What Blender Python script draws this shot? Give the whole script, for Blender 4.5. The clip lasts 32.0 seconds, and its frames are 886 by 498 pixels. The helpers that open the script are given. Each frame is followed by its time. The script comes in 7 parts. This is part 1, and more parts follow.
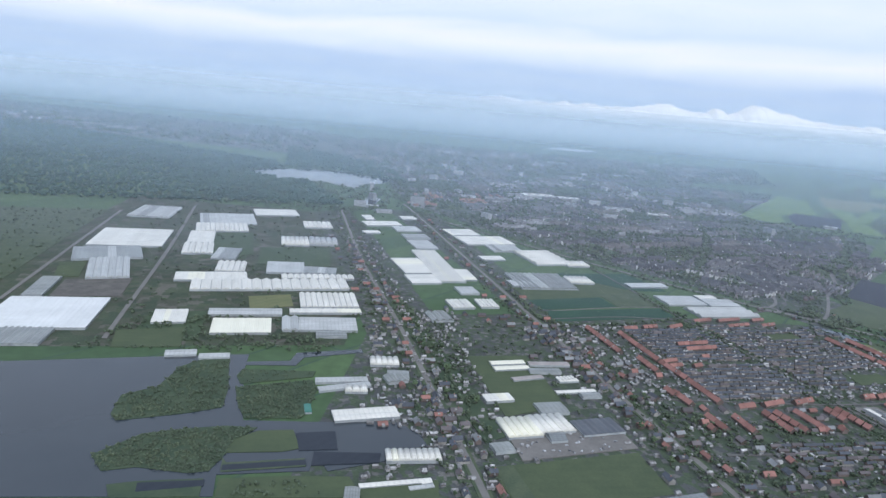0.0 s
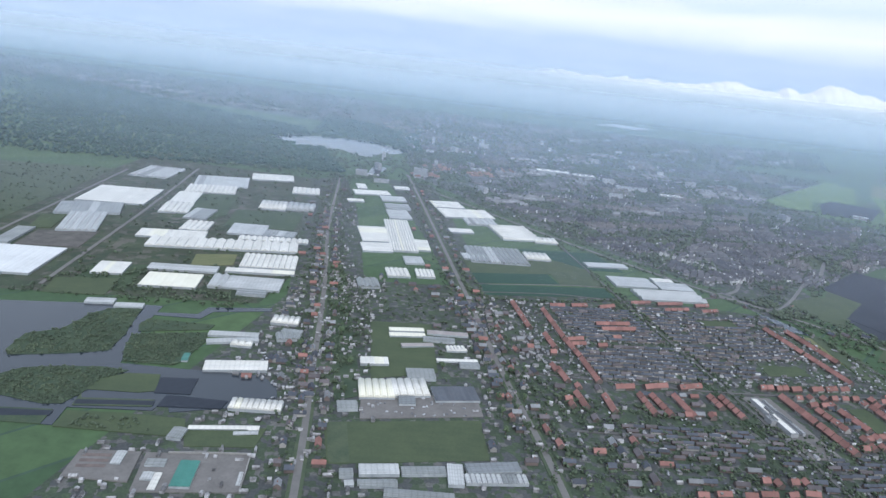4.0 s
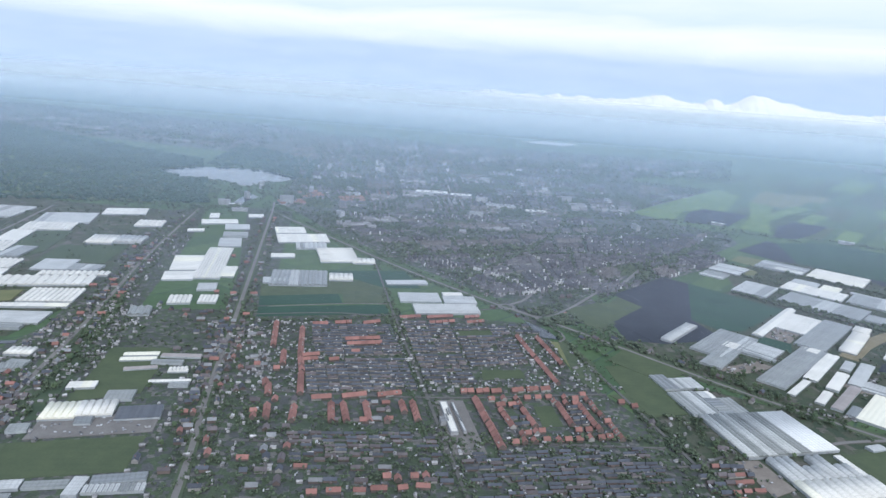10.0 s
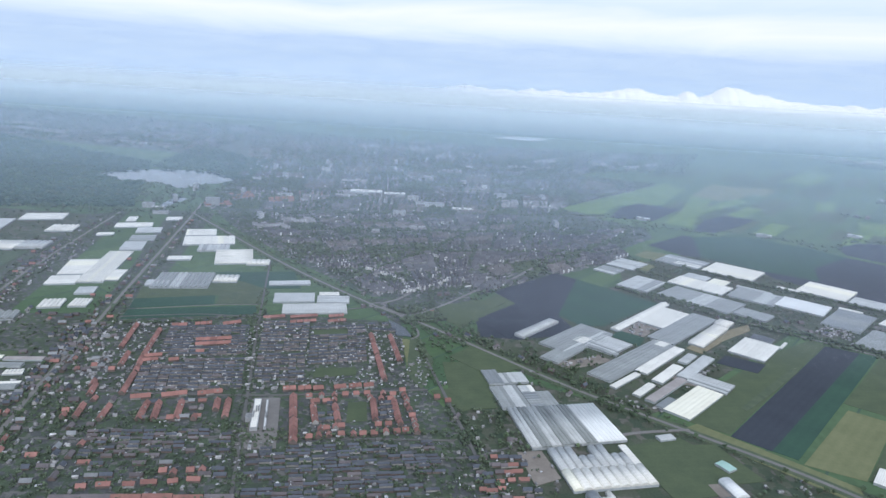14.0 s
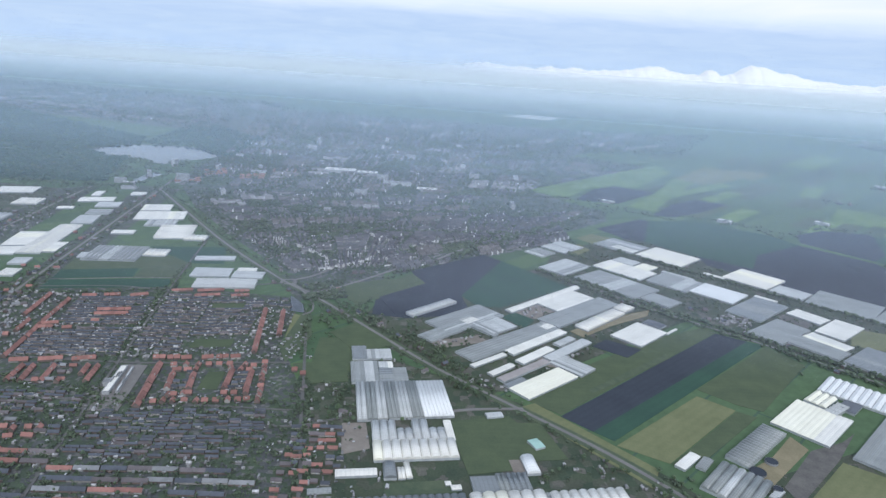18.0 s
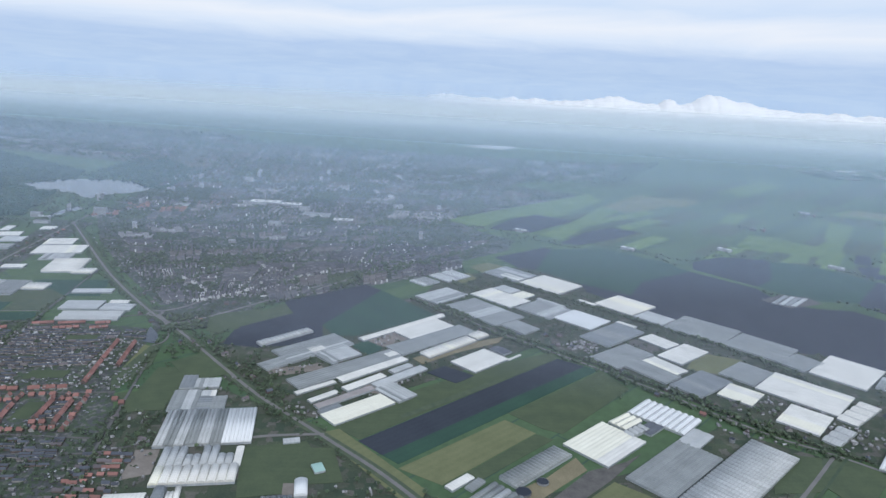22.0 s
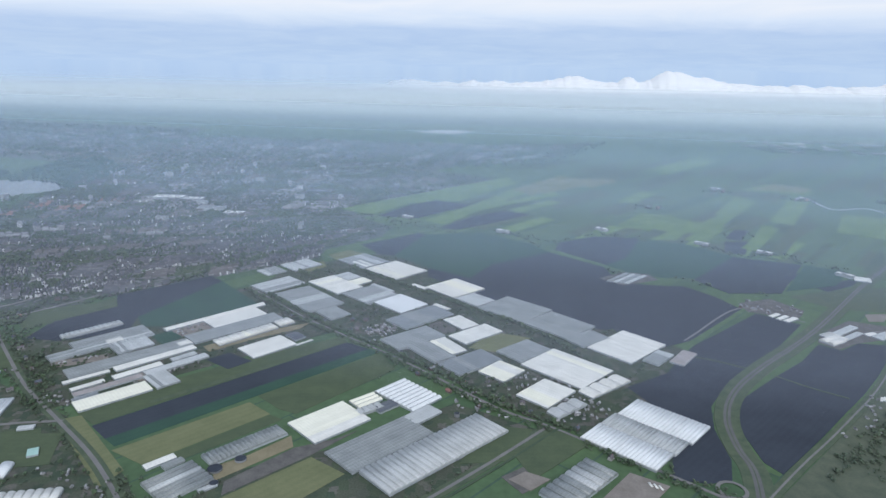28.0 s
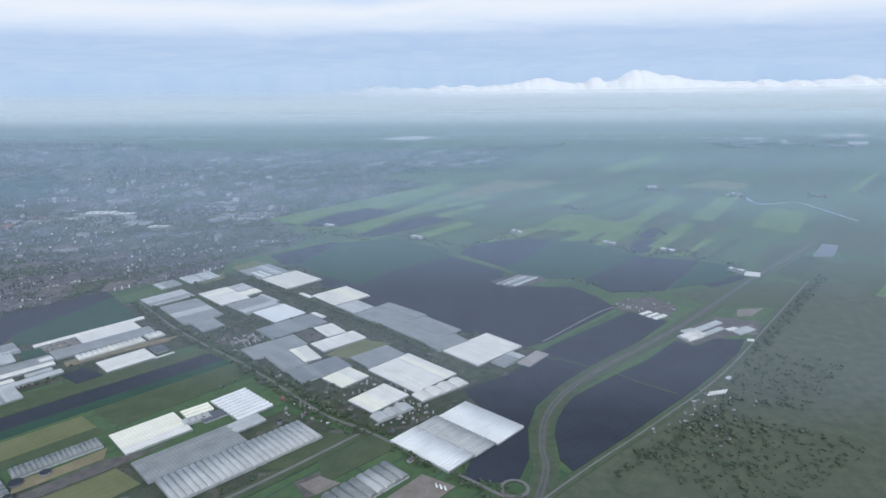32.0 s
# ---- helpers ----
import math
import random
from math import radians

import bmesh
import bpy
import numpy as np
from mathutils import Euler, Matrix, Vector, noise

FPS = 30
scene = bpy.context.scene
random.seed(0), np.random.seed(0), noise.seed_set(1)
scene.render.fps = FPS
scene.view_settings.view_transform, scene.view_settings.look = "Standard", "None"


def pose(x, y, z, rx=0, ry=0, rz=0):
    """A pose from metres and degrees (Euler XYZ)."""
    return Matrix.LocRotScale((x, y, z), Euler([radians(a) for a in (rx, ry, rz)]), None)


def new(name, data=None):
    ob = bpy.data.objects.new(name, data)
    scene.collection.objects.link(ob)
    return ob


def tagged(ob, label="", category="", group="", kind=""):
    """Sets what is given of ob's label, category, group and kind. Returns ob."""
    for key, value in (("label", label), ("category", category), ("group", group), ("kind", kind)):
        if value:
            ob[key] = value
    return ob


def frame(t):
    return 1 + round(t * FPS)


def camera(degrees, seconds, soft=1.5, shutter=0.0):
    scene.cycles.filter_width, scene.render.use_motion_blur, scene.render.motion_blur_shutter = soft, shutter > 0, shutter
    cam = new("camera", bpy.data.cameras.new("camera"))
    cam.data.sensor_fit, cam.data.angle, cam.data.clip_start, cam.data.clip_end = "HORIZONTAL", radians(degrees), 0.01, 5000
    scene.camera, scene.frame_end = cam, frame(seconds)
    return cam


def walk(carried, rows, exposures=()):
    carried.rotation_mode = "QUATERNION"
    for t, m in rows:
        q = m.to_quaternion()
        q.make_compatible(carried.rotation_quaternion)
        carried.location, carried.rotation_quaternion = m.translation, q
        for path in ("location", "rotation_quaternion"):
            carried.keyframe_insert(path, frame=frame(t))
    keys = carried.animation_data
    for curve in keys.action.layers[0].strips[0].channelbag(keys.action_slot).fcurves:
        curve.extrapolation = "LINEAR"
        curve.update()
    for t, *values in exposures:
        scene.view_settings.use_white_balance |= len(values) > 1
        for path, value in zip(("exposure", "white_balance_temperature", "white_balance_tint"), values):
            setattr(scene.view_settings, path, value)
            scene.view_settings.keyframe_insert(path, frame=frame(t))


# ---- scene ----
# the flight: seconds, x, y, z and the three angles
cam = camera(68.2, 32.0, soft=1.5)
ROWS = [
    (0.0, -0.0, 0.0, 161.2, 77.10, -5.00, 1.35),
    (0.5, 13.0, -0.6, 162.5, 77.12, -4.87, 1.31),
    (1.0, 26.0, -1.1, 163.9, 77.15, -4.73, 1.38),
    (1.5, 39.3, -1.7, 165.3, 76.96, -5.00, 1.44),
    (2.0, 52.6, -2.4, 166.8, 74.01, -5.94, 2.37),
    (2.5, 66.1, -3.0, 168.3, 71.33, -6.55, 5.54),
    (4.5, 121.4, -5.8, 175.1, 74.85, -6.29, 7.99),
    (5.0, 135.5, -6.5, 177.0, 75.05, -6.07, 7.42),
    (5.5, 149.7, -7.2, 178.9, 75.23, -5.67, 7.29),
    (6.0, 164.1, -7.9, 180.8, 75.35, -5.28, 6.95),
    (6.5, 178.6, -8.7, 182.7, 75.50, -5.14, 6.80),
    (7.0, 193.2, -9.4, 184.7, 75.66, -5.01, 6.40),
    (7.5, 208.0, -10.1, 186.8, 75.85, -4.83, 6.29),
    (8.0, 222.8, -10.9, 188.8, 75.92, -4.83, 6.03),
    (8.5, 237.8, -11.6, 190.9, 76.02, -4.55, 5.92),
    (9.0, 252.9, -12.3, 193.0, 76.09, -4.20, 5.70),
    (9.5, 268.1, -13.0, 195.2, 76.06, -4.20, 5.63),
    (10.0, 283.4, -13.7, 197.3, 76.09, -4.12, 5.49),
    (10.5, 298.9, -14.4, 199.5, 76.02, -3.90, 5.46),
    (11.0, 314.4, -15.0, 201.7, 75.97, -3.96, 5.37),
    (11.5, 330.1, -15.7, 203.9, 75.89, -3.66, 5.34),
    (12.0, 345.8, -16.3, 206.2, 75.80, -3.54, 5.21),
    (12.5, 361.7, -16.9, 208.4, 75.70, -3.43, 5.26),
    (13.0, 377.6, -17.5, 210.6, 75.66, -3.37, 5.22),
    (13.5, 393.7, -18.1, 212.9, 75.66, -3.28, 5.34),
    (14.0, 409.9, -18.6, 215.1, 75.64, -3.23, 5.45),
    (14.5, 426.2, -19.1, 217.4, 75.71, -3.34, 5.71),
    (16.5, 492.3, -20.7, 226.2, 75.99, -3.57, 8.14),
    (17.0, 509.0, -21.0, 228.4, 75.92, -3.72, 8.38),
    (17.5, 525.9, -21.2, 230.6, 75.54, -3.65, 8.72),
    (18.0, 542.9, -21.5, 232.7, 73.37, -3.50, 9.12),
    (18.5, 559.9, -21.6, 234.8, 69.20, -2.69, 11.51),
    (19.0, 577.0, -21.7, 236.9, 68.25, -2.75, 12.98),
    (19.5, 594.3, -21.8, 239.0, 67.66, -3.56, 14.12),
    (20.0, 611.6, -21.8, 241.0, 67.02, -3.72, 14.64),
    (20.5, 629.0, -21.8, 243.0, 67.57, -3.33, 13.82),
    (21.0, 646.5, -21.6, 245.0, 71.60, -3.29, 11.45),
    (21.5, 664.0, -21.5, 246.9, 75.73, -3.36, 9.23),
    (22.0, 681.7, -21.2, 248.8, 75.86, -3.05, 8.43),
    (22.5, 699.4, -20.9, 250.6, 75.84, -2.92, 8.48),
    (23.0, 717.2, -20.6, 252.4, 75.65, -2.77, 8.33),
    (23.5, 735.1, -20.1, 254.1, 75.51, -2.53, 8.24),
    (24.0, 753.1, -19.6, 255.7, 75.18, -2.39, 8.21),
    (24.5, 771.1, -19.1, 257.4, 74.80, -2.33, 8.30),
    (25.0, 789.2, -18.4, 258.9, 74.54, -2.27, 8.25),
    (25.5, 807.4, -17.7, 260.4, 74.46, -2.11, 8.24),
    (27.5, 880.9, -13.9, 265.7, 74.37, -1.49, 8.45),
    (28.0, 899.4, -12.7, 266.8, 74.47, -0.98, 8.64),
    (28.5, 918.0, -11.5, 267.9, 74.60, -0.53, 8.74),
    (29.0, 936.7, -10.1, 268.9, 74.56, -0.23, 8.79),
    (29.5, 955.4, -8.7, 269.8, 74.39, 0.07, 8.60),
    (30.0, 974.2, -7.2, 270.6, 74.41, 0.48, 8.35),
    (30.5, 993.1, -5.5, 271.3, 74.60, 0.79, 8.25),
    (31.0, 1012.0, -3.8, 271.9, 74.70, 0.88, 8.23),
    (31.5, 1031.0, -1.9, 272.4, 74.75, 0.95, 8.41),
    (32.0, 1050.0, 0.0, 272.9, 74.85, 0.92, 8.47),
]
walk(cam, [(t, pose(*row)) for t, *row in ROWS], exposures=[(0.0, -0.17, 6000, 11), (2.2, -0.21, 6000, 11), (4.5, -0.03, 6000, 11), (10.0, -0.04, 6000, 11), (17.2, -0.15, 6000, 11), (17.8, -0.15, 6000, 11), (19.0, -0.02, 6000, 11), (20.5, 0.06, 6000, 11), (21.1, 0.08, 6000, 11), (21.9, -0.31, 6000, 11), (32.0, -0.30, 6000, 11)])

# ---- light ----
SUN_HEIGHT, SUN_TURN = 34.0, 160.0
world = bpy.data.worlds.new("sky")
scene.world = world
world.use_nodes = True


class Nodes:
    """A short way to write node trees."""

    def __init__(self, tree):
        self.tree = tree
        tree.nodes.clear()

    def add(self, kind, **sets):
        node = self.tree.nodes.new(kind)
        for key, value in sets.items():
            if key in ("inputs",):
                for slot, v in value.items():
                    if isinstance(v, bpy.types.NodeSocket):
                        self.tree.links.new(v, node.inputs[slot])
                    else:
                        node.inputs[slot].default_value = v
            elif key == "operation":
                node.operation = value
            elif key == "data_type":
                node.data_type = value
            elif key == "blend_type":
                node.blend_type = value
            elif key == "sky_type":
                node.sky_type = value
            elif key == "noise_dimensions":
                node.noise_dimensions = value
            elif key == "interpolation_type":
                node.interpolation_type = value
        return node

    def math(self, operation, a, b=0.0, c=0.0):
        return self.add("ShaderNodeMath", operation=operation, inputs={0: a, 1: b, 2: c}).outputs[0]

    def mix(self, f, a, b, blend="MIX"):
        node = self.add("ShaderNodeMix", data_type="RGBA", blend_type=blend, inputs={"Factor": f})
        for slot, v in ((6, a), (7, b)):
            if isinstance(v, bpy.types.NodeSocket):
                self.tree.links.new(v, node.inputs[slot])
            else:
                node.inputs[slot].default_value = (*v[:3], 1)
        return node.outputs[2]

    def ramp(self, f, stops):
        node = self.add("ShaderNodeValToRGB", inputs={0: f})
        ramp = node.color_ramp
        while len(ramp.elements) < len(stops):
            ramp.elements.new(0.5)
        for e, (p, c) in zip(ramp.elements, stops):
            e.position, e.color = p, (c, c, c, 1) if isinstance(c, float) else (*c, 1)
        return node.outputs[0]

    def noise(self, vector, scale, detail=3.0, rough=0.55, warp=0.0):
        return self.add("ShaderNodeTexNoise", inputs={"Vector": vector, "Scale": scale, "Detail": detail, "Roughness": rough, "Distortion": warp}).outputs[0]

    def fit(self, v, a, b, c=0.0, d=1.0, kind="LINEAR"):
        return self.add("ShaderNodeMapRange", interpolation_type=kind, inputs={0: v, 1: a, 2: b, 3: c, 4: d}).outputs[0]

    def link(self, a, b):
        self.tree.links.new(a, b)


n = Nodes(world.node_tree)
sky = n.add("ShaderNodeTexSky", sky_type="NISHITA")
sky.sun_disc, sky.sun_elevation, sky.sun_rotation, sky.air_density, sky.dust_density = False, radians(SUN_HEIGHT), radians(SUN_TURN), 1.2, 2.0
way = n.add("ShaderNodeTexCoord").outputs["Generated"]
split = n.add("ShaderNodeSeparateXYZ", inputs={0: way})
rise = n.math("ARCSINE", split.outputs[2])
# layered cloud deck: long thin streaks low down, broader sheets higher up
low = n.math("ADD", n.math("MAXIMUM", split.outputs[2], 0.0), 0.11)
deck = n.add("ShaderNodeCombineXYZ", inputs={0: n.math("DIVIDE", split.outputs[0], low), 1: n.math("DIVIDE", split.outputs[1], low), 2: 0.7}).outputs[0]
streak = n.noise(deck, 0.62, 6.0, 0.58, 0.7)
fine = n.noise(deck, 1.9, 6.0, 0.6, 0.5)
height = n.math("ADD", rise, n.math("MULTIPLY", n.math("SUBTRACT", streak, 0.5), n.fit(rise, 0.02, 0.16, 0.02, 0.09)))
tone = n.add("ShaderNodeValToRGB", inputs={0: n.fit(height, -0.05, 0.35)})
stops = ((0.0, (0.50, 0.66, 0.86)), (0.125, (0.56, 0.72, 0.94)), (0.19, (0.53, 0.68, 0.90)), (0.25, (0.55, 0.69, 0.91)), (0.30, (0.81, 0.90, 1.02)), (0.345, (0.98, 1.0, 1.03)), (0.40, (0.74, 0.85, 1.0)), (0.5, (0.87, 0.94, 1.03)), (0.7, (0.68, 0.80, 0.98)), (1.0, (0.79, 0.87, 1.0)))
while len(tone.color_ramp.elements) < len(stops):
    tone.color_ramp.elements.new(0.5)
for e, (p, c) in zip(tone.color_ramp.elements, stops):
    e.position, e.color = p, (*c, 1)
cloud = n.mix(n.fit(fine, 0.3, 0.75, 0.0, 0.35), tone.outputs[0], (1.0, 1.0, 1.0), "SOFT_LIGHT")
clear = n.add("ShaderNodeBackground", inputs={0: sky.outputs[0], 1: 0.10})
veil = n.add("ShaderNodeBackground", inputs={0: cloud, 1: 1.12})
both = n.add("ShaderNodeMixShader", inputs={0: 0.93, 1: clear.outputs[0], 2: veil.outputs[0]})
n.link(both.outputs[0], n.add("ShaderNodeOutputWorld").inputs[0])

sun = new("sun", bpy.data.lights.new("sun", "SUN"))
sun.data.energy, sun.data.angle, sun.data.color = 2.0, radians(22), (1.0, 0.97, 0.92)
sun.rotation_euler = (radians(90 - SUN_HEIGHT), 0, radians(180 - SUN_TURN))

# ---- materials ----
MATS = {}


def surface(name, a, b, rough=0.8, size=8.0, fine=0.8, spread=0.0, island=False, bump=0.0, stripes=0.0, stripe_turn=0.0, stripe_size=3.0, coat=0.0, bars=0.0):
    """Two tones mixed by coarse and fine noise at real size; spread: lightness that differs from piece to piece; stripes: furrows or mowing lines; bars: glazing bars along and across each piece."""
    m = bpy.data.materials.new(name)
    m.use_nodes = True
    k = Nodes(m.node_tree)
    place = k.add("ShaderNodeNewGeometry").outputs["Position"]
    coarse = k.noise(place, 1.0 / size, 4.0, 0.6, 0.2)
    grain = k.noise(place, 1.0 / fine, 3.0, 0.6)
    f = k.fit(k.math("ADD", k.math("MULTIPLY", coarse, 0.65), k.math("MULTIPLY", grain, 0.35)), 0.36, 0.64)
    if stripes:
        t = radians(stripe_turn)
        xy = k.add("ShaderNodeSeparateXYZ", inputs={0: place})
        across = k.math("ADD", k.math("MULTIPLY", xy.outputs[0], -math.sin(t)), k.math("MULTIPLY", xy.outputs[1], math.cos(t)))
        wave = k.math("SINE", k.math("MULTIPLY", k.math("ADD", across, k.math("MULTIPLY", coarse, 0.6)), 2 * math.pi / stripe_size))
        f = k.add("ShaderNodeMath", operation="ADD", inputs={0: f, 1: k.math("MULTIPLY", wave, stripes)})
        f.use_clamp = True
        f = f.outputs[0]
    colour = k.mix(f, a, b)
    if spread:
        if island:
            piece = k.add("ShaderNodeNewGeometry").outputs["Random Per Island"]
        else:
            piece = k.add("ShaderNodeObjectInfo").outputs["Random"]
        bright = k.fit(piece, 0.0, 1.0, 1.0 - spread, 1.0 + spread)
        colour = k.mix(1.0, colour, k.add("ShaderNodeCombineColor", inputs={0: bright, 1: bright, 2: bright}).outputs[0], "MULTIPLY")
    if bars:
        own = k.add("ShaderNodeSeparateXYZ", inputs={0: k.add("ShaderNodeTexCoord").outputs["Object"]})
        lines = [k.fit(k.math("SINE", k.math("MULTIPLY", own.outputs[i], 2 * math.pi / gap)), 0.35, 1.0, 1.0, 1.0 - bars * share) for i, gap, share in ((0, 1.15, 1.0), (1, 2.6, 0.6))]
        bright = k.math("MULTIPLY", lines[0], lines[1])
        colour = k.mix(1.0, colour, k.add("ShaderNodeCombineColor", inputs={0: bright, 1: bright, 2: bright}).outputs[0], "MULTIPLY")
    shader = k.add("ShaderNodeBsdfPrincipled", inputs={"Base Color": colour, "Roughness": rough, "Coat Weight": coat, "Coat Roughness": 0.2})
    if bump:
        k.link(k.add("ShaderNodeBump", inputs={"Strength": 0.6, "Distance": bump, "Height": grain}).outputs[0], shader.inputs["Normal"])
    k.link(shader.outputs[0], k.add("ShaderNodeOutputMaterial").inputs[0])
    MATS[name] = m
    return m


# glasshouse roofs: chalked glass, clear glass, film and sheet
surface("white", (0.61, 0.60, 0.55), (0.77, 0.755, 0.695), 0.45, 14, 1.2, 0.06, bars=0.16)
surface("frost", (0.63, 0.645, 0.64), (0.77, 0.785, 0.78), 0.40, 20, 1.2, 0.03, bars=0.18)
surface("cream", (0.73, 0.71, 0.585), (0.82, 0.80, 0.67), 0.5, 14, 1.2, 0.04, bars=0.14)
surface("pale", (0.38, 0.395, 0.39), (0.51, 0.525, 0.52), 0.38, 12, 1.0, 0.08, bars=0.24)
surface("grey", (0.195, 0.212, 0.208), (0.28, 0.298, 0.292), 0.34, 14, 1.0, 0.08, bars=0.26)
surface("slate", (0.158, 0.176, 0.185), (0.215, 0.236, 0.247), 0.35, 14, 1.0, 0.06, bars=0.26)
surface("coal", (0.062, 0.072, 0.088), (0.095, 0.105, 0.122), 0.5, 10, 1.0, 0.1)
surface("pink", (0.27, 0.245, 0.235), (0.36, 0.33, 0.32), 0.6, 10, 1.0, 0.08)
surface("mint", (0.26, 0.42, 0.37), (0.34, 0.5, 0.45), 0.5, 8, 1.0, 0.05)
surface("teal", (0.035, 0.16, 0.13), (0.055, 0.21, 0.17), 0.5, 8, 1.0, 0.08)
surface("glass_wall", (0.25, 0.28, 0.30), (0.40, 0.42, 0.43), 0.35, 4, 0.6, 0.12)
# houses
surface("red", (0.205, 0.103, 0.090), (0.292, 0.150, 0.128), 0.85, 5, 0.5, 0.22)
surface("dark", (0.047, 0.056, 0.073), (0.080, 0.090, 0.110), 0.75, 5, 0.5, 0.25)
surface("brown", (0.088, 0.08, 0.087), (0.135, 0.12, 0.126), 0.8, 5, 0.5, 0.25)
surface("tin", (0.15, 0.16, 0.17), (0.235, 0.245, 0.255), 0.5, 5, 0.5, 0.25)
surface("row_dark", (0.047, 0.056, 0.073), (0.080, 0.090, 0.110), 0.75, 5, 0.5, 0.28, True)
surface("row_brown", (0.088, 0.08, 0.087), (0.135, 0.12, 0.126), 0.8, 5, 0.5, 0.28, True)
surface("row_tin", (0.15, 0.16, 0.17), (0.235, 0.245, 0.255), 0.5, 5, 0.5, 0.28, True)
surface("row_red", (0.205, 0.103, 0.090), (0.292, 0.150, 0.128), 0.85, 5, 0.5, 0.22, True)
surface("row_wall", (0.095, 0.085, 0.08), (0.30, 0.28, 0.26), 0.9, 6, 0.4, 0.35, True)
surface("brick", (0.095, 0.078, 0.074), (0.151, 0.121, 0.110), 0.9, 4, 0.4, 0.25)
surface("plaster", (0.21, 0.205, 0.195), (0.33, 0.325, 0.31), 0.85, 4, 0.4, 0.2)
surface("town_roof", (0.085, 0.092, 0.104), (0.132, 0.135, 0.146), 0.8, 60, 0.6, 0.25, True)
surface("town_roof_brown", (0.098, 0.096, 0.097), (0.148, 0.14, 0.137), 0.8, 50, 0.6, 0.22, True)
surface("town_roof_red", (0.20, 0.12, 0.105), (0.27, 0.165, 0.14), 0.85, 50, 0.6, 0.2, True)
surface("gable_white", (0.48, 0.48, 0.48), (0.66, 0.66, 0.65), 0.8, 20, 0.6, 0.15, True)
surface("town_roof_violet", (0.077, 0.081, 0.092), (0.115, 0.115, 0.124), 0.8, 50, 0.6, 0.3, True)
surface("town_roof_pale", (0.17, 0.175, 0.185), (0.25, 0.25, 0.26), 0.7, 50, 0.6, 0.3, True)
surface("town_wall", (0.15, 0.15, 0.155), (0.26, 0.26, 0.265), 0.85, 30, 0.6, 0.35, True)
surface("tower_wall", (0.24, 0.25, 0.26), (0.36, 0.37, 0.38), 0.8, 8, 1.0, 0.2)
surface("shed", (0.08, 0.08, 0.08), (0.40, 0.40, 0.41), 0.6, 3.0, 2.5, 0.6, True)
surface("chimney", (0.20, 0.10, 0.08), (0.28, 0.15, 0.12), 0.9, 2, 0.3, 0.2)
surface("paint", (0.03, 0.035, 0.05), (0.48, 0.49, 0.51), 0.35, 3, 3.0, 0.5, True, coat=0.4)
# ground
surface("street", (0.085, 0.086, 0.086), (0.125, 0.124, 0.12), 0.9, 12, 0.8)
surface("lane", (0.135, 0.133, 0.13), (0.185, 0.18, 0.172), 0.9, 12, 0.8)
surface("yard", (0.13, 0.125, 0.12), (0.195, 0.188, 0.18), 0.9, 10, 1.2)
surface("verge", (0.048, 0.074, 0.045), (0.084, 0.106, 0.062), 0.95, 9, 1.0)
surface("meadow", (0.040, 0.068, 0.038), (0.062, 0.092, 0.048), 0.95, 26, 1.4, stripes=0.1, stripe_turn=52, stripe_size=7)
surface("lawn", (0.053, 0.076, 0.041), (0.075, 0.100, 0.051), 0.95, 16, 1.4, stripes=0.06, stripe_turn=12, stripe_size=5)
surface("pasture", (0.088, 0.150, 0.050), (0.130, 0.200, 0.065), 0.95, 60, 3.0, stripes=0.15, stripe_turn=55, stripe_size=16)
surface("crop", (0.020, 0.056, 0.040), (0.030, 0.078, 0.050), 0.95, 30, 1.6, stripes=0.1, stripe_turn=52, stripe_size=6)
surface("soil", (0.0215, 0.0285, 0.0415), (0.034, 0.0425, 0.0575), 0.95, 34, 1.6, stripes=0.1, stripe_turn=52, stripe_size=5)
surface("olive", (0.115, 0.13, 0.062), (0.16, 0.17, 0.085), 0.95, 22, 1.4, stripes=0.1, stripe_turn=52, stripe_size=6)
surface("sand", (0.165, 0.145, 0.088), (0.235, 0.205, 0.13), 0.95, 14, 1.2)
surface("dirt", (0.165, 0.145, 0.125), (0.235, 0.212, 0.188), 0.95, 10, 1.2)
surface("scrub", (0.058, 0.076, 0.052), (0.098, 0.112, 0.074), 0.95, 11, 1.6)
surface("waste", (0.075, 0.073, 0.07), (0.135, 0.128, 0.118), 0.95, 9, 1.0)
# green
surface("leaf", (0.053, 0.078, 0.054), (0.094, 0.121, 0.074), 0.9, 20, 0.7, 0.35, True)
surface("forest_leaf", (0.037, 0.072, 0.058), (0.058, 0.104, 0.072), 0.95, 70, 3.0, 0.16, True)
surface("crown_leaf", (0.050, 0.080, 0.050), (0.094, 0.132, 0.068), 0.9, 8, 0.5, 0.3)
surface("bark", (0.06, 0.05, 0.04), (0.11, 0.09, 0.07), 0.95, 2, 0.2)
surface("reed", (0.034, 0.060, 0.037), (0.064, 0.090, 0.051), 0.95, 12, 1.0)


def water_material():
    m = bpy.data.materials.new("water")
    m.use_nodes = True
    k = Nodes(m.node_tree)
    place = k.add("ShaderNodeNewGeometry").outputs["Position"]
    ripple = k.noise(place, 0.6, 4.0, 0.6)
    shader = k.add("ShaderNodeBsdfPrincipled", inputs={"Base Color": k.mix(k.noise(place, 0.03), (0.024, 0.034, 0.045), (0.038, 0.049, 0.061)), "Roughness": 0.08})
    k.link(k.add("ShaderNodeBump", inputs={"Strength": 0.15, "Distance": 0.06, "Height": ripple}).outputs[0], shader.inputs["Normal"])
    k.link(shader.outputs[0], k.add("ShaderNodeOutputMaterial").inputs[0])
    MATS["water"] = m


water_material()


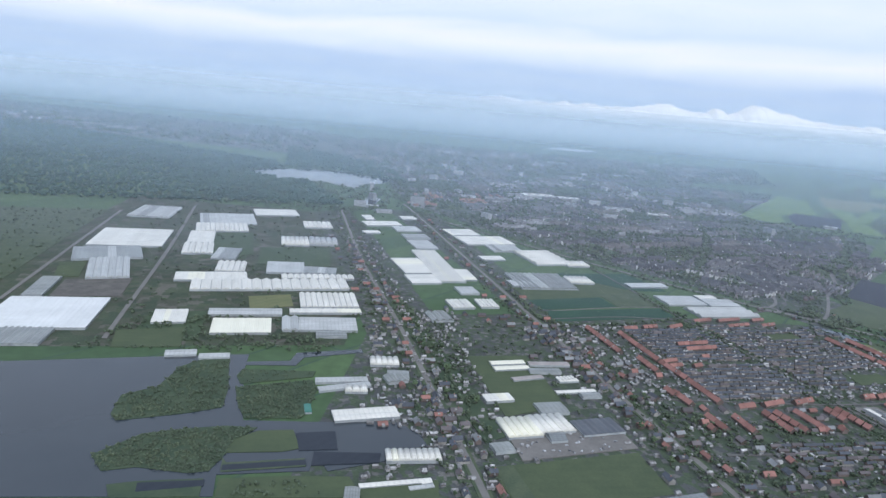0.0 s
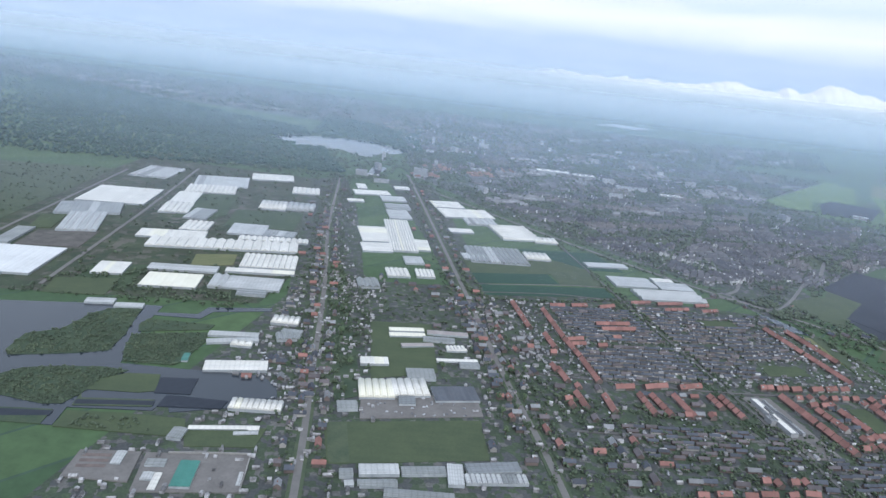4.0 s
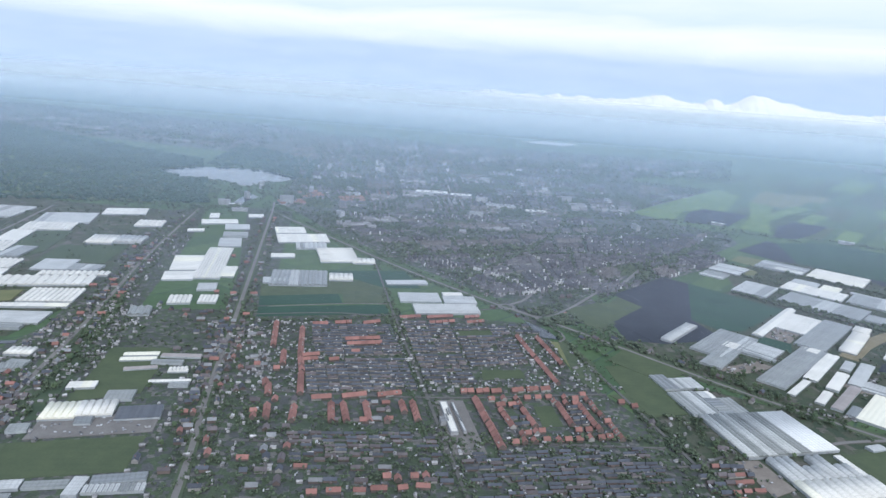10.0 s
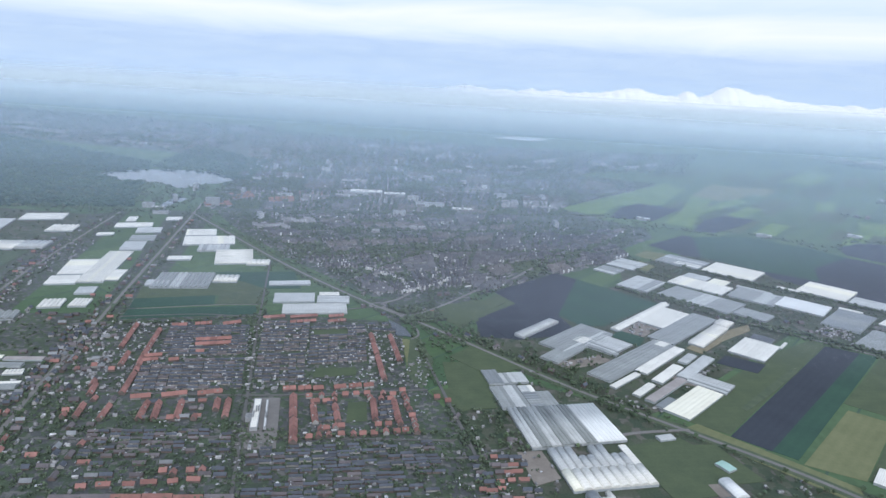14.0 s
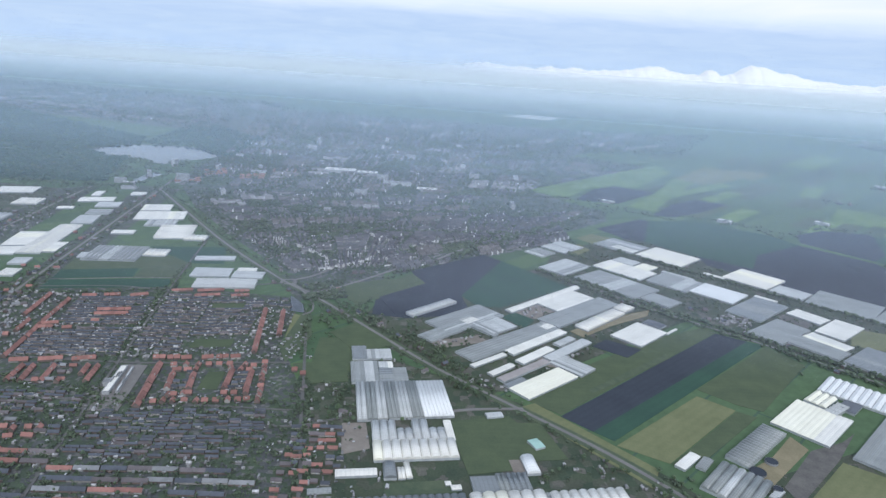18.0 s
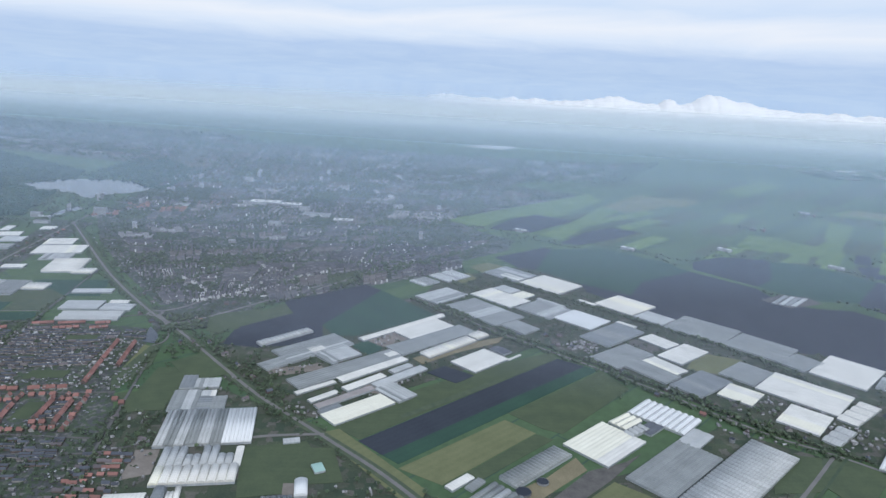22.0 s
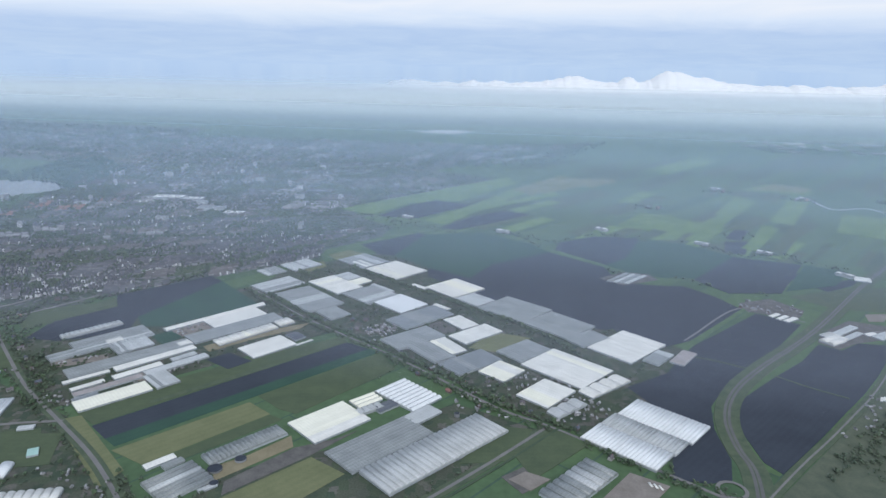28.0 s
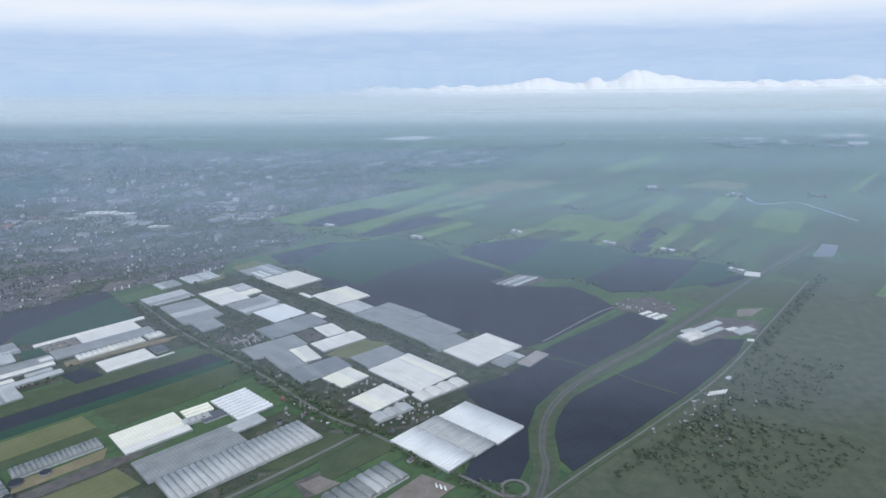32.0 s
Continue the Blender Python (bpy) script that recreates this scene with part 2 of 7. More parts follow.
def plots_material(name, size, tones):
    """Gardens, hedges, sheds and paving: small uneven plots in a few tones."""
    m = bpy.data.materials.new(name)
    m.use_nodes = True
    k = Nodes(m.node_tree)
    place = k.add("ShaderNodeNewGeometry").outputs["Position"]
    turned = k.add("ShaderNodeMapping", inputs={0: place, 2: (0, 0, radians(-15))}).outputs[0]
    stray = k.add("ShaderNodeTexNoise", inputs={"Vector": place, "Scale": 0.35, "Detail": 3.0}).outputs["Color"]
    bent = k.add("ShaderNodeVectorMath", operation="MULTIPLY_ADD", inputs={0: stray, 1: (size * 0.5,) * 3, 2: turned}).outputs[0]
    cells = k.add("ShaderNodeTexVoronoi", inputs={"Vector": bent, "Scale": 1.0 / size, "Randomness": 0.75})
    cells.distance = "CHEBYCHEV"
    pick = k.add("ShaderNodeSeparateColor", inputs={0: cells.outputs["Color"]})
    colour = k.mix(k.fit(pick.outputs[0], 0.0, 1.0), tones[0], tones[1])
    colour = k.mix(k.fit(pick.outputs[1], 0.62, 0.66), colour, tones[2])
    colour = k.mix(k.fit(pick.outputs[2], 0.86, 0.9), colour, tones[3])
    broad = k.mix(k.fit(k.noise(place, 0.03, 3.0), 0.3, 0.7), (0.8, 0.8, 0.8), (1.2, 1.2, 1.15))
    grain = k.mix(k.fit(k.noise(place, 0.8, 4.0), 0.3, 0.7), (0.75, 0.75, 0.75), (1.25, 1.25, 1.25))
    colour = k.mix(1.0, k.mix(1.0, colour, broad, "MULTIPLY"), grain, "MULTIPLY")
    shader = k.add("ShaderNodeBsdfPrincipled", inputs={"Base Color": colour, "Roughness": 0.95})
    k.link(shader.outputs[0], k.add("ShaderNodeOutputMaterial").inputs[0])
    MATS[name] = m


plots_material("plots", 3.0, ((0.044, 0.061, 0.045), (0.058, 0.084, 0.050), (0.066, 0.072, 0.076), (0.115, 0.115, 0.115)))
plots_material("streets", 4.0, ((0.038, 0.060, 0.048), (0.060, 0.084, 0.060), (0.088, 0.092, 0.096), (0.15, 0.15, 0.15)))
plots_material("growing", 6.5, ((0.035, 0.055, 0.036), (0.054, 0.071, 0.043), (0.060, 0.070, 0.050), (0.095, 0.093, 0.082)))


def country_material():
    """Open polder country: strips of grass and crops between ditches, duller scrub near the village."""
    m = bpy.data.materials.new("country")
    m.use_nodes = True
    k = Nodes(m.node_tree)
    place = k.add("ShaderNodeNewGeometry").outputs["Position"]
    turned = k.add("ShaderNodeMapping", inputs={0: place, 2: (0, 0, radians(-55)), 3: (1, 1, 1)}).outputs[0]
    bricks = k.add("ShaderNodeTexBrick", inputs={"Vector": turned, "Color1": (0.0, 0.0, 0.0, 1), "Color2": (1, 1, 1, 1), "Mortar": (0.3, 0.3, 0.3, 1), "Scale": 1.0, "Mortar Size": 0.9, "Bias": 0.0, "Brick Width": 190.0, "Row Height": 34.0})
    plot = k.noise(bricks.outputs[0], 1.0, 0.0)
    strips = k.mix(k.fit(bricks.outputs[0], 0.0, 1.0), (0.043, 0.086, 0.042), (0.082, 0.136, 0.056))
    broad = k.noise(place, 0.0016, 4.0, 0.6, 0.4)
    grassy = k.mix(k.fit(broad, 0.42, 0.6), strips, (0.068, 0.117, 0.056))
    ditch = k.mix(bricks.outputs["Fac"], grassy, (0.045, 0.083, 0.056))
    grain = k.mix(k.fit(k.noise(place, 0.12, 5.0, 0.65), 0.3, 0.7), (0.8, 0.8, 0.8), (1.15, 1.15, 1.12))
    shader = k.add("ShaderNodeBsdfPrincipled", inputs={"Base Color": k.mix(1.0, ditch, grain, "MULTIPLY"), "Roughness": 0.95})
    k.link(shader.outputs[0], k.add("ShaderNodeOutputMaterial").inputs[0])
    MATS["country"] = m


country_material()


def cumulus_material():
    """Cloud: bright, soft, letting light through its edges."""
    m = bpy.data.materials.new("cumulus")
    m.use_nodes = True
    k = Nodes(m.node_tree)
    place = k.add("ShaderNodeNewGeometry").outputs["Position"]
    colour = k.mix(k.noise(place, 0.012, 4.0), (0.94, 0.95, 0.97), (0.98, 0.98, 0.98))
    lit = k.add("ShaderNodeBsdfDiffuse", inputs={0: colour})
    past = k.add("ShaderNodeBsdfTranslucent", inputs={0: colour})
    out = k.add("ShaderNodeMixShader", inputs={0: 0.25, 1: lit.outputs[0], 2: past.outputs[0]})
    xyz = k.add("ShaderNodeSeparateXYZ", inputs={0: place})
    body = k.math("MULTIPLY", k.fit(xyz.outputs[2], 115.0, 190.0, 0.0, 1.0, "SMOOTHSTEP"), k.fit(xyz.outputs[0], -300.0, 900.0, 0.0, 1.0, "SMOOTHSTEP"))
    thin = k.add("ShaderNodeMixShader", inputs={0: body, 1: k.add("ShaderNodeBsdfTransparent").outputs[0], 2: out.outputs[0]})
    k.link(thin.outputs[0], k.add("ShaderNodeOutputMaterial").inputs[0])
    MATS["cumulus"] = m


cumulus_material()


def haze_sheet_material(name, tint, dense, low, full, fade, top):
    """Distance haze imitated by a tinted see-through sheet: lets most light by; none at the ground line, thins out
    above.
    """
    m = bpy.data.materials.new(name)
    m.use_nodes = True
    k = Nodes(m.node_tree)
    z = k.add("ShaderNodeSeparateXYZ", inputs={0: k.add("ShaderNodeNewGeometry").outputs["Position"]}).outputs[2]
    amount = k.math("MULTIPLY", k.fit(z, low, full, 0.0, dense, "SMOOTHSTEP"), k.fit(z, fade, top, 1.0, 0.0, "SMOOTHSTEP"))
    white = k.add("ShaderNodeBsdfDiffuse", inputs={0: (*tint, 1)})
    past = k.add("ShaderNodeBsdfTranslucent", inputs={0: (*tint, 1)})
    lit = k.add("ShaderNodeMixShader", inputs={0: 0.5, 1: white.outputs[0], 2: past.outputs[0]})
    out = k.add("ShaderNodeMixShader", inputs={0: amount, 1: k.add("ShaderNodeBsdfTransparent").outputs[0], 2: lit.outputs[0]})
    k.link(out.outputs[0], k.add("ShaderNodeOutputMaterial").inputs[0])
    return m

# ---- builders ----
def mesh_of(name, verts, faces, *mats):
    me = bpy.data.meshes.new(name)
    me.from_pydata(verts, [], faces)
    for m in mats:
        me.materials.append(MATS[m])
    me.update()
    return me


def part(name, me, parent, m=None, label=""):
    ob = new(name, me)
    ob.parent = parent
    if m is not None:
        ob.matrix_basis = m
    return tagged(ob, label)


def patch(name, material, label, points, z, category="field", kind="structure"):
    """A flat piece of ground with a shallow edge."""
    k = len(points)
    verts = [(x, y, z) for x, y in points] + [(x, y, -0.3) for x, y in points]
    faces = [tuple(range(k))] + [(i, i + k, (i + 1) % k + k, (i + 1) % k) for i in range(k)]
    me = mesh_of(name, verts, faces, material)
    bm = bmesh.new()
    bm.from_mesh(me)
    bmesh.ops.recalc_face_normals(bm, faces=bm.faces)
    bm.to_mesh(me)
    bm.free()
    return tagged(new(name, me), label, category, "", kind)


def smooth(points, steps=6):
    """Catmull-Rom through the points."""
    p = [Vector(q) for q in points]
    p = [2 * p[0] - p[1]] + p + [2 * p[-1] - p[-2]]
    line = []
    for a, b, c, d in zip(p, p[1:], p[2:], p[3:]):
        for i in range(steps):
            t = i / steps
            line.append(0.5 * (2 * b + (c - a) * t + (2 * a - 5 * b + 4 * c - d) * t * t + (3 * b - a - 3 * c + d) * t ** 3))
    return line + [p[-2]]


def ribbon(name, material, label, points, width, z, category="road"):
    line = smooth(points)
    verts, faces = [], []
    for i, q in enumerate(line):
        along = (line[min(i + 1, len(line) - 1)] - line[max(i - 1, 0)]).normalized()
        side = Vector((-along.y, along.x)) * width / 2
        verts += [(*(q + side), z), (*(q - side), z), (*(q + side * 1.04), -0.2), (*(q - side * 1.04), -0.2)]
        if i:
            a, b = 4 * (i - 1), 4 * i
            faces += [(a, a + 1, b + 1, b), (a + 2, a, b, b + 2), (a + 1, a + 3, b + 3, b + 1)]
    return tagged(new(name, mesh_of(name, verts, faces, material)), label, category, "", "structure")


TONES = {"coal": "near-black sheet metal", "white": "white chalked glass", "frost": "bluish white film", "cream": "cream white sheeting", "pale": "pale grey glass", "grey": "grey glass",
         "slate": "dark slate grey glass", "pink": "dull pinkish sheeting", "teal": "teal green sheet metal", "mint": "pale mint green sheet metal"}
STYLES = {"flat": "low pitched", "saw": "ridged", "barrel": "arched"}


FOOT = []
tint_rng = random.Random(11)


def built_over(x, y, room=1.6):
    """Whether a spot lies inside a glasshouse, with some room round it."""
    for fx, fy, hw, hd, c, s in FOOT:
        dx, dy = x - fx, y - fy
        if abs(dx * c + dy * s) < hw + room and abs(dy * c - dx * s) < hd + room:
            return True
    return False


def block(name, w, d, h, material):
    v = [(sx * w / 2, sy * d / 2, z) for z in (0, h) for sx, sy in ((-1, -1), (1, -1), (1, 1), (-1, 1))]
    return mesh_of(name, v, [(0, 1, 5, 4), (1, 2, 6, 5), (2, 3, 7, 6), (3, 0, 4, 7), (4, 5, 6, 7)], material)


def glasshouse(x, y, w, d, turn, tone, style, bays, ridge):
    """A nursery glasshouse of equal bays. ridge 1: the bays lie side by side along w, 0: along d."""
    long, wide = (d, w) if ridge else (w, d)
    eave = min(1.7, 0.5 + 0.16 * min(w, d))
    FOOT.append((x, y, w / 2, d / 2, math.cos(radians(turn)), math.sin(radians(turn))))
    if style == "flat" and bays > 2:
        bays = max(bays, min(24, round(wide / 3.4)))
    step = wide / bays
    rise = {"flat": 0.05, "saw": 0.22, "barrel": 0.30}[style] * min(step, 6.5) + (0.06 if style == "flat" else 0.12)
    if style == "barrel":
        arc = [(-math.cos(math.pi * i / 8) * step / 2, math.sin(math.pi * i / 8) * rise) for i in range(9)]
    else:
        arc = [(-step / 2, 0), (-step * 0.03, rise), (step * 0.03, rise), (step / 2, 0)]
    k = len(arc)
    verts = [(u, s * long / 2, v + 0.004) for s in (-1, 1) for u, v in arc]
    faces = [(i, i + 1, i + 1 + k, i + k) for i in range(k - 1)] + [tuple(reversed(range(k))), tuple(range(k, 2 * k))]
    bay = mesh_of("roof_bay", verts, faces, tone)
    other = mesh_of("roof_bay", verts, faces, {"grey": "pale", "slate": "grey", "pale": "grey", "white": "cream", "cream": "white"}.get(tone, tone))
    run = range(0)
    if bays > 5 and tint_rng.random() < 0.5:
        first = tint_rng.randrange(bays - 2)
        run = range(first, first + max(1, bays // tint_rng.choice((3, 4, 6, 8))))
    if style == "barrel":
        for me in (bay, other):
            for p in list(me.polygons)[:k - 1]:
                p.use_smooth = True
    hx, hy = wide / 2 - 0.05, long / 2 - 0.05
    box = [(sx * hx, sy * hy, z) for z in (-0.1, eave) for sx, sy in ((-1, -1), (1, -1), (1, 1), (-1, 1))]
    walls = mesh_of("glasshouse", box, [(0, 1, 5, 4), (1, 2, 6, 5), (2, 3, 7, 6), (3, 0, 4, 7), (4, 5, 6, 7)], "glass_wall")
    top = new("glasshouse", walls)
    top.matrix_basis = pose(x, y, 0, 0, 0, turn + (0 if ridge else 90))
    tagged(top, f"{STYLES[style]} nursery glasshouse roofed in {TONES[tone]}", "greenhouse", "glasshouses in the fields")
    for i in range(bays):
        part("roof_bay", other if i in run else bay, top, pose(-wide / 2 + (i + 0.5) * step, 0, eave))
    if style != "flat" and bays > 2:
        gutter = block("gutter", 0.35, long, 0.16, "tin")
        for i in range(1, bays):
            part("gutter", gutter, top, pose(-wide / 2 + i * step, 0, eave + 0.01))
    if long > 24:
        # a raised working path with its door at the end of the middle bay
        door = [(sx * 0.7, -hy - 0.25 + sy * 0.3, z) for z in (0, eave - 0.2) for sx, sy in ((-1, 0), (1, 0), (1, 1), (-1, 1))]
        part("door", mesh_of("door", door, [(0, 1, 5, 4), (1, 2, 6, 5), (3, 0, 4, 7), (4, 5, 6, 7)], "tin"), top, pose(step / 2 if bays % 2 == 0 else 0, 0, 0))
    return top


def gable(long, deep, eave, top, over=0.2):
    """Walls with gables, and a roof of two slabs with eaves."""
    a, b = long / 2, deep / 2
    walls = [(-a, -b, -0.1), (a, -b, -0.1), (a, b, -0.1), (-a, b, -0.1), (-a, -b, eave), (a, -b, eave), (a, b, eave), (-a, b, eave), (-a, 0, top), (a, 0, top)]
    wf = [(0, 1, 5, 4), (2, 3, 7, 6), (1, 2, 6, 9, 5), (3, 0, 4, 8, 7)]
    s = (top - eave) / b
    a, c = a + over, b + over
    low = eave - over * s
    roof = [(-a, -c, low), (a, -c, low), (a, 0, top + 0.12), (-a, 0, top + 0.12), (a, c, low), (-a, c, low), (-a, -c, low + 0.14), (a, -c, low + 0.14), (-a, c, low + 0.14), (a, c, low + 0.14), (-a, 0, top + 0.3), (a, 0, top + 0.3)]
    rf = [(6, 7, 11, 10), (10, 11, 9, 8), (0, 1, 7, 6), (5, 8, 9, 4), (0, 6, 10, 3), (3, 10, 8, 5), (1, 2, 11, 7), (2, 4, 9, 11)]
    return walls, wf, roof, rf


HOUSES = {}
HOMES = []
ROOFS = {"red": "orange-red tiled roof", "dark": "dark slate-grey roof", "brown": "brown tiled roof", "tin": "light grey metal roof"}
STACK = block("chimney", 0.4, 0.4, 0.8, "chimney")
DORMER = block("dormer", 1.3, 0.9, 0.75, "plaster")
rng = random.Random(7)


def free_spot(x, y, turn, long, deep):
    """Whether a house fits here; if so the spot is taken."""
    if built_over(x, y, 3.5) or any(inside(x, y, q) for q in BARE):
        return False
    for hx, hy, hl, hd, hc, hs in HOMES:
        dx, dy = x - hx, y - hy
        if abs(dx) + abs(dy) < 40 and abs(dx * hc + dy * hs) < hl and abs(dy * hc - dx * hs) < hd:
            return False
    HOMES.append((x, y, long / 2 + 0.6, deep / 2 + 0.9, math.cos(radians(turn)), math.sin(radians(turn))))
    return True


ROW_VERTS, ROW_FACES, ROW_SLOTS = [], [], []
ROW_SLOT = {"dark": 1, "brown": 2, "tin": 3, "red": 4}


SINGLE = []


def house_of_row(x, y, turn, long, deep, roof):
    """One small house of a row that stands near enough to be told apart, with its back extension."""
    top = 1.3 + deep / 2 * 0.8
    wv, wf, rv, rf = gable(long, deep, 1.3, top, 0.12)
    made = rng.choice(("brick", "brick", "plaster"))
    ob = new("row_house", mesh_of("row_house", wv, wf, made))
    ob.matrix_basis = pose(x, y, 0, 0, 0, turn)
    tagged(ob, f"small {'brick' if made == 'brick' else 'pale rendered'} row house with {ROOFS[roof]}", "house", "row houses south of the estate")
    part("roof", mesh_of("roof", rv, rf, roof), ob)
    part("extension", block("extension", rng.uniform(1.0, 1.8), 1.1, 0.95, rng.choice(("brick", "tin", "plaster"))), ob, pose(rng.uniform(-0.3, 0.3) * long, rng.choice((-1, 1)) * (deep / 2 + 0.55), 0))
    return ob


def row_house(x, y, turn, long, deep, roof):
    """One house of the close-set rows, with a back extension and at times a dormer; all join one mesh."""
    if not free_spot(x, y, turn, long, deep):
        return
    if y < 345 and len(SINGLE) < 290:
        SINGLE.append(house_of_row(x, y, turn, long, deep, roof))
        return
    top = 1.3 + deep / 2 * 0.8
    wv, wf, rv, rf = gable(long, deep, 1.3, top, 0.12)
    c, s = math.cos(radians(turn)), math.sin(radians(turn))
    pieces = [(wv, wf, 0), (rv, rf, ROW_SLOT[roof])]
    side = rng.choice((-1, 1))
    boxes = [(rng.uniform(-0.3, 0.3) * long, side * (deep / 2 + 0.55), rng.uniform(1.0, 1.8), 1.1, 0.95, rng.choice((0, 0, 0, 1, 3, 5)))]
    if rng.random() < 0.45:
        boxes.append((rng.uniform(-0.25, 0.25) * long, -side * deep * 0.25, 1.1, 0.7, top - 0.15, rng.choice((0, 5))))
    for u, w, bw, bd, h, slot in boxes:
        pieces.append(([(u + i * bw / 2, w + j * bd / 2, z) for z in (0, h) for i, j in ((-1, -1), (1, -1), (1, 1), (-1, 1))], [(0, 1, 5, 4), (1, 2, 6, 5), (2, 3, 7, 6), (3, 0, 4, 7), (4, 5, 6, 7)], slot))
    for pts, faces, slot in pieces:
        o = len(ROW_VERTS)
        ROW_VERTS.extend((x + u * c - w * s, y + u * s + w * c, z) for u, w, z in pts)
        ROW_FACES.extend(tuple(q + o for q in f) for f in faces)
        ROW_SLOTS.extend([slot] * len(faces))


def house(x, y, turn, long, deep, roof, eave=1.9, pitch=0.75, group="village houses", name="house", stack=True):
    if not free_spot(x, y, turn, long, deep):
        return None
    long, deep = max(3, round(long)), round(deep * 2.5) / 2.5
    wall = rng.choice(("brick", "brick", "plaster")) if roof != "red" else rng.choice(("brick", "brick", "brick", "plaster"))
    key = (long, deep, roof, eave, wall)
    top = eave + deep / 2 * pitch
    if key not in HOUSES:
        v, f, rv, rf = gable(long, deep, eave, top)
        HOUSES[key] = (mesh_of("house", v, f, wall), mesh_of("roof", rv, rf, roof))
    row = long > 7
    ob = new("terraced_house" if row else name, HOUSES[key][0])
    ob.matrix_basis = pose(x, y, 0, 0, 0, turn)
    made = "brick" if wall == "brick" else "pale rendered"
    tagged(ob, f"{made} {'terrace' if row else 'house'} with {ROOFS[roof]}", "house", group)
    roof_part = part("roof", HOUSES[key][1], ob)
    if not stack:
        return ob
    part("chimney", STACK, roof_part, pose(long * (0.25 if row else 0.2), 0, top - 0.1))
    if rng.random() < 0.25:
        side = rng.choice((-1, 1))
        part("dormer", DORMER, roof_part, pose(long * rng.uniform(-0.3, 0.3), side * deep * 0.27, eave + (top - eave) * 0.35))
    return ob


def terrace(x1, y1, x2, y2, roof, deep=3.2, most=11.0):
    """Rows of joined houses from one point to the other, with alleys between."""
    long, turn = math.hypot(x2 - x1, y2 - y1), math.degrees(math.atan2(y2 - y1, x2 - x1))
    count = max(1, round(long / most))
    for i in range(count):
        f = (i + 0.5) / count
        house(x1 + (x2 - x1) * f, y1 + (y2 - y1) * f, turn + rng.uniform(-2, 2), long / count - 0.5, deep + (0.6 if abs(y2 - y1) > abs(x2 - x1) else 0.0), roof, 1.7, 0.85, "terraces of the estate")


def cottage(x, y, turn, roof):
    """A small square house with a steep roof."""
    house(x, y, turn + rng.choice((0, 90)), rng.uniform(3.6, 4.4), 3.6, roof, 1.8, 0.9, "paired houses", "semi_detached_house")


def villas(x1, y1, x2, y2, roof, gap=7.5, deep=3.5):
    """Pairs of houses set apart along a line."""
    long, turn = math.hypot(x2 - x1, y2 - y1), math.degrees(math.atan2(y2 - y1, x2 - x1))
    for i in range(int(long / gap)):
        f = (i + 0.5) / int(long / gap)
        house(x1 + (x2 - x1) * f, y1 + (y2 - y1) * f, turn + rng.choice((0, 90)), 5, deep, roof, 2.1, 0.8, "paired houses", "semi_detached_house")


def between(corners, u, v):
    a, b, c, d = corners
    return tuple((a[i] * (1 - u) + b[i] * u) * (1 - v) + (d[i] * (1 - u) + c[i] * u) * v for i in (0, 1))


def quarter(corners, rows, columns, roofs, deep=3.3, fill=0.8, loose=0.0, turned=False):
    """A piece of the estate: rows of houses laid out between four corners."""
    for j in range(rows):
        for i in range(columns):
            if rng.random() > fill:
                continue
            u, v = (i + 0.5) / columns, (j + 0.5) / rows
            x, y = between(corners, u, v)
            a, b = between(corners, u - 0.5 / columns, v), between(corners, u + 0.5 / columns, v)
            long = math.hypot(b[0] - a[0], b[1] - a[1])
            turn = math.degrees(math.atan2(b[1] - a[1], b[0] - a[0]))
            if turned:
                turn += 90
            long = long - 0.5 if loose < 0.5 else rng.uniform(3.6, 6.4)
            if loose < 0.5:
                row_house(x + rng.uniform(-1, 1) * loose * 3, y + rng.uniform(-1, 1) * loose * 3, turn, max(3, long), deep, rng.choice(roofs))
                continue
            house(x + rng.uniform(-1, 1) * loose * 3, y + rng.uniform(-1, 1) * loose * 3, turn + (rng.choice((0, 90)) if loose > 0.5 else 0), max(3, long), deep, rng.choice(roofs), 1.3, stack=False)


def along_road(points, start, stop, gap, off, roofs, skip=0.15):
    """Farmhouses and cottages on both sides of a lane."""
    line = smooth(points, 12)
    run, last = 0.0, line[0]
    due = start
    for q in line[1:]:
        step = (q - last).length
        run += step
        if run >= due and run < stop:
            due = run + gap
            way = (q - last).normalized()
            for side in (-1, 1):
                if rng.random() < skip:
                    continue
                p = q + Vector((-way.y, way.x)) * side * (off + rng.uniform(0, 3))
                turn = math.degrees(math.atan2(way.y, way.x)) + rng.choice((0, 90, 90))
                house(p.x, p.y, turn, rng.uniform(3.4, 6.2), rng.uniform(2.6, 3.4), rng.choice(roofs), group="houses along the lanes", name="roadside_house")
        last = q


# ---- green ----
def ball(detail):
    bm = bmesh.new()
    bmesh.ops.create_icosphere(bm, subdivisions=detail, radius=1.0)
    v = np.array([q.co[:] for q in bm.verts])
    f = np.array([[q.index for q in face.verts] for face in bm.faces])
    bm.free()
    return v, f


CLUMP_V, CLUMP_F = ball(1)
draw = np.random.default_rng(5)
TREES = []


def clumps(centres, radii, squash=0.85, rough=0.28):
    """Many lumpy clumps of leaves as one list of points and faces."""
    k = len(centres)
    v = CLUMP_V[None] * (1 + draw.uniform(-rough, rough, (k, len(CLUMP_V), 1)))
    v = v * radii[:, None, None] * np.array([1, 1, squash]) + centres[:, None]
    f = CLUMP_F[None] + (np.arange(k) * len(CLUMP_V))[:, None, None]
    return v.reshape(-1, 3), f.reshape(-1, 3)


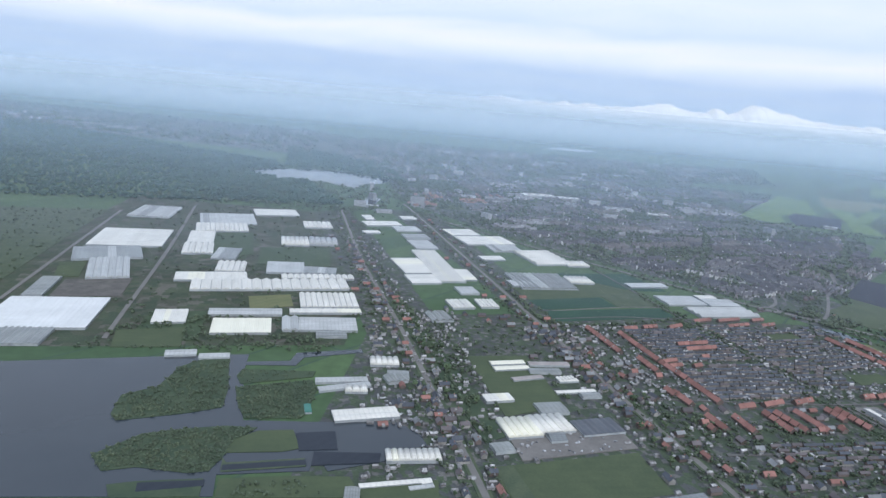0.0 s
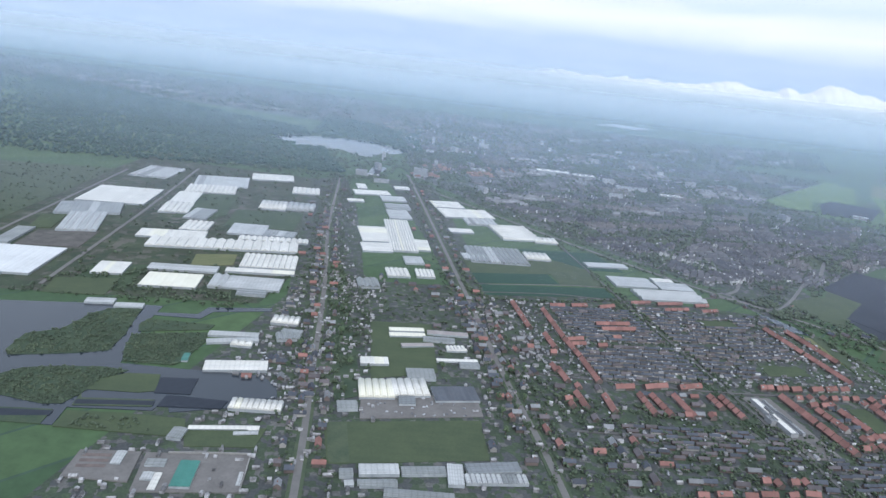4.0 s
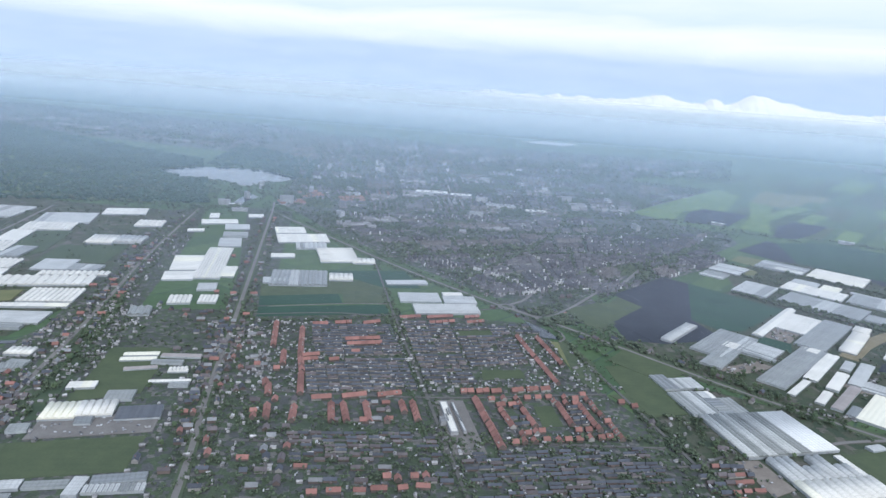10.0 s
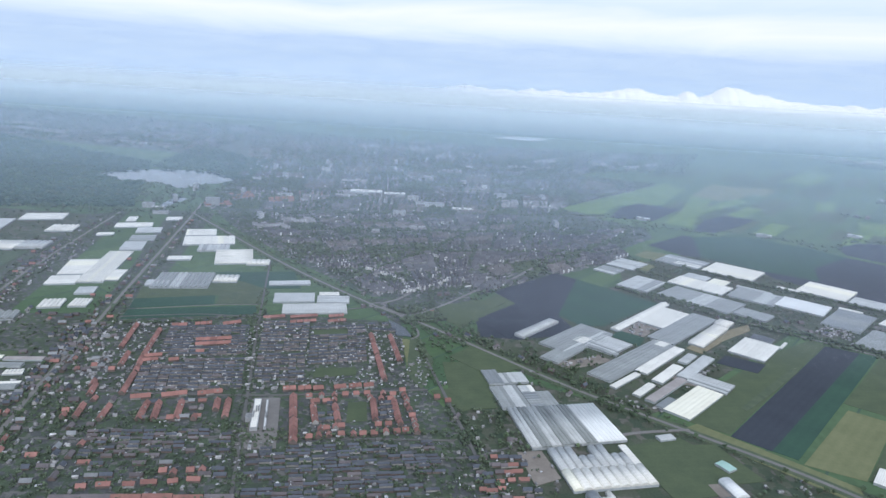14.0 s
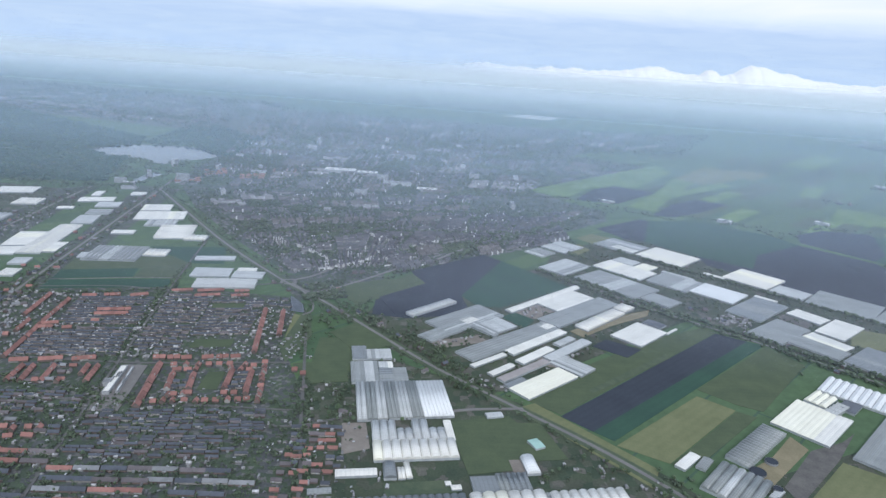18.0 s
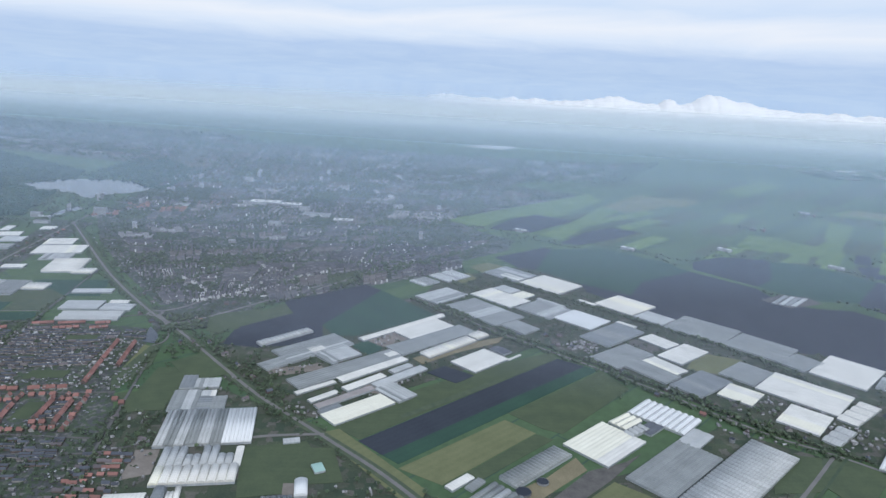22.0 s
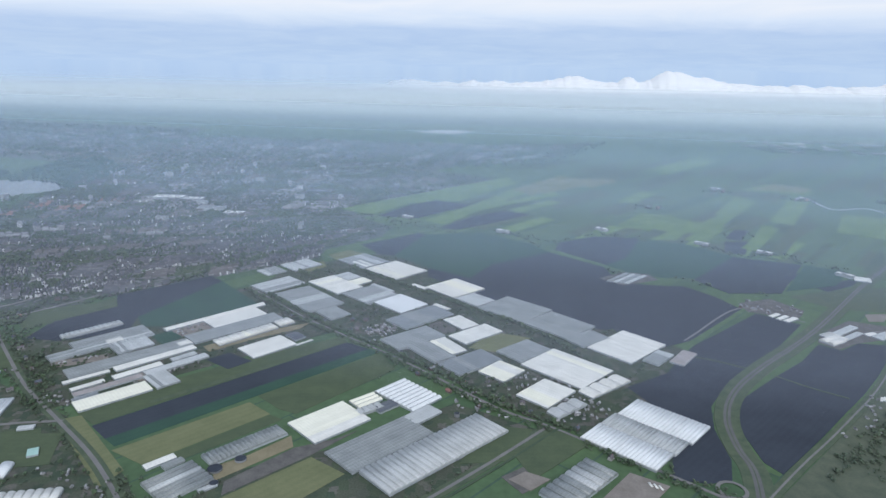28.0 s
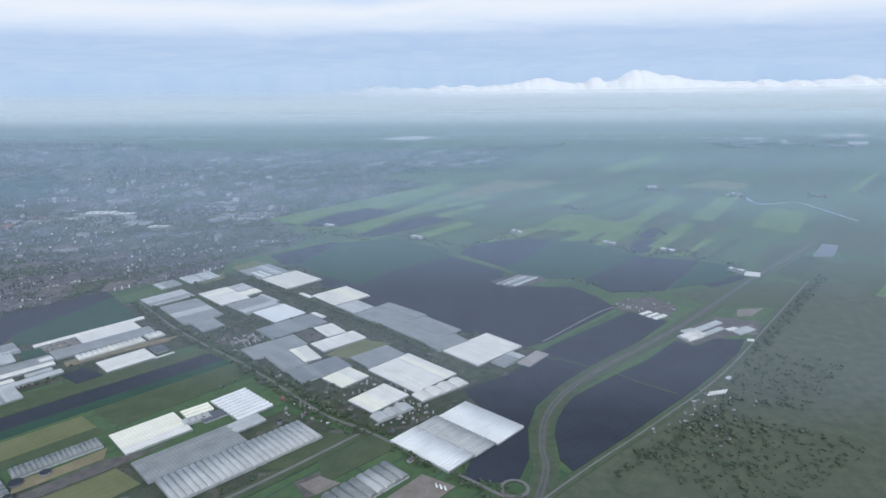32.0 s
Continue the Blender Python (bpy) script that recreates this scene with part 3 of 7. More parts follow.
def big_mesh(name, v, f, *mats):
    me = bpy.data.meshes.new(name)
    me.vertices.add(len(v))
    me.vertices.foreach_set("co", v.astype(np.float32).ravel())
    me.loops.add(f.size)
    me.loops.foreach_set("vertex_index", f.astype(np.int32).ravel())
    me.polygons.add(len(f))
    me.polygons.foreach_set("loop_start", np.arange(0, f.size, f.shape[1], dtype=np.int32))
    for m in mats:
        me.materials.append(MATS[m])
    me.update(calc_edges=True)
    return me


def wood(corners, count, size=2.2):
    """Trees spread over a four-cornered piece of ground."""
    for _ in range(count):
        TREES.append((*between(corners, rng.random(), rng.random()), size * rng.uniform(0.6, 1.35)))


def tree_line(points, gap, spread=2.0, size=2.0, off=0.0):
    line = smooth(points, 10)
    run, due, last = 0.0, 0.0, line[0]
    for q in line[1:]:
        way = (q - last).normalized() if (q - last).length else Vector((1, 0))
        side = Vector((-way.y, way.x))
        step = (q - last).length
        while due < run + step:
            p = last + way * (due - run) + side * (off + rng.uniform(-spread, spread))
            TREES.append((p.x, p.y, size * rng.uniform(0.55, 1.3)))
            due += gap * rng.uniform(0.4, 1.6)
        run += step
        last = q


def tree_kind(seed):
    """One tree: a tapered trunk with limbs, and a crown of separate leaf clumps."""
    r = np.random.default_rng(seed)
    count = 26
    way = r.normal(size=(count, 3))
    way /= np.linalg.norm(way, axis=1)[:, None]
    c = way * r.uniform(0.45, 0.95, (count, 1)) * np.array([1.0, 1.0, 0.9]) + np.array([0, 0, 1.75])
    v, f = clumps(c, r.uniform(0.22, 0.42, count), 0.8, 0.3)
    crown = big_mesh("crown", v, f, "crown_leaf")
    verts, faces = [], []
    limbs = [((0, 0, -0.1), (0.03, 0, 1.5), 0.13, 0.06)] + [((0, 0, 0.8), (math.cos(a) * 0.6, math.sin(a) * 0.6, 1.7), 0.06, 0.02) for a in (0.3, 2.2, 4.3)]
    for p, q, r1, r2 in limbs:
        o = len(verts)
        for c0, rad in ((p, r1), (q, r2)):
            verts += [(c0[0] + rad * math.cos(math.pi * i / 3), c0[1] + rad * math.sin(math.pi * i / 3), c0[2]) for i in range(6)]
        faces += [(o + i, o + (i + 1) % 6, o + 6 + (i + 1) % 6, o + 6 + i) for i in range(6)]
    return crown, mesh_of("trunk", verts, faces, "bark")


# ---- ground ----
tagged(new("ground", mesh_of("ground", [(-9000, -1500, 0), (10000, -1500, 0), (10000, 9000, 0), (-9000, 9000, 0)], [(0, 1, 2, 3)], "country")), "flat green polder country in strips", "ground", "", "structure")
patch("village_ground", "plots", "gardens, lanes and paving of the village", [(-60, 180), (430, 200), (420, 330), (350, 440), (330, 540), (200, 530), (70, 500), (0, 480), (-45, 500)], 0.04, "ground")
patch("village_ground", "plots", "gardens and yards along the lane", [(-180, 860), (-50, 430), (0, 240), (60, 240), (0, 460), (-40, 600), (-90, 760), (-140, 900)], 0.046, "ground")
patch("village_ground", "plots", "gardens and yards along the second lane", [(-90, 930), (30, 600), (70, 470), (110, 470), (70, 600), (-20, 930)], 0.052, "ground")
patch("village_ground", "plots", "gardens and verges by the junction", [(281, 593), (387, 637), (401, 568), (327, 534)], 0.082, "ground")
patch("town_ground", "streets", "streets and gardens of the town", [(-60, 990), (60, 830), (190, 695), (290, 604), (350, 608), (402, 655), (432, 700), (452, 805), (560, 862), (650, 985), (655, 1060), (590, 1110), (553, 1165), (615, 1336), (735, 1464), (800, 1600), (620, 1700), (760, 2050), (700, 2300), (-500, 2300), (-260, 1500), (-120, 1250), (-90, 1100)], 0.058, "ground")
patch("town_ground", "streets", "streets and gardens at the edge of the town", [(351, 723), (579, 987), (593, 851), (399, 638)], 0.064, "ground")
patch("town_ground", "streets", "streets and gardens of the far town", [(-2200, 1900), (-400, 1600), (-260, 1500), (-500, 2600), (-2200, 2800)], 0.07, "ground")
patch("nursery_ground", "growing", "yards and tracks between the glasshouses", [(-330, 330), (-60, 400), (-60, 500), (-150, 860), (-420, 860)], 0.012, "ground")
patch("nursery_ground", "growing", "yards and tracks between the glasshouses", [(400, 480), (520, 400), (545, 420), (700, 600), (560, 720), (400, 580)], 0.017, "ground")
patch("nursery_ground", "growing", "grass and tracks between the glasshouses", [(560, 720), (720, 590), (900, 460), (1010, 410), (1070, 600), (880, 780), (680, 900), (570, 800)], 0.022, "ground")
patch("nursery_ground", "growing", "yards and gardens south of the road", [(390, 460), (545, 395), (640, 330), (700, 260), (640, 180), (430, 150), (380, 330)], 0.027, "ground")
patch("scrub_land", "scrub", "rough overgrown land with bushes beside the road", [(1045, 340), (1068, 386), (1132, 464), (1194, 541), (1260, 640), (1304, 712), (1400, 870), (1600, 900), (1480, 640), (1300, 400), (1120, 300)], 0.075, "ground")
patch("nursery_ground", "growing", "yards and tracks by the glasshouses", [(690, 340), (780, 400), (840, 470), (910, 440), (850, 350), (800, 260), (700, 250)], 0.032, "ground")

# fields
FIELDS = (
    ("soil", "dark freshly ploughed field", [(404, 522), (397, 563), (434, 619), (413, 653), (484, 744), (508, 727), (477, 595), (490, 558), (470, 538), (438, 522)]),
    ("crop", "dark green leafy crop field", [(508, 727), (587, 658), (519, 576), (496, 572), (477, 595)]),
    ("lawn", "green strip of grass between field and town", [(373, 552), (393, 603), (416, 647), (436, 620), (397, 563), (386, 536)]),
    ("crop", "small dark green plot among the glasshouses", [(521, 551), (533, 569), (552, 553), (543, 531)]),
    ("dirt", "dark working yard between white glasshouses", [(533, 566), (552, 597), (570, 581), (551, 555)]),
    ("dirt", "cluttered brown yard among the rows", [(554, 472), (560, 478), (573, 459), (563, 459)]),
    ("dirt", "dark yard among the glasshouses", [(465, 478), (504, 503), (514, 493), (478, 469)]),
    ("meadow", "dark green plot between glasshouses", [(601, 727), (618, 748), (665, 706), (646, 689)]),
    ("waste", "bare brownish plot beside the glasshouse", [(787, 629), (801, 647), (825, 626), (813, 613)]),
    ("olive", "yellowish plot at the edge of the nurseries", [(601, 869), (623, 901), (651, 888), (624, 844)]),
    ("olive", "pale track of mown grass along the field", [(583, 433), (610, 451), (660, 512), (656, 517), (607, 461), (584, 442)]),
    ("soil", "long strip of dark ploughed soil", [(574, 385), (718, 572), (743, 561), (595, 371)]),
    ("crop", "long strip of dark green crop", [(595, 371), (743, 561), (756, 556), (608, 363)]),
    ("olive", "yellow-green bed between glasshouses", [(839, 581), (859, 627), (900, 618), (875, 575)]),
    ("olive", "yellowish green strip of cut grass", [(609, 358), (675, 441), (699, 426), (640, 346)]),
    ("lawn", "bright green grass field", [(677, 452), (757, 554), (779, 522), (719, 430), (704, 434)]),
    ("lawn", "green strip beside the ploughed soil", [(551, 400), (585, 458), (652, 535), (712, 586), (718, 573), (574, 387)]),
    ("lawn", "dark green strip of grass", [(641, 346), (699, 425), (712, 420), (662, 354)]),
    ("olive", "yellowish grass verge", [(543, 388), (556, 398), (632, 338), (627, 317)]),
    ("crop", "wide dark green crop field", [(695, 886), (718, 1020), (808, 1051), (889, 999), (920, 952), (839, 871), (816, 804), (755, 836)]),
    ("soil", "dark bluish ploughed field at the edge of the town", [(632, 936), (706, 1027), (718, 1020), (695, 886), (671, 889)]),
    ("soil", "wide dark ploughed field", [(920, 952), (995, 891), (1010, 824), (1055, 821), (1091, 825), (1121, 790), (1141, 751), (1061, 641), (1035, 622), (985, 655), (946, 656), (850, 722), (760, 800), (755, 836), (816, 804), (839, 871)]),
    ("soil", "dark ploughed field beside the highway", [(1064, 631), (1154, 739), (1193, 712), (1150, 646), (1105, 583), (1068, 537), (1050, 502), (1044, 465), (1046, 424), (1040, 398), (1024, 392), (1000, 392), (1005, 420), (1020, 468), (985, 525), (1025, 560), (1040, 590)]),
    ("soil", "dark ploughed field across the highway", [(1068, 425), (1064, 467), (1067, 494), (1079, 520), (1117, 565), (1158, 610), (1191, 658), (1208, 645), (1233, 668), (1262, 668), (1248, 636), (1216, 588), (1187, 548), (1162, 517), (1125, 470), (1092, 430), (1077, 412)]),
    ("crop", "dark green crop field", [(1069, 1071), (1146, 1043), (1193, 988), (1124, 866), (1066, 856), (1024, 876), (1000, 902), (1031, 943)]),
    ("soil", "dark ploughed field beyond the tree line", [(928, 968), (936, 1015), (993, 1067), (1069, 1071), (1031, 943), (1000, 902), (978, 922)]),
    ("soil", "dark ploughed field", [(1193, 988), (1262, 911), (1213, 838), (1124, 866)]),
    ("waste", "bare ground of a farm", [(1146, 742), (1159, 740), (1194, 725), (1213, 759), (1186, 796), (1143, 771)]),
    ("verge", "rough grass beside the highway", [(1212, 809), (1250, 774), (1329, 771), (1387, 828), (1376, 872), (1311, 865)]),
    ("sand", "sandy brown bed", [(689, 352), (707, 370), (727, 399), (734, 385), (697, 337)]),
    ("waste", "bare brown ground", [(704, 338), (735, 384), (761, 401), (774, 415), (749, 376), (709, 324)]),
    ("olive", "yellowish green field", [(697, 305), (751, 375), (780, 360), (748, 310), (705, 274), (702, 281)]),
    ("lawn", "green grass field", [(29, 269), (104, 295), (111, 261), (41, 237)]),
    ("lawn", "green field beside the lane", [(62, 580), (173, 625), (182, 585), (76, 540)]),
    ("crop", "dark green crop field", [(75, 540), (142, 568), (152, 543), (84, 516)]),
    ("verge", "pale worn patch of field", [(143, 577), (184, 596), (193, 556), (154, 540)]),
    ("crop", "dark green strip below the track", [(85, 512), (191, 550), (198, 528), (92, 488)]),
    ("lawn", "lawn between the dark terraces", [(259, 502), (288, 511), (291, 497), (263, 489)]),
    ("lawn", "lawn between the dark terraces", [(283, 428), (312, 436), (315, 423), (285, 412)]),
    ("lawn", "square lawn inside the red-roofed block", [(319, 380), (331, 384), (337, 358), (324, 354)]),
    ("olive", "yellowish rough grass beside the estate", [(337, 501), (347, 499), (356, 455), (350, 446)]),
    ("olive", "yellowish bed between glasshouses", [(586, 806), (603, 840), (617, 814), (600, 786)]),
    ("soil", "narrow dark field beside a hall", [(1257, 860), (1269, 838), (1331, 887), (1320, 899)]),
    ("waste", "bare yard of the farm works", [(1192, 663), (1206, 647), (1231, 667), (1284, 692), (1293, 722), (1251, 735), (1205, 690)]),
    ("dirt", "bare sandy patch beside the works", [(1279, 760), (1310, 767), (1289, 739), (1273, 737)]),
    ("waste", "bare ground of a farm", [(984, 837), (1019, 872), (1053, 869), (1062, 845), (1013, 812)]),
    ("waste", "grey plastic beds and bare soil", [(885, 375), (899, 389), (916, 377), (900, 359)]),
    ("lawn", "green grass field", [(376, 460), (407, 467), (422, 412), (390, 388)]),
    ("lawn", "green field corner", [(393, 602), (428, 630), (399, 558), (385, 567)]),
    ("soil", "dark ploughed field", [(428, 522), (399, 566), (420, 590), (470, 575)]),
    ("verge", "brownish green scrubby meadow", [(-560, 700), (-400, 755), (-330, 462), (-480, 400)]),
    ("meadow", "dark green field between glasshouses", [(-240, 640), (-200, 655), (-185, 590), (-225, 580)]),
    ("meadow", "dark green field between glasshouses", [(-185, 640), (-120, 660), (-105, 590), (-170, 575)]),
    ("meadow", "green field", [(-190, 375), (-150, 385), (-165, 440), (-200, 430)]),
    ("lawn", "green field", [(499, 358), (539, 376), (556, 355), (544, 339), (550, 317), (520, 305)]),
    ("lawn", "mown lawn behind the arched glasshouses", [(478, 233), (509, 254), (527, 258), (536, 236), (486, 219)]),
    ("lawn", "dark green grass field", [(534, 253), (616, 285), (620, 264), (540, 234)]),
    ("lawn", "green paddock", [(372, 409), (404, 424), (411, 392), (397, 383)]),
    ("olive", "rough yellowish paddock", [(544, 341), (558, 341), (560, 331), (549, 318)]),
    ("verge", "pale worn edge of the field", [(31, 269), (40, 272), (50, 241), (41, 238)]),
    ("lawn", "green field by the lane", [(20, 400), (60, 410), (75, 340), (40, 320)]),
    ("lawn", "green field", [(505, 360), (560, 372), (578, 335), (528, 318)]),
    ("crop", "dark green field", [(110, 640), (190, 665), (215, 610), (180, 600)]),
    ("verge", "thin dull strip in the green", [(595, 428), (625, 465), (663, 510), (667, 505), (629, 459), (598, 424)]),
    ("soil", "small dark plot beside the glasshouse", [(602, 509), (615, 527), (644, 514), (630, 494)]),
    ("pasture", "light green pasture along the town", [(553, 1171), (620, 1336), (743, 1464), (816, 1600), (848, 1569), (738, 1314), (642, 1267), (592, 1145)]),
    ("soil", "dark field among pastures", [(606, 1136), (647, 1250), (690, 1310), (764, 1275), (683, 1133)]),
    ("pasture", "long light green strip of pasture", [(698, 1121), (762, 1259), (835, 1469), (940, 1632), (978, 1592), (857, 1402), (775, 1197), (737, 1094)]),
    ("soil", "dark field among pastures", [(732, 1068), (781, 1174), (834, 1237), (885, 1216), (826, 1131), (765, 1063)]),
    ("olive", "pale dry field", [(842, 1463), (924, 1657), (1088, 1683), (1000, 1553), (916, 1439)]),
    ("pasture", "yellowish green field", [(1042, 1162), (1096, 1275), (1146, 1268), (1192, 1171), (1145, 1115)]),
    ("pasture", "light green strip by the farm", [(1065, 1059), (1115, 1166), (1171, 1164), (1126, 1071)]),
    ("pasture", "pale strip in the pasture", [(1140, 1076), (1275, 1341), (1352, 1486), (1365, 1460), (1162, 1066)]),
    ("pasture", "narrow pale strip of pasture", [(1201, 997), (1301, 1209), (1323, 1217), (1216, 995)]),
    ("pasture", "pale green field", [(1060, 1372), (1125, 1515), (1164, 1510), (1100, 1376)]),
    ("pasture", "pale green strip", [(1330, 1249), (1427, 1439), (1451, 1422), (1364, 1233)]),
    ("soil", "small dark plot among pastures", [(1209, 1100), (1242, 1169), (1265, 1167), (1231, 1087)]),
    ("soil", "small dark plot among pastures", [(1185, 1005), (1203, 1077), (1243, 1084), (1215, 1001)]),
    ("pasture", "pale field far off", [(1364, 1597), (1458, 1701), (1537, 1599), (1476, 1565)]),
    ("pasture", "pale green field far off", [(1174, 1853), (1311, 2029), (1366, 1998), (1249, 1857)]),
    ("soil", "dark plot behind the arched row", [(460, 247), (483, 254), (488, 240), (464, 233)]),
    ("lawn", "mown field beside the glasshouses", [(385, 413), (410, 425), (421, 393), (395, 385)]),
    ("verge", "rough grass between the glasshouse rows", [(474, 285), (512, 298), (516, 287), (478, 274)]),
    ("dirt", "worn yard beside the white glasshouse", [(433, 339), (448, 343), (458, 316), (443, 306)]),
    ("dirt", "bare patch beside the arched shed", [(542, 325), (549, 327), (553, 313), (546, 312)]),
    ("lawn", "green field beside the through road", [(356, 587), (392, 619), (429, 625), (392, 568), (389, 545), (373, 548)]),
    ("lawn", "green field by the nursery", [(380, 472), (398, 500), (442, 466), (411, 437), (404, 451)]),
    ("verge", "yellowish rough grass beside the estate", [(344, 502), (349, 514), (369, 459), (366, 409), (351, 434)]),
    ("olive", "yellowish plot between the glasshouses", [(-148, 481), (-119, 495), (-110, 468), (-138, 452)]),
    ("waste", "bare brown ground between glasshouses", [(-291, 482), (-248, 502), (-234, 455), (-279, 441)]),
    ("lawn", "green field by the track", [(-204, 390), (-166, 406), (-156, 373), (-194, 363)]),
    ("lawn", "green plot between glasshouses", [(-321, 525), (-304, 536), (-286, 492), (-303, 486)]),
    ("meadow", "dark green field between glasshouses", [(-252, 685), (-213, 703), (-184, 610), (-194, 595), (-227, 618)]),
    ("lawn", "green lawn behind the long white roof", [(-29, 244), (6, 255), (7, 239), (-22, 231)]),
    ("sand", "sandy ground beside the arched glasshouse", [(584, 536), (615, 574), (664, 614), (660, 597), (625, 563), (595, 526)]),
    ("lawn", "green field by the side road", [(890, 407), (923, 446), (945, 424), (907, 376)]),
    ("dirt", "bare pinkish bed", [(890, 373), (901, 384), (918, 378), (905, 363)]),
    ("reed", "rough green belt beside the lane", [(-42, 498), (-28, 501), (40, 300), (28, 290)]),
    ("lawn", "green lawn by the lane", [(870, 440), (905, 440), (890, 395), (855, 385)]),
    ("pasture", "yellowish green field", [(1047, 1148), (1106, 1255), (1160, 1238), (1102, 1126)]),
    ("pasture", "yellowish green field by the farm", [(1160, 1238), (1234, 1190), (1186, 1129), (1107, 1127)]),
    ("meadow", "dark green strip between pale fields", [(1056, 1076), (1102, 1143), (1123, 1127), (1074, 1051)]),
    ("pasture", "pale green strip", [(1135, 1046), (1207, 1171), (1225, 1166), (1153, 1032)]),
    ("pasture", "pale green strip", [(1238, 1296), (1328, 1493), (1354, 1487), (1262, 1281)]),
    ("pasture", "pale green field", [(1328, 1257), (1437, 1487), (1469, 1463), (1361, 1236)]),
    ("pasture", "pale green field", [(1417, 1188), (1495, 1355), (1562, 1330), (1480, 1150)]),
    ("pasture", "narrow green strip", [(1219, 1040), (1309, 1207), (1325, 1193), (1238, 1024)]),
    ("lawn", "green strip", [(1251, 1007), (1352, 1217), (1370, 1203), (1274, 1012)]),
    ("olive", "pale dry field", [(837, 1471), (949, 1699), (1005, 1658), (885, 1412)]),
    ("olive", "narrow pale dry strip", [(1002, 1558), (1082, 1678), (1089, 1645), (1019, 1539)]),
    ("pasture", "long pale green strip", [(775, 1252), (930, 1465), (947, 1434), (800, 1247)]),
    ("pasture", "long pale green strip", [(520, 1181), (818, 1646), (834, 1606), (573, 1152)]),
    ("olive", "pale dry field far off", [(1396, 1610), (1478, 1711), (1551, 1656), (1500, 1584)]),
    ("soil", "dark field by the road", [(1109, 855), (1191, 982), (1281, 960), (1208, 820), (1141, 807)]),
    ("crop", "dark green field by the road", [(1216, 830), (1284, 960), (1333, 937), (1291, 868)]),
)
FIELD_NAME = {"soil": "ploughed_field", "crop": "crop_field", "olive": "mown_field", "lawn": "grass_field", "pasture": "pasture", "sand": "sandy_bed", "waste": "bare_ground", "meadow": "meadow", "verge": "rough_grass", "dirt": "bare_ground", "reed": "rough_grass"}
for i, (material, label, points) in enumerate(FIELDS):
    patch(FIELD_NAME[material], material, label, points, 0.12 + 0.0032 * i)

STRIP_LABEL = {"pasture": "pale green strip of pasture", "lawn": "green strip of grass", "meadow": "dark green strip of meadow", "olive": "yellowish strip of mown grass", "verge": "dull strip of rough grass", "soil": "dark strip of bare soil"}
strip_rng = random.Random(21)
level = 0.088
for x, y, long, count in ((980, 1130, 150, 9), (1130, 1120, 130, 8), (1260, 1080, 150, 9), (1180, 1330, 200, 9), (1420, 1180, 220, 9), (760, 1330, 240, 6), (960, 1420, 260, 8), (1600, 1350, 300, 8), (1350, 1650, 320, 8), (1000, 1800, 340, 7), (1650, 1800, 400, 9), (1250, 2050, 420, 9), (2100, 2050, 450, 9), (900, 1950, 300, 5), (1600, 2300, 500, 8), (2500, 1600, 500, 9), (780, 1180, 160, 5), (1400, 960, 150, 7), (1700, 1050, 260, 8), (1900, 1700, 400, 8)):
    t = radians(57 + strip_rng.uniform(-2, 2))
    c, s = math.cos(t), math.sin(t)
    off = 0.0
    for i in range(count):
        wide = strip_rng.uniform(10, 30) * (1 + (y - 1000) / 1200)
        tone = strip_rng.choice(("lawn", "lawn", "meadow", None, "lawn", None, "verge", "meadow", "pasture", None))
        mid = off + wide / 2
        off += wide
        if tone is None:
            continue
        push, half = strip_rng.uniform(-0.15, 0.15) * long, long * strip_rng.uniform(0.35, 0.5)
        corners = [(x + (push + u * half) * c + (mid + w * wide / 2) * s, y + (push + u * half) * s - (mid + w * wide / 2) * c) for u, w in ((-1, -1), (1, -1), (1, 1), (-1, 1))]
        patch(FIELD_NAME[tone], tone, STRIP_LABEL[tone], corners, level)
        level += 0.0004

# water
WATERS = (
    ("still grey lake with low banks", [(-388, 1205), (-368, 1265), (-345, 1296), (-283, 1326), (-238, 1331), (-200, 1322), (-160, 1290), (-114, 1250), (-130, 1190), (-152, 1172), (-162, 1110), (-190, 1122), (-212, 1145), (-250, 1152), (-292, 1142), (-340, 1170)]),
    ("small inlet of the lake", [(-131, 1041), (-132, 1012), (-125, 961), (-103, 931), (-110, 978), (-107, 1023)]),
    ("distant pale lake", [(361, 2738), (453, 2886), (605, 2857), (541, 2689)]),
    ("dark pond water between reed islands", [(-460, 300), (-235, 332), (-204, 342), (-159, 357), (-124, 368), (-113, 371), (-108, 345), (-91, 291), (-56, 296), (-17, 303), (-4, 293), (0, 283), (-15, 275), (-50, 268), (-50, 253), (-87, 244), (-83, 229), (-159, 217), (-460, 150)]),
    ("dark ditch water", [(-112, 355), (-82, 361), (-80, 374), (-46, 390), (-48, 395), (-86, 380), (-87, 367), (-111, 360)]),
    ("dark basin beside the works", [(-61, 282), (-12, 300), (-1, 286), (-11, 270), (-42, 254)]),
    ("narrow pond beside the estate", [(317, 544), (336, 526), (346, 506), (331, 507)]),
    ("pale flooded plot", [(1449, 1001), (1492, 1080), (1514, 1072), (1479, 1003)]),
)
for i, (label, points) in enumerate(WATERS):
    patch("pond" if i else "lake", "water", label, points, 0.30 + 0.004 * i, "water")
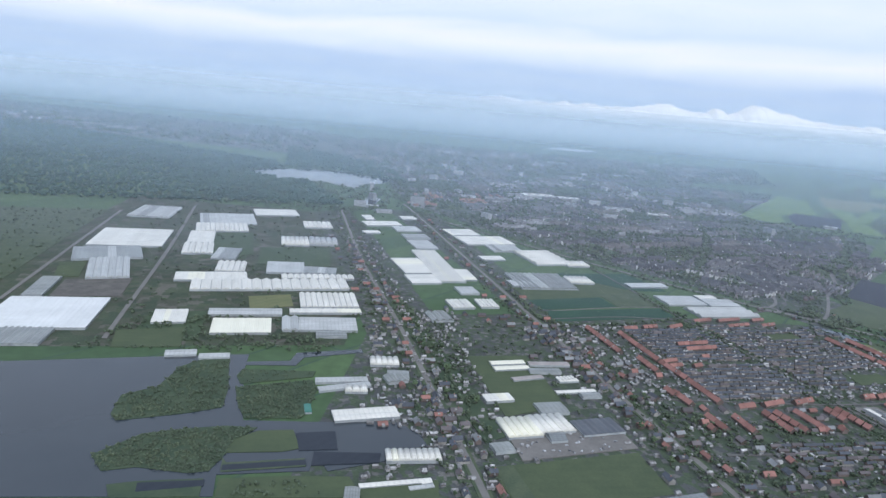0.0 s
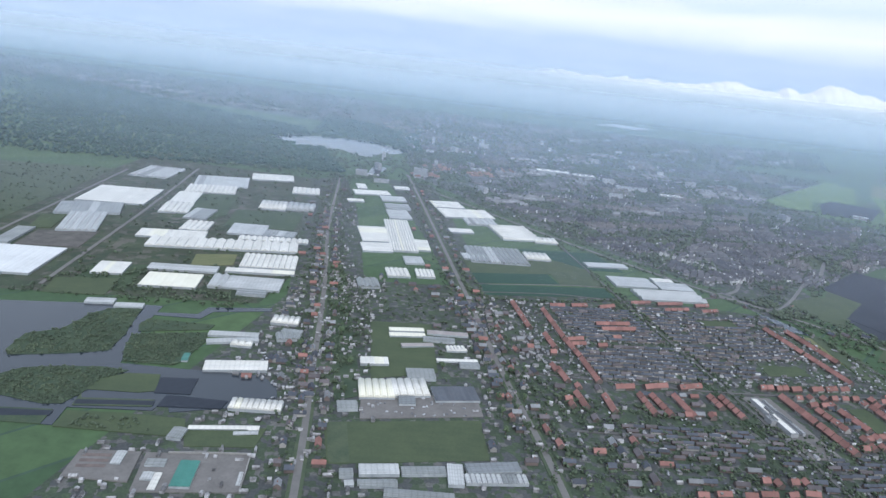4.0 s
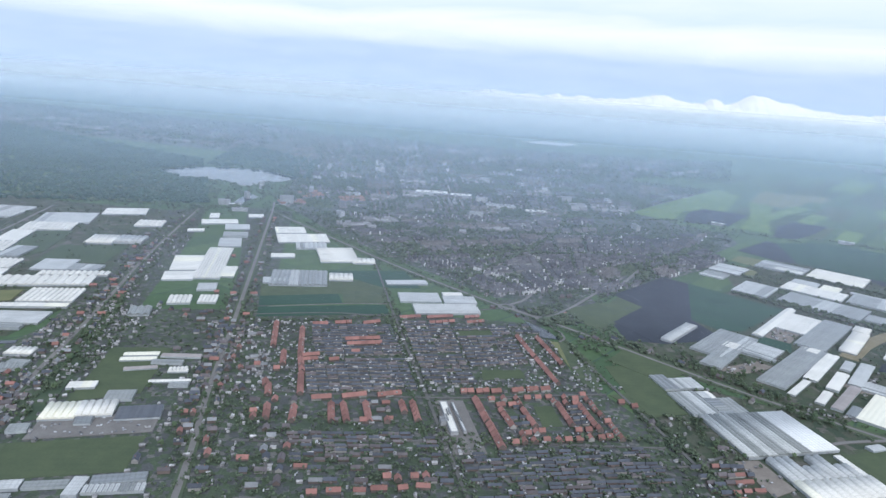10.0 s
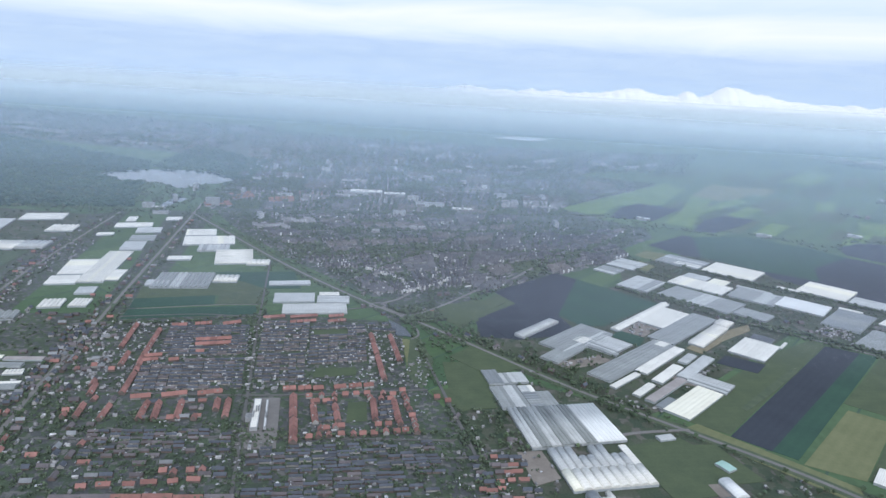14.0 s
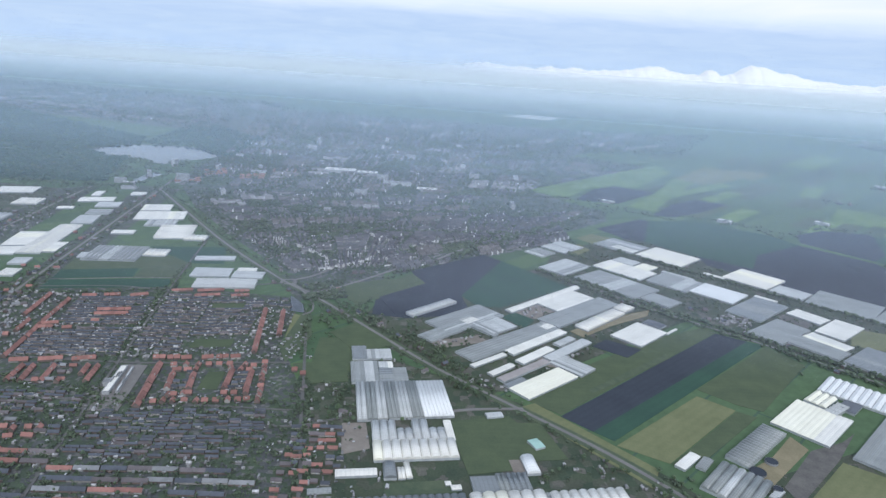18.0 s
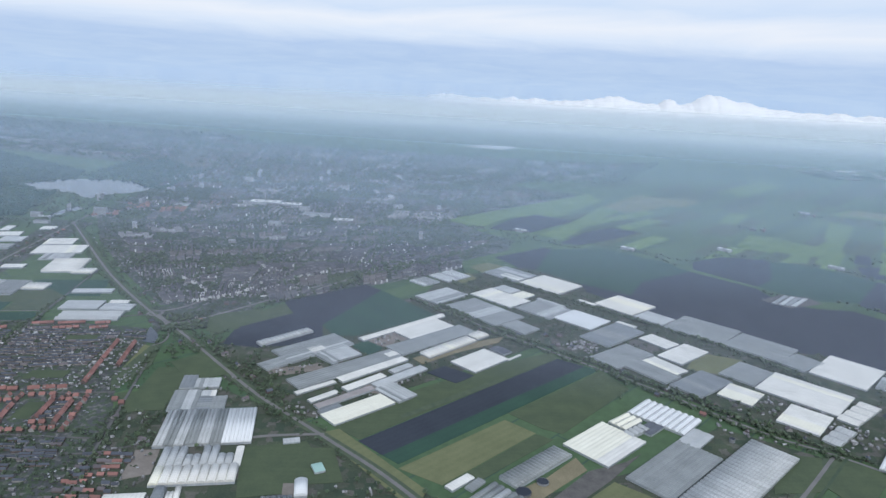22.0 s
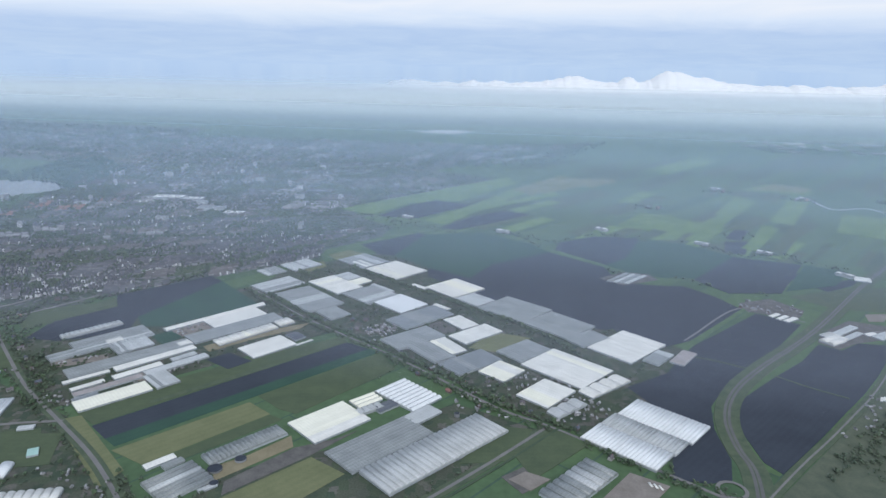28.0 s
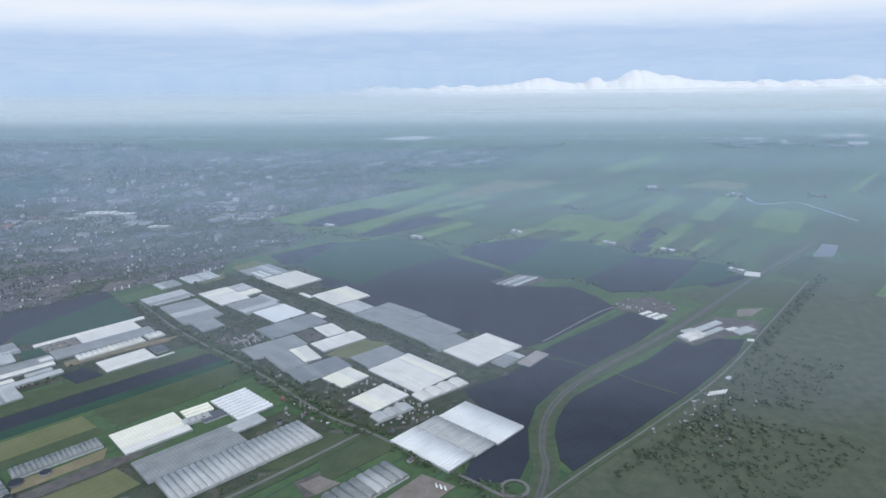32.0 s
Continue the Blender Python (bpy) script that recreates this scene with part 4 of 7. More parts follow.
ISLES = (
    ("reed", [(-153, 285), (-158, 305), (-145, 318), (-144, 345), (-138, 355), (-124, 368), (-109, 322), (-105, 302), (-119, 293), (-138, 284), (-148, 280)]),
    ("reed", [(-143, 250), (-138, 258), (-131, 270), (-114, 278), (-97, 284), (-82, 285), (-89, 270), (-89, 258), (-91, 246), (-99, 243), (-121, 244), (-133, 239)]),
    ("reed", [(-110, 339), (-110, 349), (-81, 353), (-69, 355), (-69, 347), (-105, 330)]),
    ("reed", [(-106, 325), (-68, 343), (-63, 332), (-63, 302), (-65, 298), (-91, 293), (-98, 305)]),
    ("lawn", [(-90, 271), (-81, 282), (-65, 286), (-58, 270), (-65, 266), (-89, 261)]),
    ("verge", [(-89, 257), (-86, 253), (-54, 262), (-52, 256), (-86, 246)]),
    ("lawn", [(-85, 241), (-60, 247), (-32, 251), (-25, 237), (-82, 228)]),
    ("reed", [(-126, 230), (-116, 234), (-91, 240), (-88, 228), (-121, 222)]),
)
for i, (material, points) in enumerate(ISLES):
    patch("reed_island" if material == "reed" else "island", material, "low island overgrown with reeds and bushes" if material == "reed" else "low grassy island between ditches", points, 0.55 + 0.01 * i, "island")

def inside(x, y, points):
    hit = False
    for (ax, ay), (bx, by) in zip(points, points[1:] + points[:1]):
        if (ay > y) != (by > y) and x < ax + (y - ay) * (bx - ax) / (by - ay):
            hit = not hit
    return hit


BARE = [points for material, label, points in FIELDS if material in ("soil", "crop", "olive", "lawn", "sand", "pasture")] + [WATERS[i][1] for i in (0, 1, 2, 4, 5, 6, 7)]

# ---- roads ----
LANE_A = [(-150, 900), (-85, 640), (-45, 505), (-21, 422), (5, 325), (28, 240), (50, 150)]
LANE_B = [(-70, 990), (-50, 926), (15, 699), (80, 470), (113, 351), (135, 281), (160, 190)]
ROAD_C = [(-55, 925), (50, 815), (180, 682), (289, 585), (350, 540), (421, 480), (479, 432), (548, 385), (614, 338), (690, 268), (760, 190)]
ROAD_F = [(556, 709), (654, 628), (780, 542), (873, 470), (917, 447), (993, 401), (1080, 345)]
ROAD_G = [(917, 447), (876, 390), (830, 330), (760, 240)]
ROAD_H = [(1480, 1080), (1329, 879), (1201, 695), (1113, 586), (1075, 530), (1058, 484), (1055, 442), (1058, 413), (1052, 375), (1040, 330)]
ROAD_I = [(1035, 350), (1064, 388), (1096, 428), (1129, 467), (1167, 514), (1191, 544), (1221, 586), (1256, 641), (1300, 715), (1400, 880)]
ROAD_M = [(150, 700), (204, 521), (250, 376), (284, 268), (310, 190)]
for points in (LANE_A, LANE_B):
    ribbon("lane", "verge", "grass verge of a village lane", points, 6.4, 0.36, "verge")
    ribbon("lane", "lane", "grey asphalt village lane", points, 3.3, 0.40)
ribbon("highway", "verge", "wide grass verge of the highway", ROAD_H, 19.0, 0.36, "verge")
ribbon("highway", "street", "grey asphalt highway lane", [(x - 1.5, y + 0.7) for x, y in ROAD_H], 2.3, 0.42)
ribbon("highway", "street", "grey asphalt highway lane", [(x + 1.5, y - 0.7) for x, y in ROAD_H], 2.3, 0.43)
ribbon("road", "verge", "grass verge of the through road", ROAD_C, 9.0, 0.35, "verge")
ribbon("road", "lane", "grey asphalt through road", ROAD_C, 3.0, 0.44)
ribbon("road", "lane", "narrow tree-lined road", ROAD_F, 2.6, 0.45)
ribbon("road", "verge", "grass verge of a side road", ROAD_G, 9.0, 0.34, "verge")
ribbon("road", "lane", "narrow side road", ROAD_G, 2.6, 0.46)
ribbon("ditch", "reed", "straight overgrown ditch beside the road", [(x + 12, y + 4) for x, y in ROAD_G], 2.0, 0.47, "ditch")
ribbon("road", "verge", "grass verge by the railway ditch", ROAD_I, 8.0, 0.33, "verge")
ribbon("road", "lane", "narrow country road", ROAD_I, 1.5, 0.48)
ribbon("street", "street", "grey street through the estate", ROAD_M, 2.0, 0.49)
ribbon("track", "lane", "farm track between glasshouses", [(-387, 759), (-345, 590), (-304, 426)], 3.0, 0.41)
ribbon("track", "lane", "farm track between glasshouses", [(-325, 824), (-262, 600), (-204, 375)], 3.0, 0.42)
ribbon("track", "yard", "pale farm track", [(92, 515), (152, 541), (192, 553)], 1.0, 0.46)
ribbon("track", "verge", "grassy ditch across the dark field", [(1122, 572), (1146, 553), (1171, 538)], 1.6, 0.62)
ribbon("track", "verge", "grassy ditch across the dark field", [(1044, 603), (1072, 597), (1104, 582)], 1.6, 0.63)
ribbon("canal", "water", "narrow pale canal through the pastures", [(1486, 1509), (1495, 1401), (1570, 1430), (1594, 1362), (1619, 1252)], 9.0, 0.34, "canal")
ribbon("track", "lane", "track between the fields", [(1055, 640), (1142, 755), (1200, 720)], 2.0, 0.37)
ribbon("street", "street", "grey street through the estate", [(80, 490), (150, 515), (210, 525), (300, 575)], 1.7, 0.50)
ribbon("street", "street", "grey street through the estate", [(130, 360), (250, 376), (370, 410)], 1.7, 0.51)
ribbon("street", "street", "grey street through the estate", [(150, 300), (270, 325), (395, 345)], 1.7, 0.52)
ribbon("street", "street", "tree-lined road beside the estate", [(360, 470), (388, 390), (409, 329), (427, 281), (439, 242), (446, 221)], 2.2, 0.54)
ribbon("street", "street", "grey street south of the estate", [(300, 296), (339, 307), (369, 319), (405, 328), (431, 345)], 1.7, 0.55)
ribbon("street", "lane", "curved road by the pond", [(303, 574), (325, 556), (343, 532), (350, 512), (345, 500)], 1.8, 0.56)
ribbon("street", "lane", "entry road to the nursery", [(480, 362), (512, 377), (548, 388)], 2.6, 0.53)
patch("yard", "yard", "paved works yard by the water", [(-34, 222), (8, 233), (14, 208), (-26, 197)], 0.59, "yard")
patch("yard", "yard", "storage ground beside the works", [(-60, 216), (-36, 222), (-30, 202), (-56, 198)], 0.60, "yard")
for i in range(3):
    patch("bed", "brick", "long reddish brown storage bed", [(-57 + i, 214 - 3.6 * i), (-46 + i, 217 - 3.6 * i), (-45.4 + i, 215 - 3.6 * i), (-56.4 + i, 212 - 3.6 * i)], 0.64 + 0.004 * i, "bed")
patch("basin", "soil", "long dark basin on the island", [(-87, 251), (-53, 261), (-52, 257), (-86, 247)], 0.64, "basin")
patch("basin", "soil", "long dark basin on the island", [(-115, 233), (-90, 239), (-89, 235), (-113, 227)], 0.65, "basin")
patch("basin", "soil", "dark netted basin", [(-63, 283), (-45, 288), (-41, 272), (-58, 268)], 0.66, "basin")
patch("basin", "soil", "dark netted basin", [(-51, 268), (-21, 272), (-21, 264), (-50, 257)], 0.67, "basin")
patch("yard", "yard", "wide paved loading yard", [(40, 298), (99, 321), (105, 299), (45, 277)], 0.56, "yard")
patch("yard", "street", "dark asphalt yard by the glasshouses", [(448, 246), (482, 256), (488, 240), (456, 230)], 0.61, "yard")
patch("yard", "yard", "paved yard of the school", [(255, 373), (273, 377), (291, 316), (272, 312)], 0.57, "yard")
patch("yard", "dirt", "pale sandy yard", [(948, 358), (972, 395), (997, 384), (980, 359)], 0.56, "yard")
patch("yard", "yard", "paved yard of the farm works", [(1250, 700), (1282, 712), (1279, 682), (1252, 686)], 0.58, "yard")


def low_wall(x1, y1, x2, y2, high=1.1):
    """A pale concrete wall round the yard."""
    me = block("wall", math.dist((x1, y1), (x2, y2)), 0.5, high, "plaster")
    ob = new("yard_wall", me)
    ob.matrix_basis = pose((x1 + x2) / 2, (y1 + y2) / 2, 0.3, 0, 0, math.degrees(math.atan2(y2 - y1, x2 - x1)))
    tagged(ob, "low pale concrete wall round the yard", "wall", "yard walls")


YARD = [(-25, 224), (-8, 229), (8, 233), (11, 221), (14, 208)]
for (x1, y1), (x2, y2) in zip(YARD, YARD[1:]):
    low_wall(x1, y1, x2, y2)


def ring(x, y, radius):
    verts, faces = [], []
    for i in range(32):
        a = 2 * math.pi * i / 32
        verts += [(x + r * math.cos(a), y + r * math.sin(a), z) for r, z in ((radius - 1.3, 0.58), (radius + 1.3, 0.58), (radius + 1.5, 0))]
        b = (i + 1) % 32
        faces += [(3 * i, 3 * i + 1, 3 * b + 1, 3 * b), (3 * i + 1, 3 * i + 2, 3 * b + 2, 3 * b + 1)]
    tagged(new("roundabout", mesh_of("roundabout", verts, faces, "lane")), "round asphalt roundabout with grass middle", "road", "", "structure")


TOWN_EDGE = [(307, 574), (334, 558), (361, 591), (407, 676), (434, 724)]
TOWN_GATE = [(303, 584), (318, 604), (329, 636), (334, 660)]
ribbon("street", "lane", "grey street along the edge of the town", TOWN_EDGE, 3.0, 0.50)
ribbon("street", "lane", "grey street into the town", TOWN_GATE, 3.2, 0.51)
CANAL_M = [(197, 519), (224, 426), (240, 374), (248, 345), (260, 313)]
ribbon("green_strip", "meadow", "dark green verge with a ditch beside the estate road", CANAL_M, 4.0, 0.44, "verge")
ring(1037, 387, 9)
ring(301, 578, 7)

# ---- glasshouses ----
glasshouse(-260, 408, 64.0, 61.7, 13.9, "frost", "flat", 12, 1)
glasshouse(-250, 366, 29.7, 28.1, 12.0, "grey", "flat", 8, 1)
glasshouse(-311, 630, 66.3, 74.9, 15.0, "white", "flat", 14, 1)
glasshouse(-302, 566, 56.0, 45.1, 27.7, "grey", "flat", 16, 1)
glasshouse(-277, 520, 31.6, 62.0, 25.9, "pale", "saw", 6, 1)
glasshouse(-295, 460, 13.3, 48.6, 15.6, "grey", "flat", 14, 0)
glasshouse(-348, 763, 45.8, 65.2, 9.5, "pale", "saw", 9, 1)
glasshouse(-260, 759, 62.3, 60.3, 21.4, "pale", "flat", 18, 1)
glasshouse(-249, 709, 55.0, 39.6, 20.3, "white", "saw", 11, 1)
glasshouse(-252, 657, 25.1, 53.2, 17.4, "white", "flat", 7, 1)
glasshouse(-220, 824, 53.6, 40.0, 22.4, "white", "flat", 15, 1)
glasshouse(-237, 609, 27.9, 40.5, 18.4, "white", "saw", 5, 1)
glasshouse(-206, 600, 22.1, 41.3, 9.2, "grey", "flat", 6, 1)
glasshouse(-187, 556, 24.7, 32.0, 13.6, "white", "saw", 5, 1)
glasshouse(-192, 522, 56.9, 23.4, 18.3, "white", "flat", 16, 1)
glasshouse(-139, 513, 124.5, 27.3, 18.1, "white", "saw", 16, 1)
glasshouse(-142, 569, 33.0, 36.4, 13.8, "pale", "flat", 9, 1)
glasshouse(-111, 569, 29.1, 20.7, 7.3, "grey", "flat", 8, 1)
glasshouse(-108, 547, 61.7, 11.9, 16.1, "white", "saw", 12, 1)
glasshouse(-87, 486, 43.7, 34.2, 15.4, "white", "saw", 10, 1)
glasshouse(-84, 460, 52.2, 9.0, 15.7, "white", "flat", 15, 1)
glasshouse(-138, 443, 50.5, 13.6, 15.2, "pale", "flat", 2, 0)
glasshouse(-183, 421, 21.8, 26.2, 17.5, "white", "flat", 6, 1)
glasshouse(-132, 415, 38.8, 28.2, 15.1, "cream", "flat", 11, 1)
glasshouse(-102, 427, 11.4, 26.2, 14.5, "pale", "saw", 2, 1)
glasshouse(-77, 433, 39.9, 26.0, 12.4, "pale", "flat", 3, 0)
glasshouse(-71, 414, 20.5, 9.2, 12.7, "grey", "flat", 2, 0)
glasshouse(-159, 673, 28.4, 35.9, 15.2, "white", "barrel", 6, 1)
glasshouse(-131, 683, 30.0, 31.2, 13.4, "pale", "barrel", 5, 1)
glasshouse(-155, 769, 32.9, 32.4, 17.2, "white", "saw", 6, 1)
glasshouse(-151, 362, 17.7, 7.9, 17.9, "pale", "flat", 2, 0)
glasshouse(-131, 362, 17.6, 6.9, 17.5, "pale", "flat", 2, 0)
glasshouse(-33, 307, 33.6, 11.7, 19.2, "white", "flat", 2, 0)
glasshouse(-6, 271, 25.5, 9.3, 10.8, "white", "barrel", 9, 1)
glasshouse(-12, 249, 31.6, 3.2, 17.1, "white", "flat", 1, 0)
glasshouse(-29, 238, 6.5, 8.6, 5.9, "grey", "flat", 1, 1)
glasshouse(-52, 345, 29.6, 6.4, 15.2, "pale", "flat", 1, 0)
glasshouse(-42, 334, 12.4, 6.1, 10.1, "white", "barrel", 3, 1)
glasshouse(-31, 376, 17.7, 11.1, 9.7, "white", "barrel", 5, 1)
glasshouse(-21, 359, 12.9, 10.7, 6.4, "grey", "flat", 1, 0)
glasshouse(-63, 308, 3.6, 9.4, 16.9, "teal", "flat", 1, 1)
glasshouse(-31, 617, 29.0, 56.0, 20.9, "white", "flat", 4, 0)
glasshouse(-7, 628, 26.2, 117.3, 16.2, "white", "saw", 10, 1)
glasshouse(-18, 572, 27.9, 27.9, 20.8, "white", "flat", 2, 0)
glasshouse(19, 600, 17.3, 36.7, 15.5, "white", "flat", 3, 0)
glasshouse(16, 507, 19.0, 20.9, 19.4, "white", "saw", 5, 1)
glasshouse(38, 515, 15.8, 19.9, 15.8, "white", "saw", 5, 1)
glasshouse(22, 548, 17.1, 20.1, 19.2, "pale", "flat", 5, 1)
glasshouse(-0, 471, 16.9, 19.5, 20.8, "grey", "saw", 3, 1)
glasshouse(18, 803, 38.2, 34.8, 22.4, "white", "flat", 11, 1)
glasshouse(46, 766, 62.2, 42.9, 22.6, "white", "flat", 18, 1)
glasshouse(67, 732, 36.3, 28.0, 18.7, "pale", "saw", 7, 1)
glasshouse(106, 701, 42.3, 57.9, 21.4, "white", "barrel", 5, 0)
glasshouse(141, 685, 25.2, 17.9, 13.1, "white", "barrel", 5, 1)
glasshouse(93, 602, 55.6, 50.2, 14.8, "grey", "saw", 12, 1)
glasshouse(132, 617, 24.3, 20.7, 13.3, "white", "barrel", 5, 1)
glasshouse(199, 622, 42.2, 13.9, 18.6, "pale", "flat", 1, 0)
glasshouse(218, 578, 39.1, 26.6, 15.2, "pale", "flat", 2, 0)
glasshouse(248, 597, 19.8, 10.6, 15.9, "white", "flat", 1, 0)
glasshouse(256, 582, 31.3, 20.0, 13.4, "pale", "flat", 2, 0)
glasshouse(246, 552, 59.5, 25.7, 16.1, "pale", "saw", 3, 0)
glasshouse(46, 393, 23.3, 5.8, 18.3, "cream", "flat", 1, 0)
glasshouse(48, 385, 23.6, 5.6, 18.1, "cream", "flat", 1, 0)
glasshouse(37, 340, 16.6, 9.2, 17.9, "white", "flat", 6, 1)
glasshouse(84, 359, 25.7, 3.7, 17.3, "white", "flat", 1, 0)
glasshouse(82, 374, 12.9, 4.4, 15.5, "white", "flat", 1, 0)
glasshouse(66, 333, 16.4, 13.0, 16.5, "grey", "flat", 1, 0)
glasshouse(46, 307, 19.0, 19.2, 17.3, "cream", "barrel", 5, 1)
glasshouse(63, 314, 20.4, 17.9, 19.3, "white", "barrel", 5, 1)
glasshouse(88, 316, 24.7, 15.7, 19.6, "coal", "flat", 5, 1)
glasshouse(64, 301, 8.8, 9.6, 16.3, "slate", "saw", 1, 0)
glasshouse(36, 286, 10.4, 8.7, 19.9, "grey", "flat", 1, 0)
glasshouse(64, 238, 17.5, 7.6, 17.1, "pale", "flat", 2, 0)
glasshouse(83, 243, 19.9, 6.0, 17.1, "grey", "flat", 2, 0)
glasshouse(97, 244, 7.1, 15.0, 10.6, "pale", "flat", 2, 1)
glasshouse(113, 254, 25.1, 7.5, 20.3, "slate", "flat", 2, 0)
glasshouse(115, 246, 28.0, 6.3, 15.6, "pale", "saw", 12, 1)
glasshouse(51, 232, 6.1, 5.8, 18.3, "grey", "flat", 1, 0)
glasshouse(66, 229, 16.1, 4.8, 15.2, "grey", "flat", 1, 0)
glasshouse(-1, 248, 11.1, 2.6, 20.9, "pale", "flat", 1, 0)
glasshouse(1, 252, 5.0, 2.5, 22.7, "white", "flat", 1, 0)
glasshouse(-49, 337, 29.7, 5.7, 25.7, "pale", "flat", 1, 0)
glasshouse(-22, 353, 12.1, 10.2, 27.0, "grey", "saw", 3, 1)
glasshouse(65, 230, 16.5, 3.5, 17.6, "grey", "flat", 1, 0)
glasshouse(54, 226, 4.1, 3.9, 20.4, "pale", "flat", 1, 0)
glasshouse(57, 372, 20.9, 4.8, 23.4, "pink", "flat", 1, 0)
glasshouse(70, 385, 12.1, 5.0, 19.8, "pink", "flat", 1, 0)
glasshouse(81, 376, 12.0, 5.2, 20.4, "white", "saw", 5, 1)
glasshouse(92, 355, 12.2, 6.3, 14.2, "grey", "flat", 1, 0)
glasshouse(84, 226, 29.4, 5.6, 8.9, "grey", "flat", 1, 0)
glasshouse(-11, 212, 8.0, 17.5, 13.5, "teal", "flat", 2, 1)
glasshouse(-20, 205, 3.0, 11.0, 14.0, "white", "flat", 1, 1)
glasshouse(-24.5, 207, 4.5, 5.0, 14.0, "pale", "flat", 1, 1)
glasshouse(-42, 215, 4.2, 9.0, 14.0, "pale", "flat", 1, 1)
glasshouse(-26, 216, 8.0, 5.0, 14.0, "grey", "flat", 2, 0)
glasshouse(10.6, 216, 1.8, 9.0, 14.0, "pale", "flat", 1, 1)
glasshouse(4.5, 194.5, 17.5, 5.0, 13.5, "white", "flat", 1, 0)
glasshouse(80, 212, 44.0, 9.5, 13.5, "coal", "flat", 4, 0)
glasshouse(85, 219.5, 40.0, 5.5, 16.5, "grey", "barrel", 16, 1)
glasshouse(415.9, 439, 11.7, 23.4, 18.7, "slate", "flat", 3, 1)
glasshouse(431.6, 440.9, 19.3, 16.9, 18.7, "pale", "flat", 5, 1)
glasshouse(428.7, 409.2, 20.6, 33.2, 18.3, "grey", "flat", 6, 1)
glasshouse(444.1, 426.1, 4.0, 10.9, 18.5, "white", "flat", 1, 0)
glasshouse(439, 423.9, 7.1, 9.9, 18.4, "pale", "flat", 1, 0)
glasshouse(445.4, 408.4, 10.2, 21.5, 18.3, "slate", "flat", 3, 0)
glasshouse(455.3, 411.7, 10.7, 21.5, 18.3, "grey", "flat", 3, 1)
glasshouse(444.2, 369.5, 20.3, 50.1, 17.8, "pale", "barrel", 6, 1)
glasshouse(465, 376.8, 23.7, 49.1, 18.7, "grey", "barrel", 9, 1)
glasshouse(485.8, 383.8, 20.3, 48.6, 18.9, "frost", "barrel", 8, 1)
glasshouse(485.6, 319.4, 51.6, 19.0, 17.5, "white", "barrel", 9, 1)
glasshouse(462.3, 334, 15.6, 22.7, 17.5, "pale", "barrel", 3, 1)
glasshouse(476.2, 333.1, 10.0, 12.9, 17.5, "pale", "barrel", 2, 1)
glasshouse(484.6, 341, 10.5, 22.9, 17.5, "pale", "barrel", 2, 1)
glasshouse(496.1, 339.3, 10.2, 12.9, 17.5, "pale", "barrel", 2, 1)
glasshouse(502.2, 346.8, 5.1, 23.7, 17.5, "white", "flat", 1, 1)
glasshouse(457, 289.7, 23.9, 6.9, 17.5, "white", "flat", 1, 0)
glasshouse(475.3, 295.4, 7.5, 13.8, 17.5, "slate", "barrel", 1, 1)
glasshouse(482.1, 295.6, 4.4, 10.3, 17.5, "white", "barrel", 2, 1)
glasshouse(485.2, 299.3, 3.6, 14.4, 21, "white", "barrel", 1, 1)
glasshouse(486.9, 264.4, 76.6, 18.6, 17.5, "slate", "barrel", 18, 1)
glasshouse(447.7, 254.2, 3.8, 12.3, 21, "coal", "flat", 1, 1)
glasshouse(530.3, 296.3, 14.9, 15.1, 17.5, "slate", "flat", 1, 0)
glasshouse(546.3, 301.7, 18.9, 16.3, 17.5, "slate", "barrel", 6, 1)
glasshouse(555, 321.3, 8.3, 16.8, 18.8, "frost", "barrel", 1, 1)
glasshouse(545.2, 284.7, 42.9, 14.1, 17.5, "white", "barrel", 6, 1)
glasshouse(567.7, 291.6, 3.4, 14.1, 17.5, "grey", "flat", 1, 1)
glasshouse(509.6, 293.3, 3.4, 3.8, 21, "white", "flat", 1, 0)
glasshouse(514.7, 290.6, 6.0, 4.3, 21, "white", "flat", 1, 0)
glasshouse(590, 296, 44.1, 17.1, 18.8, "white", "barrel", 8, 1)
glasshouse(563, 272, 71.0, 7.3, 18.8, "white", "barrel", 16, 1)
glasshouse(498, 241, 13.3, 5.7, 18.8, "pale", "flat", 1, 0)
glasshouse(468, 218, 13.4, 5.5, 21.0, "white", "flat", 1, 0)
glasshouse(442, 270, 13.1, 4.2, 20.7, "grey", "flat", 1, 0)
glasshouse(529, 373, 11.6, 6.2, 23.5, "pale", "flat", 1, 0)
glasshouse(510, 228, 2.9, 18.8, 17.4, "white", "flat", 1, 1)
glasshouse(519, 232, 4.0, 19.8, 18.1, "grey", "flat", 1, 1)
glasshouse(557, 233, 17.8, 10.4, 17.1, "white", "flat", 2, 0)
glasshouse(449, 238, 6.4, 4.8, 22.3, "white", "flat", 1, 0)
glasshouse(458, 239, 7.6, 10.0, 22.7, "pale", "flat", 2, 1)
glasshouse(558, 345, 7.2, 10.3, 35.0, "mint", "flat", 1, 0)
glasshouse(454.6, 551, 58.4, 10.2, 54.5, "pale", "barrel", 13, 1)
glasshouse(488.7, 534.4, 70.2, 33.4, 53.0, "grey", "flat", 5, 0)
glasshouse(514.6, 528.6, 30.7, 32.2, 50.5, "pale", "flat", 7, 1)
glasshouse(493.8, 530.5, 14.9, 15.0, 50.5, "white", "flat", 1, 0)
glasshouse(472.4, 497.1, 40.4, 17.2, 54.5, "grey", "flat", 2, 0)
glasshouse(506.8, 513.7, 6.4, 31.3, 54.5, "grey", "flat", 1, 0)
